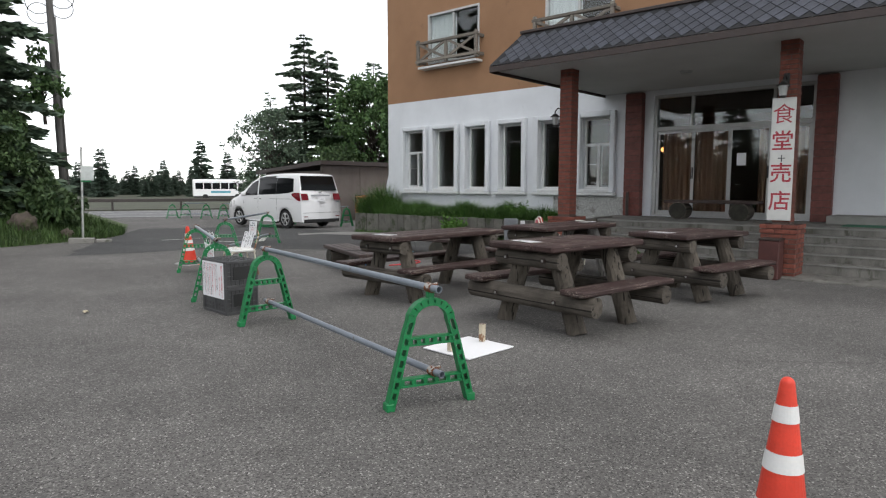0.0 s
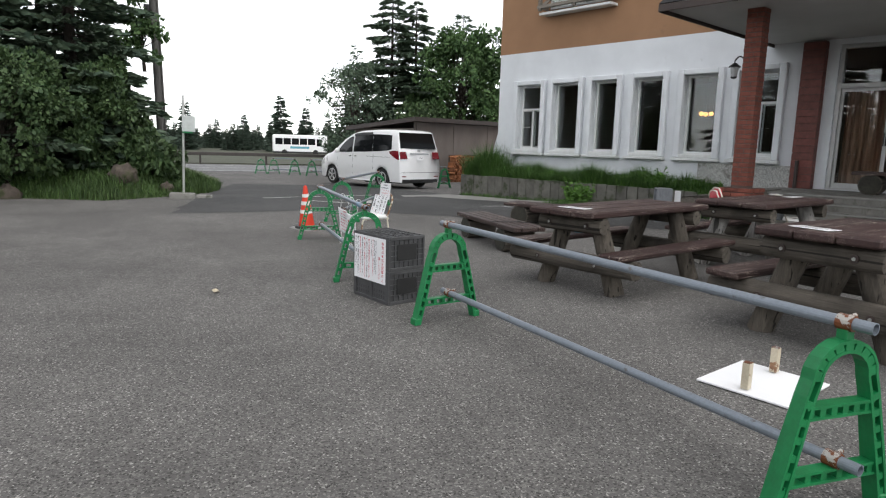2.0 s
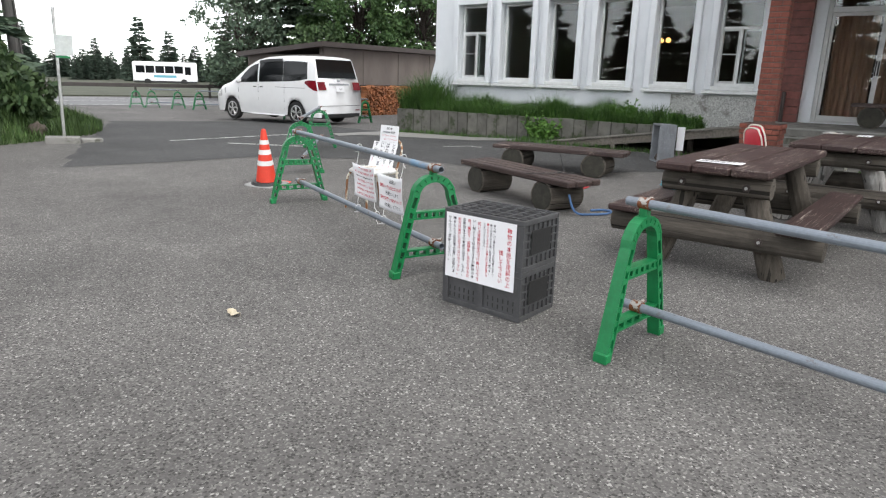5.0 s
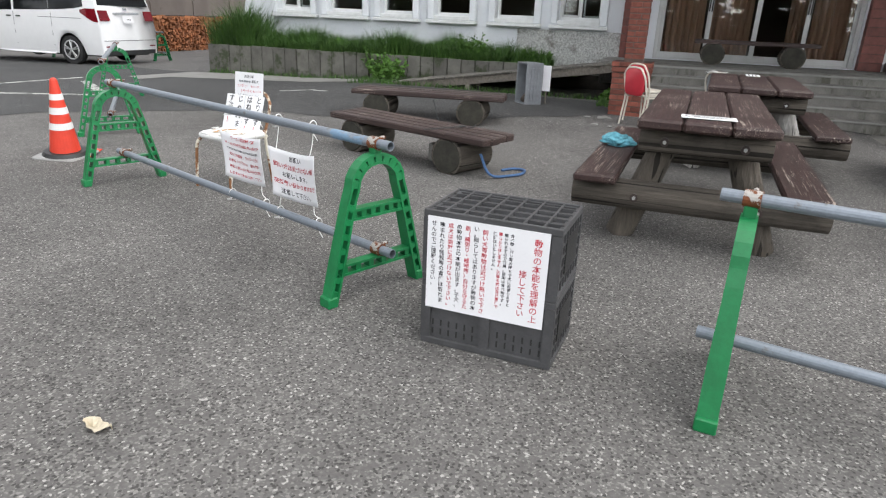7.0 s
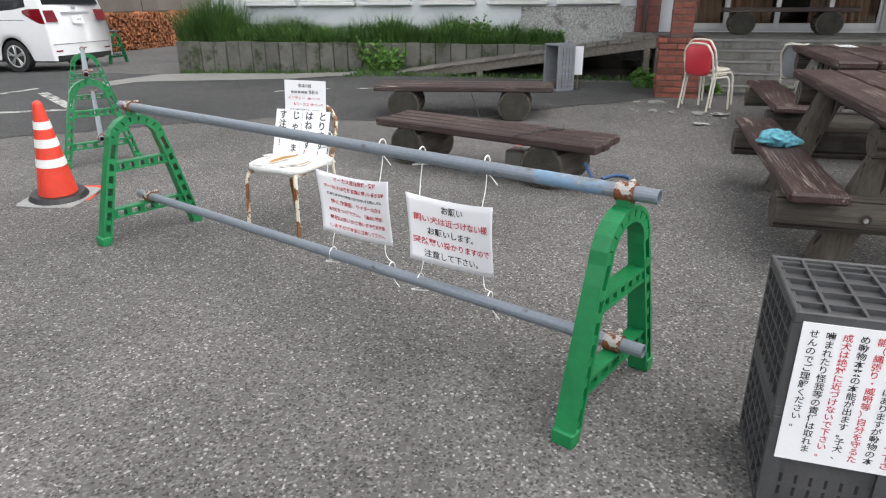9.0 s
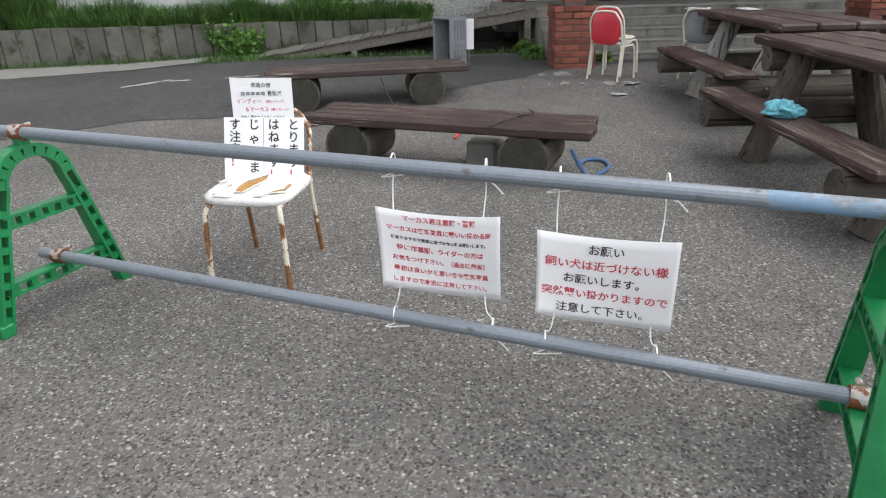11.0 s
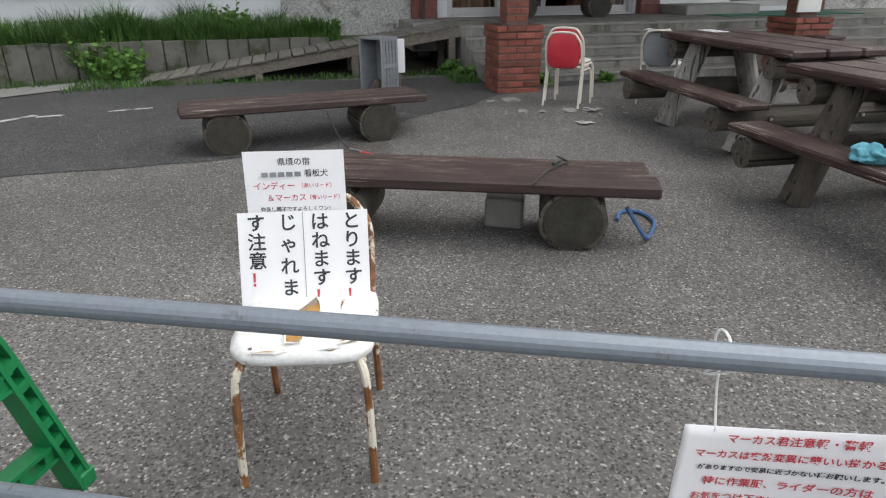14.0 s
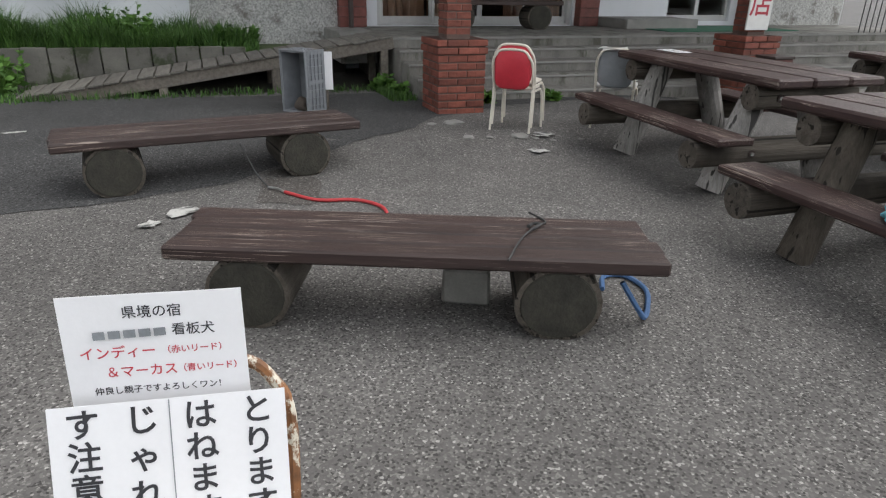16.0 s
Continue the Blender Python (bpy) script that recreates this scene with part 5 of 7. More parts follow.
# chairs
def chair_frame(c, tubemat, w, d, seat, back, r=0.011, lean=0.08):
    for s in (-1, 1):
        x = s * w / 2
        part("front_leg", tube(bmesh.new(), bow([(x * 0.9, 0.03, seat - 0.03), (x, 0.0, seat - 0.07), (x * 1.04, -0.012, 0.2), (x * 1.06, -0.025, 0.0)], 4), r, 8), tubemat, c)
        part("rear_leg", tube(bmesh.new(), bow([(x, d * 0.92, seat + 0.02), (x, d * 0.96, seat - 0.1), (x * 1.02, d + 0.03, 0.0)], 4), r, 8), tubemat, c)
        part("side_rail", tube(bmesh.new(), [(x * 0.95, 0.02, seat - 0.035), (x * 0.98, d, seat - 0.03)], r * 0.9, 8), tubemat, c)
    h = back - seat
    part("back_tube", tube(bmesh.new(), bow([(-w / 2, d * 0.92, seat - 0.02), (-w / 2, d + lean * 0.6, seat + h * 0.6), (-w * 0.42, d + lean, back - 0.05), (-w * 0.25, d + lean, back), (w * 0.25, d + lean, back), (w * 0.42, d + lean, back - 0.05), (w / 2, d + lean * 0.6, seat + h * 0.6), (w / 2, d * 0.92, seat - 0.02)], 5), r, 8), tubemat, c)


def cushion(w, d, h, rim=0.02, m=None):
    bm = bmesh.new()
    n = 28
    rings = []
    for z, k in ((0.0, 0.9), (h * 0.3, 1.0), (h * 0.75, 1.0), (h, 0.9), (h * 1.12, 0.5)):
        ring = []
        for i in range(n):
            a = 2 * math.pi * i / n
            cx, sy = math.cos(a), math.sin(a)
            q = (abs(cx) ** 5 + abs(sy) ** 5) ** (-0.2)
            ring.append(bm.verts.new((w / 2 * q * cx * k, d / 2 * q * sy * k, z)))
        rings.append(ring)
    for a, b in zip(rings, rings[1:]):
        for i in range(n):
            bm.faces.new((a[i], a[(i + 1) % n], b[(i + 1) % n], b[i]))
    bm.faces.new(rings[-1])
    bm.faces.new(rings[0][::-1])
    if m:
        bm.transform(m)
    return bm


CH = pose(1.095, 10.2, 0, 0, 0, -77)
oc = thing("old_chair", CH, "old cream tube chair with rust and a torn white vinyl seat", "chair")
chair_frame(oc, CHAIRTUBE, 0.335, 0.38, 0.395, 0.68, 0.0115, 0.06)
part("seat", cushion(0.385, 0.40, 0.05, m=pose(0, 0.19, 0.36)), VINYL, oc, "torn white vinyl seat pad", smooth=True)
# torn openings with foam showing
TEARS = (([(-0.035, 0.025), (-0.045, 0.1), (-0.042, 0.17), (-0.012, 0.235), (0.012, 0.275), (0.028, 0.235), (0.034, 0.19), (0.02, 0.11), (0.0, 0.03)], 0.418), ([(0.10, 0.02), (0.14, 0.03), (0.17, 0.06), (0.176, 0.12), (0.166, 0.17), (0.15, 0.16), (0.15, 0.09), (0.12, 0.055)], 0.413), ([(-0.12, 0.0), (-0.06, -0.008), (-0.03, 0.002), (-0.06, 0.016), (-0.11, 0.018)], 0.403), ([(-0.16, 0.14), (-0.135, 0.16), (-0.14, 0.19)], 0.418), ([(0.03, 0.005), (0.08, 0.0), (0.11, 0.012), (0.07, 0.03), (0.045, 0.024)], 0.405), ([(-0.1, 0.08), (-0.088, 0.1), (-0.094, 0.125)], 0.42), ([(0.09, 0.2), (0.1, 0.24), (0.088, 0.26)], 0.42), ([(0.07, 0.1), (0.08, 0.15), (0.072, 0.17)], 0.421))
for pts, z in TEARS:
    bm = bmesh.new()
    lo = [bm.verts.new((x + random.uniform(-0.004, 0.004), y + random.uniform(-0.004, 0.004), z + 0.002)) for x, y in pts]
    cx, cy = sum(p[0] for p in pts) / len(pts), sum(p[1] for p in pts) / len(pts)
    mid = bm.verts.new((cx, cy, z + 0.0055))
    for i in range(len(lo)):
        bm.faces.new((lo[i], lo[(i + 1) % len(lo)], mid))
    part("foam", bm, FOAM, oc, "yellowed foam in a tear")
    lip = tube(bmesh.new(), [(cx + (x - cx) * 1.06, cy + (y - cy) * 1.04, z + 0.003 + 0.003 * (i % 2)) for i, (x, y) in enumerate(pts)], 0.003, 5, True)
    part("torn_edge", rough_up(lip, 0.008, 45), VINYL, oc)
TOPM = CH @ pose(-0.045, 0.425, 0.712, 84, 0, 3)
cs = thing("upper_sign", TOPM, "white paper sign with small lettering above the chair back", "sign")
part("paper", sheet(0.293, 0.216, lambda a, b: 0.006 * math.sin(a * 9), 8, 3), PAPER, cs)
for body, size, ink, ty, tx in (("県境の宿", 0.024, K, 0.075, 0), ("看板犬", 0.0235, K, 0.040, 0.063), ("インディー", 0.0245, R, 0.004, -0.062), ("（赤いリード）", 0.0155, R, 0.004, 0.062), ("＆マーカス", 0.0235, R, -0.032, -0.028), ("（青いリード）", 0.0155, R, -0.032, 0.084), ("仲良し親子ですよろしくワン！", 0.0155, K, -0.066, 0.0)):
    write(body, size, ink, cs, pose(tx, ty, 0.0012), 0.0002, bend=lambda a, b: 0.006 * math.sin(a * 9))
for i in range(5):
    part("name_bar", boxed((-0.095 + i * 0.0238, 0.033, 0.0055), (-0.0765 + i * 0.0238, 0.047, 0.0065), 0), GREYVINYL, cs, "grey block of small print", m=pose(0, 0, -0.002))
LOWM = CH @ pose(-0.02, 0.325, 0.526, 72, 0, 2)
ls = thing("lower_sign", LOWM, "large white paper sign with bold black lettering on the chair", "sign")
part("paper", sheet(0.375, 0.275, None, 6, 3), PAPER, ls)
part("fold", boxed((-0.0008, -0.136, 0.0002), (0.0008, 0.136, 0.0012)), GREYVINYL, ls, "fold between two sheets")
for body, x in (("とります", 0.14), ("はねます", 0.048), ("じゃれま", -0.044), ("す注意", -0.135)):
    for i, ch in enumerate(body):
        write(ch, 0.054, K, ls, pose(x, 0.103 - i * (0.055 if body != "じゃれま" else 0.064), 0.0015), 0.0009)
    if body != "じゃれま":
        write("！", 0.05, R, ls, pose(x, 0.103 - len(body) * 0.055, 0.0015), 0.0009)

def red_chair(m, label):
    c = thing("red_chair", m, label, "chair", "stacked red chairs")
    chair_frame(c, WHITETUBE, 0.36, 0.30, 0.385, 0.70, 0.011, 0.05)
    part("seat", cushion(0.36, 0.3, 0.03, m=pose(0, 0.15, 0.365)), WHITETUBE, c, "cream seat pad", smooth=True)
    part("backrest", cushion(0.32, 0.33, 0.035, m=pose(0, 0.345, 0.535, 86, 0, 0)), REDVINYL, c, "bright red padded backrest", smooth=True)
    return c


RC = pose(6.62, 9.48, 0.088, 0, 0, 70)
red_chair(RC, "cream tube chair with a bright red vinyl back")
red_chair(RC @ pose(0.0, -0.055, 0.05, -1.5, 0, 0), "cream tube chair with a red back stacked on another")
gch = thing("grey_chair", pose(6.9, 8.56, 0.085, 0, 0, 72), "cream tube chair with a grey back and papers on it", "chair")
chair_frame(gch, WHITETUBE, 0.34, 0.33, 0.385, 0.71)
part("seat", cushion(0.36, 0.35, 0.04, m=pose(0, 0.17, 0.365)), VINYL, gch, "torn pale seat pad", smooth=True)
part("backrest", cushion(0.3, 0.33, 0.03, m=pose(0, 0.38, 0.54, 84, 0, 0)), GREYVINYL, gch, "grey padded backrest", smooth=True)
for i, (x, y, z, rz) in enumerate(((0.02, 0.395, 0.716, 8), (0.05, 0.38, 0.722, -14), (0.03, 0.14, 0.417, 20), (-0.06, 0.1, 0.421, -6))):
    pp = thing("old_paper", gch.matrix_basis @ pose(x, y, z, 4 * i - 5, 3, rz), "creased old sheet of paper lying on the chair", "paper")
    part("sheet", sheet(0.21, 0.13, lambda a, b: 0.008 * math.sin(a * 23 + b * 17), 8, 4), SIGNFACE, pp)


# broken kerb pieces before the chairs
rnd = random.Random(5)
for x, y, r in ((6.24, 9.5, 0.075), (6.14, 9.76, 0.035), (6.2, 9.2, 0.03), (6.1, 9.95, 0.05), (6.3, 8.95, 0.03), (6.22, 9.36, 0.03), (6.6, 10.1, 0.09), (6.5, 10.3, 0.05)):
    bm = bmesh.new()
    bmesh.ops.create_icosphere(bm, subdivisions=2, radius=r)
    for v in bm.verts:
        v.co *= 1 + 0.4 * noise.noise(v.co * 1.8 / r + Vector((x * 9, y * 9, 0)))
        v.co.z = max(v.co.z * 0.35, -0.01)
    tagged(part("concrete_fragment", bm, CONCRETE_PALE, None, "", pose(x, y, yard(x, y) + 0.004, 0, 0, rnd.uniform(0, 360))), "pale broken lump of concrete on the asphalt", "rubble")

# cones
def cone(m, h, label, worn=False, slim=1.0):
    c = thing("traffic_cone", m, label, "traffic cone")
    prof = lambda z: (0.135 + (0.032 - 0.135) * z) * slim
    bm = bmesh.new()
    base = CONEBASE if worn else CONERED
    box(bm, (-0.19, -0.19, 0), (0.19, 0.19, 0.03), None, 0.012)
    part("base", bm, base, c, "grey rubber base" if worn else "")
    zs = [0.0, 0.16, 0.30, 0.49, 0.60, 0.78, 0.88, 1.0] if not worn else [0.0, 0.36, 0.45, 0.57, 0.66, 0.76, 0.84, 1.0]
    cols = [CONERED, CONEWHITE, CONERED, CONEWHITE, CONERED, CONEWHITE, CONERED]
    body = rod(bmesh.new(), (0, 0, 0.03), (0, 0, h), prof(0) * h / 0.7, prof(1) * h / 0.7, 28)
    body = part("body", body, CONERED, c, smooth=False)
    for i in (1, 3, 5):
        z0, z1 = 0.03 + (h - 0.03) * zs[i], 0.03 + (h - 0.03) * zs[i + 1]
        part("band", rod(bmesh.new(), (0, 0, z0), (0, 0, z1), prof(zs[i]) * h / 0.7 + 0.003, prof(zs[i + 1]) * h / 0.7 + 0.003, 28, False), CONEWHITE, body, "white reflective band")
    bm = bmesh.new()
    bmesh.ops.create_uvsphere(bm, u_segments=20, v_segments=8, radius=prof(1) * h / 0.7, matrix=Matrix.Translation((0, 0, h)))
    part("cap", bm, CONERED, body, smooth=True)
    if worn:
        part("weight", rod(bmesh.new(), (0, 0, 0.03), (0, 0, 0.06), 0.185, 0.165, 24), CARBLACK, c, "black rubber weight ring")
        part("underlay", boxed((-0.15, -0.21, -0.0), (0.23, 0.16, 0.012), 0.004, pose(0, 0, 0, 0, 0, 12)), CONERED, c, "red base beneath")
    return c


cone(pose(2.11, 1.50, 0, 0, 0, 20), 0.655, "orange traffic cone with white bands on the asphalt", False, 0.86)
cone(pose(0.65, 11.98, 0, 3, -5, 35), 0.65, "faded orange traffic cone with white bands and grey base", True)

# fallen white board with two stakes
fb = thing("fallen_signboard", pose(2.435, 4.70, 0.006, 0, 0, 21), "white board with two wooden stakes lying flat on asphalt", "signboard")
part("board", boxed((-0.285, -0.26, 0.0), (0.285, 0.26, 0.012), 0.002), PAPER, fb)
for x, y in ((-0.22, 0.0), (0.21, 0.03)):
    s = part("stake", boxed((x - 0.022, y - 0.022, 0.018), (x + 0.022, y + 0.022, 0.17), 0.003), layered("cut_timber", (0.5, 0.44, 0.33), (0.2, 0.1, 0.05), 0.6, 9), fb, "short pale timber stake")
    part("stake_top", boxed((x - 0.02, y - 0.02, 0.17), (x + 0.02, y + 0.02, 0.174)), RUSTY, s)

# cloth, leashes, leaves
cl = bmesh.new()
bmesh.ops.create_icosphere(cl, subdivisions=4, radius=0.11)
for v in cl.verts:
    f = 1 + 0.55 * noise.noise(v.co * 22) + 0.4 * noise.noise(v.co * 9)
    v.co = Vector((v.co.x * f * 0.95, v.co.y * f * 0.75, max(v.co.z * f * 0.45 + 0.035, 0.0)))
tagged(part("cloth", cl, BLUECLOTH, None, "", at_house(8.95, 8.2, 0.436, 20), True), "crumpled light blue cloth on a table bench", "cloth")
lr = thing("red_leash", pose(0, 0, 0), "red dog leash lying on the asphalt with a metal clip", "leash")
part("strap", tube(bmesh.new(), bow([(4.55, 11.10, 0.016), (4.42, 10.85, 0.014), (4.45, 10.6, 0.014), (4.3, 10.4, 0.015), (3.95, 10.33, 0.014), (3.75, 10.3, 0.013)], 8), 0.011, 6), REDROPE, lr)
part("clip", tube(bmesh.new(), bow([(4.55, 11.10, 0.016), (4.6, 11.16, 0.02), (4.64, 11.24, 0.016)], 4), 0.008, 6), STEEL, lr, "metal clip")
part("chain", tube(bmesh.new(), bow([(4.64, 11.24, 0.016), (4.68, 11.33, 0.1), (4.68, 11.42, 0.3)], 5), 0.006, 6), CABLE, lr, "dark cable to the bench")
lb = thing("blue_leash", pose(0, 0, 0), "blue rope leash looped beside the bench", "leash")
part("rope", tube(bmesh.new(), bow([(2.98, 9.22, 0.2), (2.97, 9.14, 0.08), (3.02, 9.1, 0.025), (3.14, 9.06, 0.016), (3.32, 9.03, 0.014), (3.46, 9.1, 0.014), (3.44, 9.2, 0.014), (3.3, 9.23, 0.014)], 7), 0.012, 6), BLUEROPE, lb)
bt = thing("bench_cable", bench1.matrix_basis @ pose(0.06, -0.47, 0.356), "thin dark cable tied round the bench boards", "cable")
part("loop", tube(bmesh.new(), bow([(-0.33, 0.1, 0.004), (-0.12, 0.04, 0.006), (0.02, -0.03, 0.012), (0.1, -0.08, 0.006), (0.22, -0.02, 0.005)], 5), 0.005, 5), CABLE, bt)
part("knot", rough_up(tube(bmesh.new(), bow([(0.0, -0.02, 0.01), (0.03, -0.05, 0.02), (0.05, -0.02, 0.012), (0.01, 0.0, 0.015)], 4), 0.008, 6), 0.003, 40), CABLE, bt)
for x, y, rz in ((-0.64, 7.76, 25),):
    bm = bmesh.new()
    sp = [bm.verts.new((0.005 * math.sin(i), -0.06 + 0.12 * i / 8, 0.012 + 0.012 * math.sin(i * 0.9))) for i in range(9)]
    for s in (-1, 1):
        ed = [bm.verts.new((s * 0.028 * math.sin(math.pi * i / 8) * (0.8 + 0.3 * (i % 2)), -0.06 + 0.12 * i / 8, 0.02 + 0.01 * math.cos(i))) for i in range(9)]
        for i in range(8):
            bm.faces.new((sp[i], sp[i + 1], ed[i + 1], ed[i]))
    r = bmesh.ops.extrude_face_region(bm, geom=bm.faces[:])
    for g in r["geom"]:
        if isinstance(g, bmesh.types.BMVert):
            g.co.z -= 0.0015
    bmesh.ops.recalc_face_normals(bm, faces=bm.faces[:])
    tagged(part("fallen_leaf", bm, DRYLEAF, None, "", pose(x, y, 0.0, 0, 0, rz)), "single dry pale leaf lying on the asphalt", "leaf")


# ---- the van ----
def van(m):
    t = thing("van", m, "white people carrier with dark rear windows parked on the yard", "van")
    L = 4.85
    R = 0.335
    wheels = (0.93, 3.88)

    def top(x):
        ks = ((0.0, 0.74), (0.1, 0.9), (0.4, 1.05), (0.85, 1.17), (1.15, 1.35), (1.65, 1.68), (2.05, 1.85), (2.6, 1.95), (3.4, 1.985), (4.4, 1.975), (4.85, 1.95))
        for (a, za), (b, zb) in zip(ks, ks[1:]):
            if x <= b:
                return za + (zb - za) * (x - a) / (b - a)
        return ks[-1][1]

    def low(x):
        z = 0.24
        for w in wheels:
            if abs(x - w) < R + 0.05:
                z = max(z, 0.33 + math.sqrt(max((R + 0.05) ** 2 - (x - w) ** 2, 0)))
        return z

    def ring(x):
        """Half section from the sill to the roof's middle: (y, z) pairs."""
        zt, zb = top(x), low(x)
        nose = min(1.0, 0.80 + 0.20 * min(x / 0.5, 1.0) ** 0.6)
        tail = 1.0 - 0.03 * max(0, (x - 4.5) / 0.35)
        w = 0.915 * nose * tail
        belt = min(1.13, zt - 0.1)
        pts = [(w * 0.96, zb), (w * 0.99, max(zb, min(0.45, belt))), (w, max(zb + 0.001, min(0.62, belt))), (w, max(zb + 0.002, min(0.8, belt))), (w * 0.985, max(belt, zb + 0.003))]
        up = zt - belt
        pts += [(w * 0.955, belt + up * 0.35), (w * 0.905, belt + up * 0.7), (w * 0.865, belt + up * 0.9), (w * 0.78, zt - 0.022), (w * 0.4, zt), (0.0, zt)]
        return pts

    def shift(x, z):
        """The rake of the tail."""
        return x - max(0.0, (z - 0.95)) * 0.30 * max(0.0, (x - 4.2) / 0.65)
    xs = sorted({0.0, 0.05, 0.12, 0.25, 0.4, *[0.5 + 0.06 * i for i in range(16)], *[1.5 + 0.15 * i for i in range(13)], *[3.42 + 0.06 * i for i in range(17)], 4.5, 4.65, 4.78, 4.85})
    bm = bmesh.new()
    cols = []
    for x in xs:
        half = ring(x)
        full = [(y, z) for y, z in half] + [(-y, z) for y, z in half[-2::-1]]
        cols.append([bm.verts.new((shift(x, z), y, z)) for y, z in full])
    for a, b in zip(cols, cols[1:]):
        for k in range(len(a) - 1):
            bm.faces.new((a[k], b[k], b[k + 1], a[k + 1]))
    bm.faces.new(cols[0])
    bm.faces.new(cols[-1][::-1])
    bmesh.ops.recalc_face_normals(bm, faces=bm.faces[:])
    part("body", bm, CARPAINT, t, smooth=True)
    part("underbody", boxed((0.25, -0.74, 0.2), (4.7, 0.74, 0.62)), CARBLACK, t)

    def side_y(x, z):
        pts = ring(x)
        for (y0, z0), (y1, z1) in zip(pts, pts[1:]):
            if z0 <= z <= z1:
                return y0 + (y1 - y0) * (z - z0) / max(z1 - z0, 1e-6)
        return pts[4][0]

    def panel(name, outline, material, lift, label="", parent=None):
        """A panel lying on the van's flank; outline: (x, z low, z high)."""
        for s in (1, -1):
            b2 = bmesh.new()
            g = []
            for x, z0, z1 in outline:
                col = []
                for q in range(4):
                    z = z0 + (z1 - z0) * q / 3
                    col.append(b2.verts.new((shift(x, z), s * (side_y(x, z) + lift), z)))
                g.append(col)
            for a, b in zip(g, g[1:]):
                for q in range(3):
                    b2.faces.new((a[q], b[q], b[q + 1], a[q + 1]))
            bmesh.ops.recalc_face_normals(b2, faces=b2.faces[:])
            bmesh.ops.solidify(b2, geom=b2.faces[:], thickness=0.004)
            part(name, b2, material, parent or t, label)
    panel("front_window", [(1.3, 1.16, 1.2), (1.55, 1.165, 1.44), (1.8, 1.17, 1.62), (2.05, 1.175, 1.71), (2.2, 1.18, 1.73)], CARGLASS, 0.004, "dark front side window")
    panel("side_window", [(2.27, 1.19, 1.75), (2.6, 1.2, 1.79), (3.0, 1.21, 1.81), (3.34, 1.225, 1.81)], CARGLASS, 0.004, "dark sliding door window")
    panel("side_window", [(3.35, 1.225, 1.81), (3.7, 1.24, 1.81), (4.1, 1.27, 1.80), (4.42, 1.32, 1.78)], CARGLASS, 0.004, "dark rear quarter window")
    panel("visor", [(2.25, 1.74, 1.83), (2.7, 1.79, 1.87), (3.3, 1.80, 1.88)], CARBLACK, 0.02, "dark rain visor")
    for x in (1.28, 2.23, 3.4):
        panel("door_gap", [(x, 0.42, 1.15), (x + 0.009, 0.42, 1.15)], CARBLACK, 0.0015)
    panel("slide_rail", [(3.0, 1.05, 1.06), (4.3, 1.05, 1.06)], CARBLACK, 0.0015)
    for x in (2.02, 2.32):
        panel("handle", [(x, 1.03, 1.06), (x + 0.15, 1.03, 1.06)], CHROME, 0.015, "chrome door handle")
    panel("side_skirt", [(1.35, 0.24, 0.34), (2.0, 0.22, 0.33), (3.4, 0.22, 0.33)], CARPAINT, 0.012)
    panel("headlight", [(0.12, 0.68, 0.76), (0.4, 0.7, 0.92), (0.66, 0.82, 0.98)], LAMPGLASS, 0.006, "clear headlight")
    panel("tail_light", [(4.3, 1.19, 1.25), (4.5, 1.08, 1.28), (4.66, 1.0, 1.28), (4.8, 0.98, 1.28)], TAILRED, 0.01, "red wraparound tail light")

    def tail(name, y0, y1, z0, z1, material, lift, label="", trim=0.0):
        b2 = bmesh.new()
        f = [b2.verts.new((shift(L, z) + lift, y, z)) for y, z in ((y0 + trim, z0), (y1 - trim, z0), (y1, z1), (y0, z1))]
        b2.faces.new(f)
        bmesh.ops.recalc_face_normals(b2, faces=b2.faces[:])
        if b2.faces[:][0].normal.x < 0:
            bmesh.ops.reverse_faces(b2, faces=b2.faces[:])
        r = bmesh.ops.extrude_face_region(b2, geom=b2.faces[:])
        for v in r["geom"]:
            if isinstance(v, bmesh.types.BMVert):
                v.co.x += 0.006
        part(name, b2, material, t, label)
    tail("rear_window", -0.74, 0.74, 1.36, 1.88, CARGLASS, 0.0, "dark rear window", -0.06)
    tail("tail_light", -0.87, -0.58, 1.02, 1.25, TAILRED, 0.004, "red wraparound tail light", -0.01)
    tail("tail_light", 0.58, 0.87, 1.02, 1.25, TAILRED, 0.004, "red wraparound tail light", -0.01)
    tail("chrome_strip", -0.42, 0.42, 1.16, 1.21, CHROME, 0.004, "chrome strip above the plate")
    tail("badge", -0.06, 0.06, 1.26, 1.32, CHROME, 0.005, "small chrome badge")
    tail("number_plate", -0.165, 0.165, 0.97, 1.135, PAPER, 0.006, "white number plate")
    tail("bumper_gap", -0.85, 0.85, 0.565, 0.575, CARBLACK, 0.002)
    tail("bumper_vent", -0.8, 0.8, 0.24, 0.34, CARBLACK, 0.003)
    write("223", 0.09, INK, t, Matrix.Translation((shift(L, 1.04) + 0.014, 0.02, 1.03)) @ pose(0, 0, 0, 90, 0, 90), 0.001)
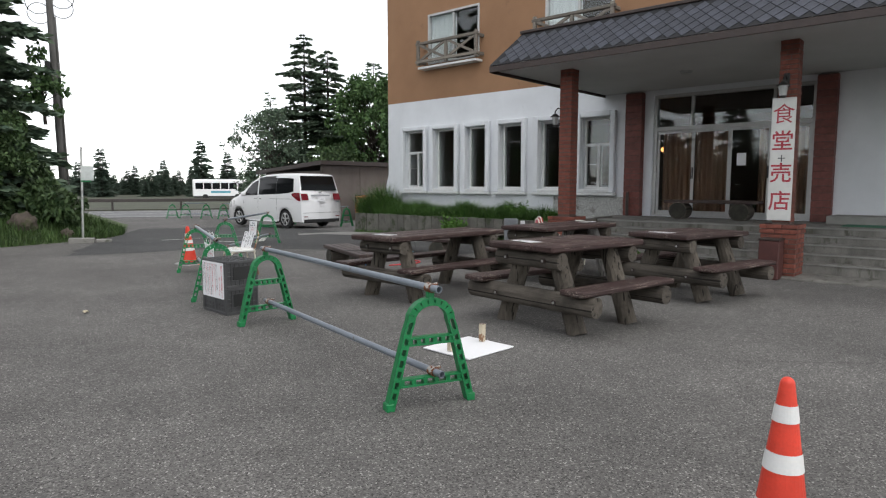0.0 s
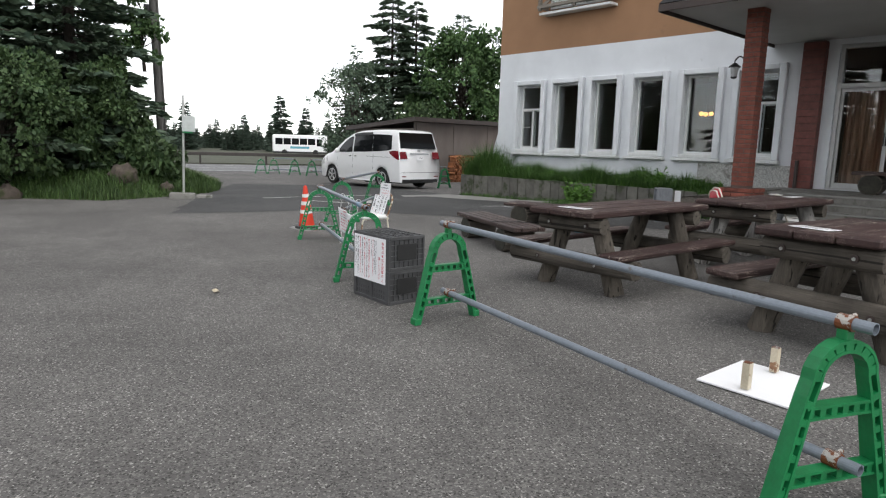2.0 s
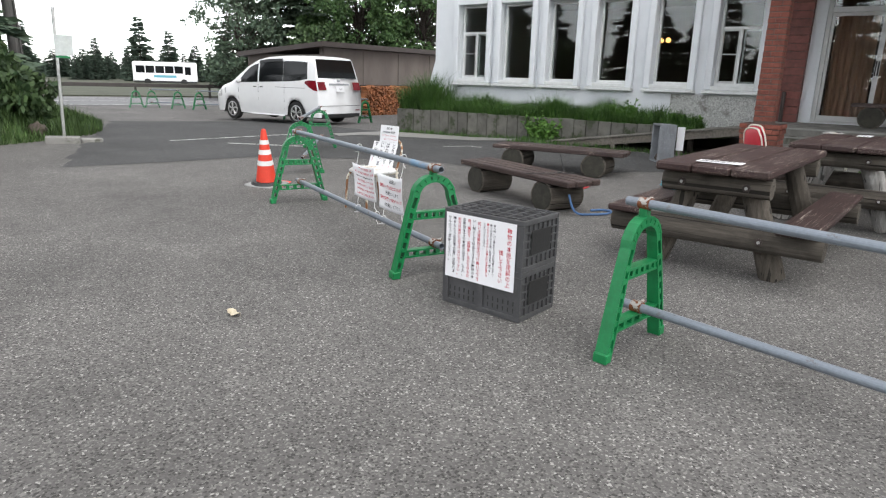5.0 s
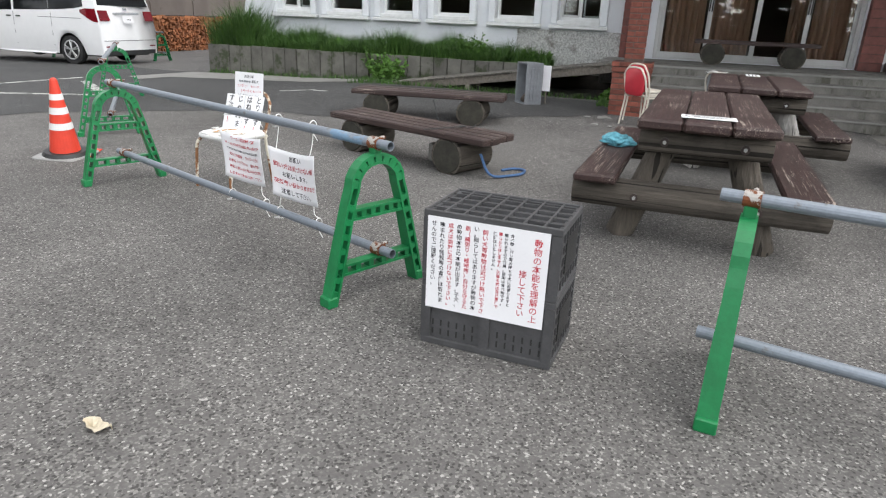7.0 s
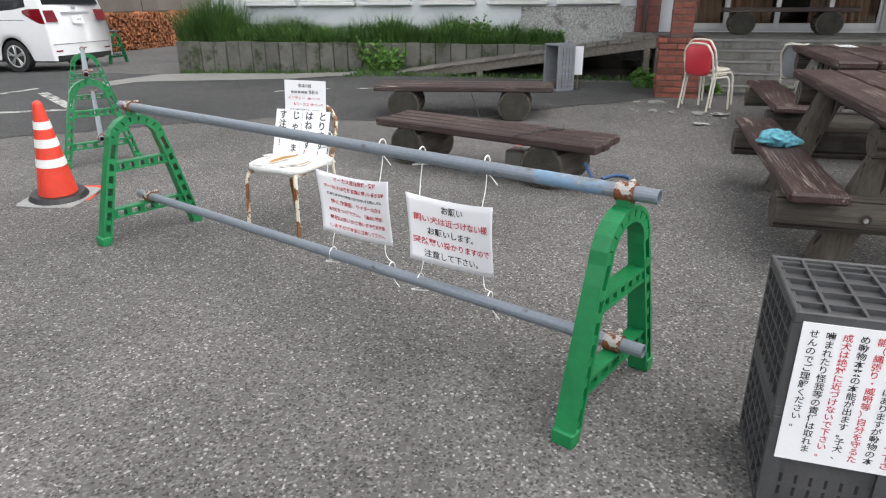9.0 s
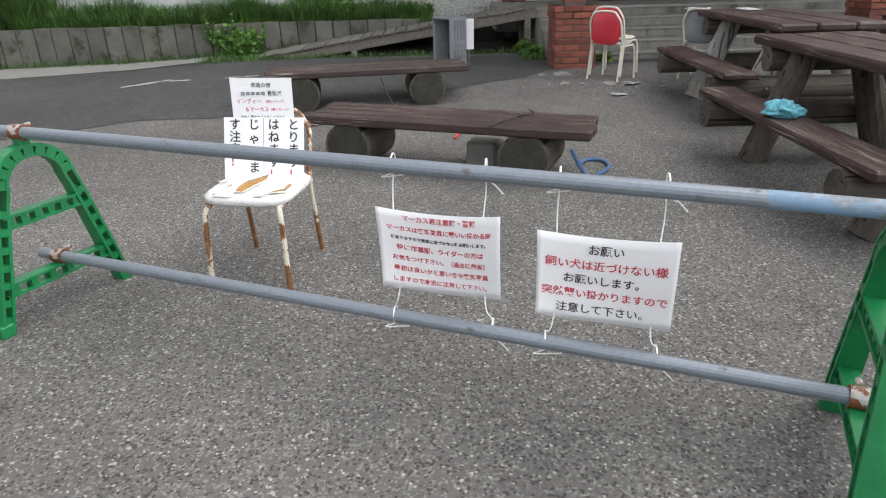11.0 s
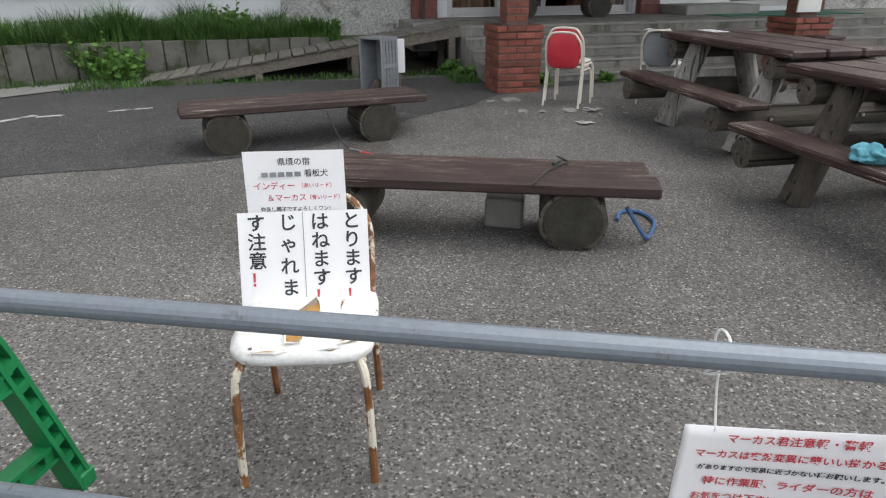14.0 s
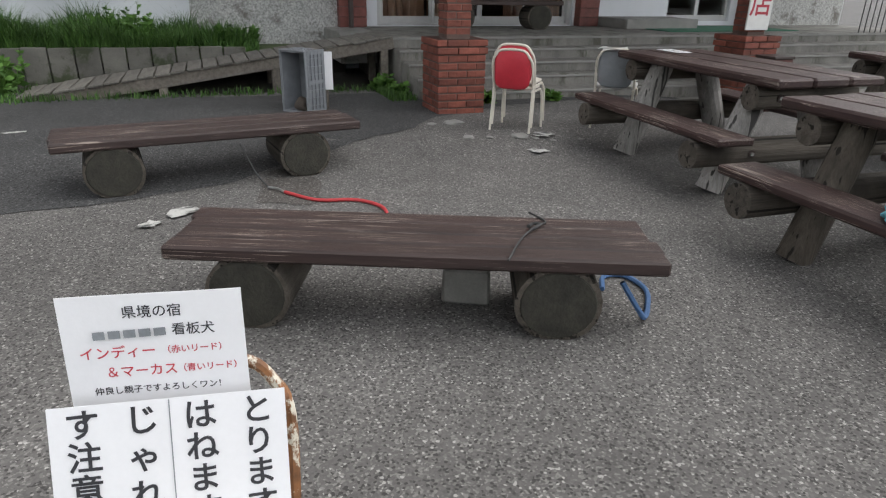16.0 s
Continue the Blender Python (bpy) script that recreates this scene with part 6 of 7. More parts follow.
    for s in (-1, 1):
        tail("reflector", s * 0.72 - 0.09, s * 0.72 + 0.09, 0.42, 0.45, TAILRED, 0.003, "red reflector")
        mm = bmesh.new()
        bmesh.ops.create_uvsphere(mm, u_segments=12, v_segments=8, radius=1, matrix=Matrix.LocRotScale((1.42, s * 1.0, 1.22), None, (0.06, 0.1, 0.09)))
        part("mirror", mm, CARPAINT, t, smooth=True)
        for w in wheels:
            wh = part("wheel", tube(bmesh.new(), [(w + 0.27 * math.cos(a), s * 0.80, 0.33 + 0.27 * math.sin(a)) for a in (2 * math.pi * k / 30 for k in range(30))], 0.068, 8, True), TYRE, t, "black tyre", smooth=True)
            part("tread", rod(bmesh.new(), (w, s * 0.72, 0.33), (w, s * 0.885, 0.33), 0.325, 0.325, 30), TYRE, wh)
            rimb = rod(bmesh.new(), (w, s * 0.86, 0.33), (w, s * 0.888, 0.33), 0.225, 0.225, 28)
            part("rim_well", rimb, CARBLACK, wh)
            part("rim_ring", tube(bmesh.new(), [(w + 0.215 * math.cos(a), s * 0.888, 0.33 + 0.215 * math.sin(a)) for a in (2 * math.pi * k / 28 for k in range(28))], 0.017, 6, True), RIM, wh)
            for k in range(5):
                a = 2 * math.pi * k / 5 + 0.3
                for e in (-0.14, 0.14):
                    part("spoke", rod(bmesh.new(), (w + 0.03 * math.cos(a), s * 0.897, 0.33 + 0.03 * math.sin(a)), (w + 0.205 * math.cos(a + e), s * 0.893, 0.33 + 0.205 * math.sin(a + e)), 0.018, 0.014, 6), RIM, wh)
            part("hub", rod(bmesh.new(), (w, s * 0.88, 0.33), (w, s * 0.905, 0.33), 0.045, 0.035, 12), RIM, wh)
    return t


# rear middle of the van and the way it points
ax = Vector((0.427, -0.904, 0))
rear = Vector((5.72, 22.82, -0.15))
origin = rear - ax * 4.85
van(Matrix.Translation(origin) @ pose(0, 0, 0, 0, 0, math.degrees(math.atan2(ax.y, ax.x))))


def coach(m):
    t = thing("minibus", m, "white minibus with a row of dark windows on the road", "bus")
    bm = boxed((0, -1.02, 0.35), (6.9, 1.02, 2.6), 0.14)
    part("body", bm, CARPAINT, t)
    part("skirt", boxed((0.1, -1.0, 0.28), (6.8, 1.0, 0.6)), CARBLACK, t)
    for s in (-1, 1):
        for k in range(5):
            x = 0.35 + k * 1.02
            part("window", boxed((x, s * 1.018 - 0.004, 1.35), (x + 0.92, s * 1.018 + 0.008, 2.15), 0.003), CARGLASS, t, "dark coach window")
        part("door_window", boxed((5.55, s * 1.018 - 0.004, 1.2), (6.2, s * 1.018 + 0.008, 2.1), 0.003), CARGLASS, t, "dark door window")
        part("stripe", boxed((2.2, s * 1.018 - 0.004, 0.85), (4.6, s * 1.018 + 0.006, 1.12)), BLUECLOTH, t, "pale blue lettering band")
        for w in (1.5, 5.4):
            part("wheel", rod(bmesh.new(), (w, s * 0.8, 0.36), (w, s * 1.03, 0.36), 0.36, 0.36, 18), TYRE, t, "black wheel")
    part("windscreen", boxed((6.895, -0.9, 1.25), (6.908, 0.9, 2.3), 0.003), CARGLASS, t, "wide dark windscreen")
    part("bumper", boxed((6.88, -1.0, 0.4), (6.98, 1.0, 0.75), 0.03), CARBLACK, t)
    return t


coach(pose(5.4, 88.5, -0.4, 0, 0, -7))

# guard rail, shed, woodpile
gr = thing("guard_rail", pose(0, 45.2, -0.24), "long dark guard rail along the road", "guard rail", kind="structure")
part("rail", boxed((-120, -0.04, 0.58), (120, 0.04, 0.78), 0.02), RAILDARK, gr)
for i in range(60):
    part("post", boxed((-118 + i * 4 - 0.06, 0.05, -0.1), (-118 + i * 4 + 0.06, 0.15, 0.75)), RAILDARK, gr)
SH = Matrix.Translation((7.24, 28.8, -0.25)) @ pose(0, 0, 0, 0, 0, 23.6)
sh = thing("shed", SH, "low grey board shed with a dark flat roof", "shed", kind="structure")
part("wall", boxed((0, 0, 0), (9, 0.12, 2.55)), SHEDWALL, sh)
part("wall", boxed((0, 0.12, 0), (0.12, 4.5, 2.3)), SHEDWALL, sh)
part("wall", boxed((0.12, 4.4, 0), (9, 4.5, 2.3)), SHEDWALL, sh)
bm = bmesh.new()
v = [bm.verts.new(p) for p in ((-0.35, -0.4, 2.58), (9.4, -0.4, 2.58), (9.4, 4.8, 2.2), (-0.35, 4.8, 2.2), (-0.35, -0.4, 2.76), (9.4, -0.4, 2.76), (9.4, 4.8, 2.38), (-0.35, 4.8, 2.38))]
for fc in ((0, 3, 2, 1), (4, 5, 6, 7), (0, 1, 5, 4), (1, 2, 6, 5), (2, 3, 7, 6), (3, 0, 4, 7)):
    bm.faces.new([v[i] for i in fc])
part("roof", bm, DARKTRIM, sh, "dark flat roof")
for x in (0.0, 2.2, 4.4, 6.6):
    part("batten", boxed((x + 0.05, -0.03, 0.02), (x + 0.1, -0.001, 2.5)), SHEDWALL, sh)
wp = thing("woodpile", SH @ pose(1.5, -0.75, 0), "stacked split firewood along the shed wall", "woodpile")
log_mes = []
for k in range(5):
    bm = bmesh.new()
    n = random.choice((3, 4, 5))
    r = 0.07
    ang = sorted(random.uniform(0, 2 * math.pi) for _ in range(n + 2))
    a = [bm.verts.new((r * math.cos(q), -0.2, r * math.sin(q))) for q in ang]
    b = [bm.verts.new((r * math.cos(q), 0.2, r * math.sin(q))) for q in ang]
    bm.faces.new(a)
    bm.faces.new(b[::-1])
    for i in range(len(a)):
        bm.faces.new((a[i], b[i], b[(i + 1) % len(a)], a[(i + 1) % len(a)]))
    bmesh.ops.recalc_face_normals(bm, faces=bm.faces[:])
    log_mes.append(mesh_of("firewood", bm, SPLITWOOD))
count = 0
for r in range(11):
    for i in range(52):
        m = pose(i * 0.115 + random.uniform(-0.03, 0.03), random.uniform(-0.04, 0.04), 0.06 + r * 0.105 + random.uniform(-0.02, 0.02), random.uniform(-6, 6), random.uniform(0, 360), random.uniform(-8, 8))
        if count < 572:
            part("firewood", log_mes[(i * 3 + r) % 5], SPLITWOOD, wp, m=m)
            count += 1
# added dark sheet that paints the shade in the gaps between logs
part("gap_shade", boxed((-0.02, 0.12, 0.0), (5.9, 0.2, 1.2)), BARK, wp, "dark sheet for the shade between logs")


# ---- plants ----
def leaf_quads(centres, normals, sizes, aspect=0.5):
    """Small pointed leaves, one for each centre."""
    verts, faces = [], []
    for c, d, s in zip(centres, normals, sizes):
        d = Vector(d).normalized()
        side = d.cross(Vector((random.uniform(-1, 1), random.uniform(-1, 1), random.uniform(-1, 1)))).normalized() * s * aspect
        tip = d * s
        o = len(verts)
        c = Vector(c)
        verts += [c - tip * 0.1, c + tip * 0.45 + side * 0.5, c + tip, c + tip * 0.45 - side * 0.5]
        faces.append((o, o + 1, o + 2, o + 3))
    return verts, faces


def fir(x, y, z, h, spread, seed, dense=1.0, needle=None, bare=0.12, lab="dark fir tree with drooping layered boughs", leaf=0.26):
    rnd = random.Random(seed)
    t = thing("fir_tree", pose(x, y, z, rnd.uniform(-1, 1), rnd.uniform(-1, 1), rnd.uniform(0, 360)), lab, "tree")
    part("trunk", rough_up(rod(bmesh.new(), (0, 0, -0.3), (0, 0, h * 0.97), h * 0.016 + 0.04, 0.02, 9), 0.02, 2), BARK, t)
    limbs = bmesh.new()
    cs, ns, ss = [], [], []
    zz = h * bare
    while zz < h * 0.985:
        k = 1 - (zz - h * bare) / (h * (1 - bare))
        reach = spread * (k ** 0.75) * rnd.uniform(0.72, 1.12) + 0.12
        n = max(4, int((4 + 3 * k) * rnd.uniform(0.8, 1.2)))
        a0 = rnd.uniform(0, 6.28)
        for i in range(n):
            a = a0 + 6.283 * i / n + rnd.uniform(-0.3, 0.3)
            rr = reach * rnd.uniform(0.55, 1.15)
            droop = rr * rnd.uniform(0.05, 0.3)
            tipv = Vector((rr * math.cos(a), rr * math.sin(a), -droop + 0.1 * rr))
            base = Vector((0, 0, zz + rnd.uniform(-0.22, 0.22)))
            if rr > 0.5:
                rod(limbs, base, base + tipv * 0.85, 0.012 + 0.012 * rr, 0.006, 4, False)
            m = max(4, int(rr * 26 * dense))
            for q in range(m):
                s = rnd.uniform(0.12, 1.0) ** 0.8
                w = (1 - s * 0.75) * rr * 0.38 + 0.04
                off = Vector((-math.sin(a), math.cos(a), 0)) * rnd.uniform(-w, w)
                p = base + tipv * s + off + Vector((0, 0, -0.05 * rr * s * s + rnd.uniform(-0.06, 0.04)))
                cs.append(p)
                ns.append(Vector((math.cos(a), math.sin(a), rnd.uniform(-0.45, 0.15))) + off * 0.8 / (w + 0.01) + Vector((rnd.uniform(-.4, .4), rnd.uniform(-.4, .4), 0)))
                ss.append(leaf * rnd.uniform(0.6, 1.35))
        zz += h * 0.023 * rnd.uniform(0.7, 1.3) + 0.06
    tagged(part("limbs", limbs, BARK, t), kind="stuff")
    v, f = leaf_quads(cs, ns, ss, 0.42)
    soup("crown", v, f, needle or FIRNEEDLE, t)
    return t


def broad(x, y, z, h, spread, seed, clumps=60, per=110, leaf=0.16, mat=None, low=0.3, lab="leafy broad-leaved tree with an uneven crown", name="broadleaf_tree", trunk=True):
    rnd = random.Random(seed)
    t = thing(name, pose(x, y, z, 0, 0, rnd.uniform(0, 360)), lab, "tree" if name.endswith("tree") else "shrub")
    wood = bmesh.new()
    cs, ns, ss = [], [], []
    stem = h * 0.012 + 0.03
    tr = rough_up(rod(bmesh.new(), (0, 0, -0.2), (rnd.uniform(-.2, .2), rnd.uniform(-.2, .2), h * 0.7), stem, stem * 0.3, 8), 0.03, 1.5)
    part("trunk", tr, BARK, t)
    for c in range(clumps):
        a = rnd.uniform(0, 6.283)
        k = rnd.uniform(low, 1.0)
        prof = math.sin(min(1.0, (k - low) / (1 - low) * 0.85 + 0.15) * math.pi * 0.93) ** 0.6
        r = spread * prof * math.sqrt(rnd.uniform(0.15, 1.0))
        p = Vector((r * math.cos(a), r * math.sin(a), h * k * 0.95))
        rod(wood, (0, 0, h * k * 0.55), p, 0.012 + 0.006 * h * 0.3, 0.005, 4, False)
        cr = rnd.uniform(0.35, 0.75) * (0.18 * spread + 0.25)
        for q in range(per):
            d = Vector((rnd.gauss(0, 1), rnd.gauss(0, 1), rnd.gauss(0, 0.7)))
            d = d / (d.length + 1e-6) * cr * rnd.uniform(0.3, 1.0) ** 0.5
            cs.append(p + d)
            ns.append(d + Vector((0, 0, rnd.uniform(-0.4, 0.2))))
            ss.append(leaf * rnd.uniform(0.6, 1.3))
    tagged(part("branchwork", wood, BARK, t), kind="stuff")
    v, f = leaf_quads(cs, ns, ss, 0.75)
    soup("crown", v, f, mat or BROADLEAF, t)
    return t


# the dark group beside the yard
fir(-4.3, 21.3, 0.3, 10.5, 2.5, 1, 3.2, bare=0.03, leaf=0.27)
fir(-6.6, 20.0, 0.4, 11.5, 2.9, 2, 2.4, bare=0.03, leaf=0.29)
fir(-5.6, 24.5, 0.3, 12.0, 2.8, 4, 1.8, bare=0.03)
fir(-9.5, 24.0, 0.3, 12, 3.0, 16, 0.8, bare=0.05)
broad(-5.2, 18.8, 0.3, 2.9, 1.7, 7, 80, 200, 0.10, SHRUBLEAF, 0.05, "dense green leafy shrub below the firs", "shrub")
broad(-7.6, 17.0, 0.2, 2.8, 1.9, 8, 80, 200, 0.10, SHRUBLEAF, 0.05, "dense green leafy shrub below the firs", "shrub")
broad(-3.5, 20.2, 0.2, 3.0, 1.1, 9, 60, 180, 0.11, SHRUBLEAF, 0.03, "low green leafy shrub below the firs", "shrub")
broad(-2.3, 19.6, 0.1, 1.3, 0.7, 10, 30, 110, 0.13, SHRUBLEAF, 0.1, "dense green leafy shrub below the firs", "shrub")
broad(-2.55, 21.6, 3.3, 2.0, 0.55, 44, 18, 60, 0.12, BROADLEAF, 0.1, "green climbing foliage round the utility pole", "shrub")
# beyond the shed
fir(9.9, 43.8, -0.3, 12.0, 4.0, 11, 6.0, bare=0.08, leaf=0.2)
fir(11.3, 43.0, -0.3, 11.0, 3.7, 12, 6.0, bare=0.08, leaf=0.2)
fir(8.0, 46.0, -0.3, 8.0, 2.0, 13, 0.5, bare=0.1, leaf=0.3)
broad(7.2, 42.5, -0.3, 6.6, 2.6, 14, 130, 60, 0.15, FIRNEEDLE, 0.2, "thin grey-green tree with open branches")
broad(13.6, 40.5, -0.3, 8.9, 3.0, 15, 170, 130, 0.2, BROADLEAF, 0.12)
broad(17.0, 39.0, -0.3, 9.2, 3.2, 17, 150, 110, 0.2, BROADLEAF, 0.12)
fir(19.5, 43.0, -0.3, 12, 3.0, 18, 0.8, leaf=0.33)
fir(15.5, 45.5, -0.3, 11.0, 3.0, 19, 0.9, leaf=0.33)
broad(10.5, 38.5, -0.3, 4.2, 2.0, 20, 40, 80, 0.18, SHRUBLEAF, 0.1, "low green thicket behind the shed", "shrub")
# distant wood: alike trees, each one drawn apart from the next
far = [fir(-200, 200, -0.3, 7.0, 2.0, 31, 3.2, FARNEEDLE, 0.04, "distant dark fir in the wood beyond the road", 0.3), fir(-205, 200, -0.3, 5.6, 2.1, 32, 3.2, FARNEEDLE, 0.05, "distant dark fir in the wood beyond the road", 0.3), fir(-210, 200, -0.3, 4.6, 2.1, 33, 3.4, FARNEEDLE, 0.05, "distant dark fir in the wood beyond the road", 0.28)]
rnd = random.Random(77)
spots = []
for i in range(130):
    az = -0.30 + 0.62 * (i + rnd.uniform(-0.6, 0.6)) / 130
    r = rnd.uniform(100, 135)
    spots.append((r * math.sin(az), r * math.cos(az), rnd.uniform(0.45, 0.78), i % 3))
spots += [(7.2, 98, 1.15, 0), (11.0, 100, 0.95, 0), (14.5, 102, 0.9, 1), (2.4, 108, 0.8, 0), (17.5, 98, 1.0, 0), (-5.5, 98, 0.95, 0)]
first = {}
for x, y, s, k in spots:
    m = pose(x, y, -0.3, 0, 0, rnd.uniform(0, 360)) @ Matrix.Scale(s, 4)
    if k not in first:
        first[k] = True
        far[k].matrix_basis = m
    else:
        c = copy_thing(far[k], pose(x, y, -0.3, 0, 0, rnd.uniform(0, 360)))
        c.scale = (s, s, s)
# woods behind the walker, seen only in the glass
rnd = random.Random(78)
for i in range(34):
    q = math.radians(118 + 172 * (i + rnd.uniform(-0.4, 0.4)) / 34)
    r = rnd.uniform(27, 36) if i % 2 else rnd.uniform(36, 46)
    k = rnd.uniform(0.8, 1.5)
    c = copy_thing(far[i % 3], pose(r * math.cos(q) - 1, r * math.sin(q) + 4, -0.2, 0, 0, 50 * i))
    c.scale = (k * 1.15, k * 1.15, k)


def blades(name, spots, h0, h1, material, label, width=0.006, lean=0.35):
    """Grass blades, each bent over."""
    verts, faces = [], []
    for x, y, z, k in spots:
        h = random.uniform(h0, h1) * k
        a = random.uniform(0, 6.283)
        d = Vector((math.cos(a), math.sin(a), 0))
        s = Vector((-d.y, d.x, 0)) * width * random.uniform(0.7, 1.3)
        b = h * random.uniform(0.1, lean * 2)
        p = Vector((x, y, z))
        o = len(verts)
        verts += [p - s, p + s, p + d * b * 0.35 + Vector((0, 0, h * 0.6)) - s * 0.8, p + d * b * 0.35 + Vector((0, 0, h * 0.6)) + s * 0.8, p + d * b + Vector((0, 0, h))]
        faces += [(o, o + 1, o + 3, o + 2), (o + 2, o + 3, o + 4)]
    return tagged(soup(name, verts, faces, material), label, "grass", kind="stuff")


sp = []
for i in range(24000):
    u = random.uniform(-0.22, 7.0)
    n = random.uniform(0.05, 1.15) if i % 4 else random.uniform(0.95, 1.17)
    k = 0.55 + 0.75 * max(0, noise.noise(Vector((u * 1.1, n, 3)))) + (0.5 if u < 0.8 else 0) - (0.3 if u > 6.2 else 0) - (0.15 if n > 0.95 else 0)
    p = B @ Vector((u, -n, 0.44))
    sp.append((p.x, p.y, p.z, k))
blades("planter_grass", sp, 0.25, 0.8, GRASSBLADE, "long green grass in the planting bed", 0.006, 0.5)
sp = []
for i in range(2600):
    u, n = random.choice(((random.uniform(-0.2, 3.6), 1.25 + abs(random.gauss(0, 0.07))), (random.uniform(3.6, 4.5), random.uniform(1.3, 2.3)), (random.uniform(4.3, 8.3), 2.07 + abs(random.gauss(0, 0.08))), (random.uniform(8.2, 8.5), random.uniform(2.2, 3.0))))
    p = B @ Vector((u, -n, 0))
    sp.append((p.x, p.y, yard(p.x, p.y), 0.6 if u < 3.6 else 0.5))
blades("edge_grass", sp, 0.05, 0.22, GRASSBLADE, "short grass along the foot of the planter and ramp")


def weed(m, h, n, seed):
    rnd = random.Random(seed)
    t = thing("weed", m, "leafy green weed growing by the ramp", "plant", "weeds by the ramp")
    st = bmesh.new()
    cs, ns, ss = [], [], []
    for i in range(n):
        a = rnd.uniform(0, 6.283)
        tip = Vector((0.35 * h * math.cos(a), 0.35 * h * math.sin(a), h * rnd.uniform(0.5, 1.0)))
        rod(st, (0, 0, 0), tip, 0.005, 0.002, 4, False)
        for q in range(16):
            s = rnd.uniform(0.25, 1.0)
            cs.append(tip * s)
            ns.append((rnd.uniform(-1, 1), rnd.uniform(-1, 1), rnd.uniform(-0.1, 0.5)))
            ss.append(rnd.uniform(0.06, 0.13) * (1.2 - 0.5 * s))
    tagged(part("stems", st, WEEDLEAF, t), kind="stuff")
    v, f = leaf_quads(cs, ns, ss, 0.6)
    soup("leaves", v, f, WEEDLEAF, t)


for i, (u, n, z, h) in enumerate(((5.15, 0.75, 0.44, 0.5), (5.35, 0.6, 0.44, 0.55), (5.6, 0.8, 0.44, 0.45), (5.5, 0.5, 0.44, 0.6), (2.6, 0.8, 0.44, 0.35), (3.9, 1.35, 0.0, 0.6), (4.1, 1.45, 0.0, 0.5), (3.75, 1.4, 0.0, 0.7), (4.25, 1.8, 0.0, 0.35), (4.0, 1.7, 0.0, 0.4), (4.3, 1.5, 0.0, 0.45), (8.35, 2.25, 0.0, 0.2), (8.42, 2.6, 0, 0.14), (8.25, 2.15, 0, 0.16), (9.2, 3.3, 0, 0.12), (10.0, 3.32, 0, 0.1), (6.6, 0.7, 0.44, 0.35), (6.9, 0.5, 0.44, 0.3))):
    spot = at_house(u, n, z)
    weed(Matrix.Translation((0, 0, yard(spot[0][3], spot[1][3]) if z == 0 else 0)) @ spot, h, 9, 100 + i)


# bank with grass and rocks under the firs
def bank(x, y):
    """Height of the grassy bank over the yard."""
    e = y - (16.6 - 0.42 * (x + 3.0) * (1 if x < -3 else -2.2)) if x < -0.2 else -9
    d = min(max(e / 3.0, 0.0), 1.0) * min(max((-0.4 - x) / 2.2, 0.0), 1.0)
    return 0.65 * d * d * (3 - 2 * d)


bm = bmesh.new()
gx = [-24 + 0.5 * i for i in range(49)]
gy = [9 + 0.5 * i for i in range(42)]
grid = {}
for i, x in enumerate(gx):
    for j, y in enumerate(gy):
        grid[i, j] = bm.verts.new((x, y, fall(y) - 0.06 + bank(x, y) * (1 + 0.25 * noise.noise(Vector((x, y, 0))))))
for i in range(len(gx) - 1):
    for j in range(len(gy) - 1):
        c = ((gx[i] + gx[i + 1]) / 2, (gy[j] + gy[j + 1]) / 2)
        if bank(*c) > 0.001 or bank(c[0] - 0.5, c[1] + 0.5) > 0.001:
            bm.faces.new((grid[i, j], grid[i + 1, j], grid[i + 1, j + 1], grid[i, j + 1]))
bmesh.ops.delete(bm, geom=[v for v in bm.verts if not v.link_faces], context="VERTS")
setting("grass_bank", bm, GRASSLAND, "grassy bank below the fir trees", "bank", smooth=True)
sp = []
while len(sp) < 26000:
    x, y = random.uniform(-13, -0.2), random.uniform(11.5, 24)
    b = bank(x, y)
    if b > 0.03 and (b < 0.6 or random.random() < 0.25):
        sp.append((x, y, fall(y) - 0.06 + b, 0.7 + 0.6 * noise.noise(Vector((x * 0.7, y * 0.7, 1)))))
blades("bank_grass", sp, 0.14, 0.42, BANKGRASS, "thick green grass on the bank", 0.008)
for i, (x, y, r) in enumerate(((-2.8, 18.6, 0.3), (-1.9, 18.9, 0.17), (-4.9, 17.7, 0.24), (-3.6, 19.8, 0.4))):
    bm = bmesh.new()
    bmesh.ops.create_icosphere(bm, subdivisions=3, radius=r)
    for v in bm.verts:
        v.co *= 1 + 0.35 * noise.noise(v.co * 2.2 / r + Vector((i * 7, 0, 0)))
    tagged(part("rock", bm, ROCK, None, "", pose(x, y, fall(y) + bank(x, y) + r * 0.1, 20 * i, 30, 50 * i), True), "rounded brown mossy rock in the grass", "rock")

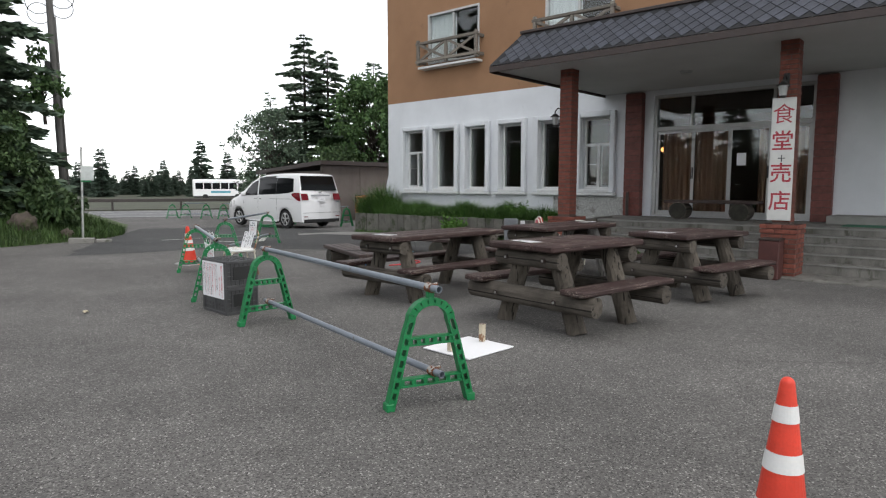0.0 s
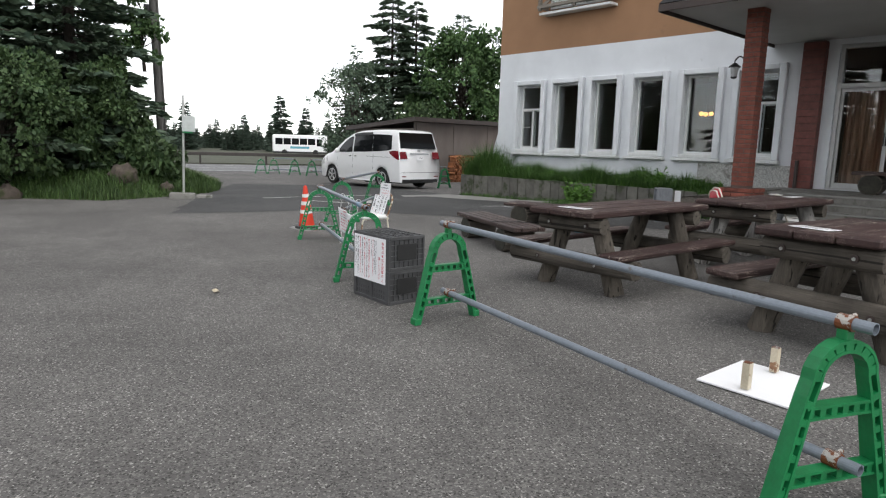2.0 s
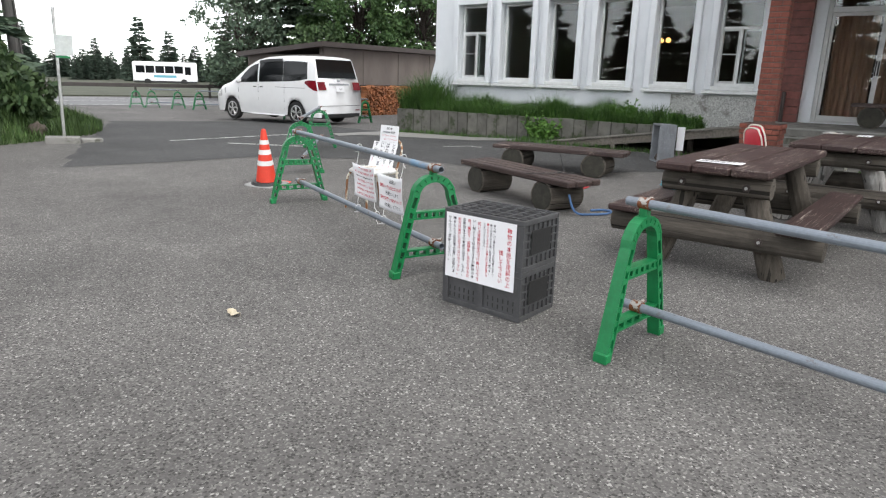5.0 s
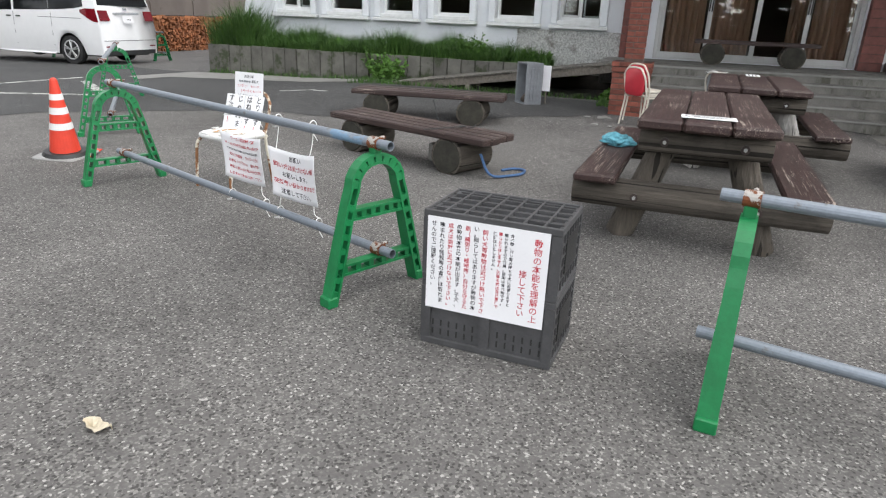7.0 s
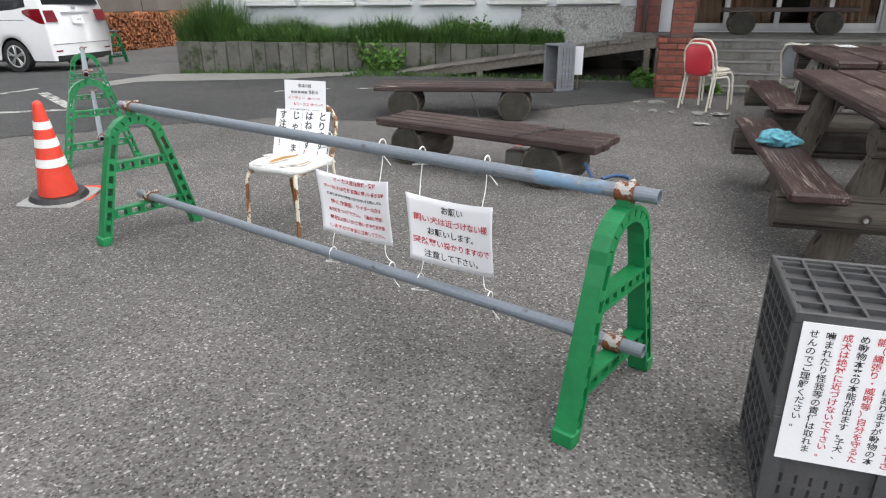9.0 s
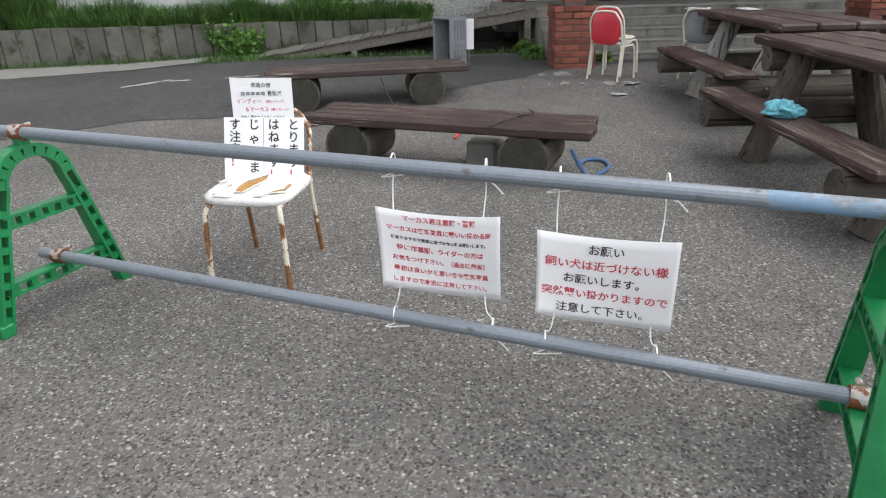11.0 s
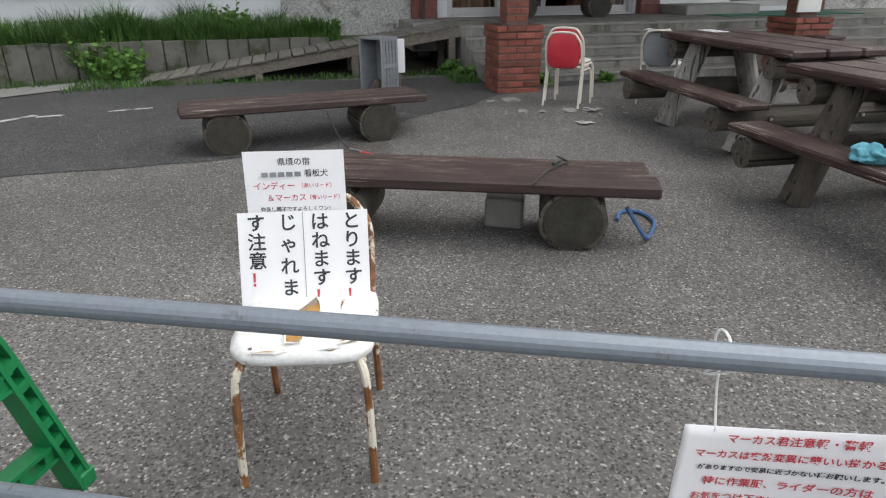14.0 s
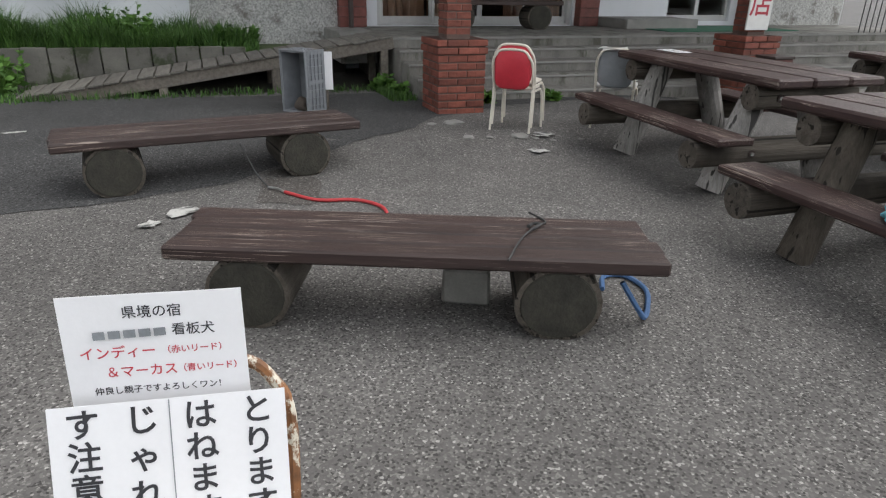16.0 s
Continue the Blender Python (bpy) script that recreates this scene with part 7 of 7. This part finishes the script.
# utility pole and its cables, and the post with a small sign
up = thing("utility_pole", pose(-2.25, 22.6, -0.15, 0, -1.2, 0), "tall weathered utility pole with cable coils", "utility pole")
part("pole", rod(bmesh.new(), (0, 0, -0.3), (0, 0, 9.5), 0.125, 0.085, 16), POLEMAT, up)
for z, r in ((7.0, 0.32), (6.7, 0.3)):
    for s in (-1, 1):
        part("cable_coil", tube(bmesh.new(), [(s * (0.12 + r * 0.6) + r * math.cos(a), 0.1, z + 0.1 * s + r * math.sin(a)) for a in (2 * math.pi * k / 24 for k in range(24))], 0.012, 5, True), CABLE, up)
part("conduit", tube(bmesh.new(), bow([(0.14, -0.05, 0), (0.13, -0.05, 3), (0.115, -0.05, 6.5)], 4), 0.03, 6), POLEMAT, up)
part("junction_box", boxed((-0.24, -0.1, 4.6), (-0.1, 0.06, 5.2), 0.01), CABLE, up)
sn = thing("sign_post", pose(-1.46, 17.85, -0.05, 0, 1.5, 0), "thin steel post with a small pale panel in a concrete block", "sign post")
part("post", rod(bmesh.new(), (0, 0, 0), (0, 0, 2.35), 0.028, 0.028, 10), STEEL, sn)
part("panel", boxed((-0.02, -0.045, 1.55), (0.26, -0.03, 1.9), 0.004), PALEGREEN, sn, "pale small sign panel")
part("panel_strip", boxed((-0.02, -0.05, 1.51), (0.2, -0.035, 1.545), 0.002), GREENPLASTIC, sn, "green strip under the panel")
part("footing", boxed((-0.3, -0.2, 0.0), (0.25, 0.2, 0.14), 0.012), CONCRETE, sn, "concrete footing")
part("footing", boxed((0.27, -0.02, 0.0), (0.62, 0.28, 0.1), 0.012), CONCRETE, sn, "concrete footing")


# lamps glowing inside the dining room
def room_lamp(u, y, z):
    t = thing("pendant_lamp", B @ pose(u, y, z), "small pendant lamp with warm bulbs in the dining room", "lamp")
    part("cord", rod(bmesh.new(), (0, 0, 0), (0, 0, 3.5 - z), 0.008, 0.008, 5), CABLE, t)
    for k in range(3):
        a = k * 2.09
        bm = bmesh.new()
        bmesh.ops.create_uvsphere(bm, u_segments=10, v_segments=6, radius=0.06, matrix=Matrix.Translation((0.14 * math.cos(a), 0.14 * math.sin(a), 0)))
        part("bulb", bm, BULB, t, "glowing warm bulb", smooth=True)


room_lamp(5.0, 2.6, 2.35)
room_lamp(7.9, 2.4, 2.35)
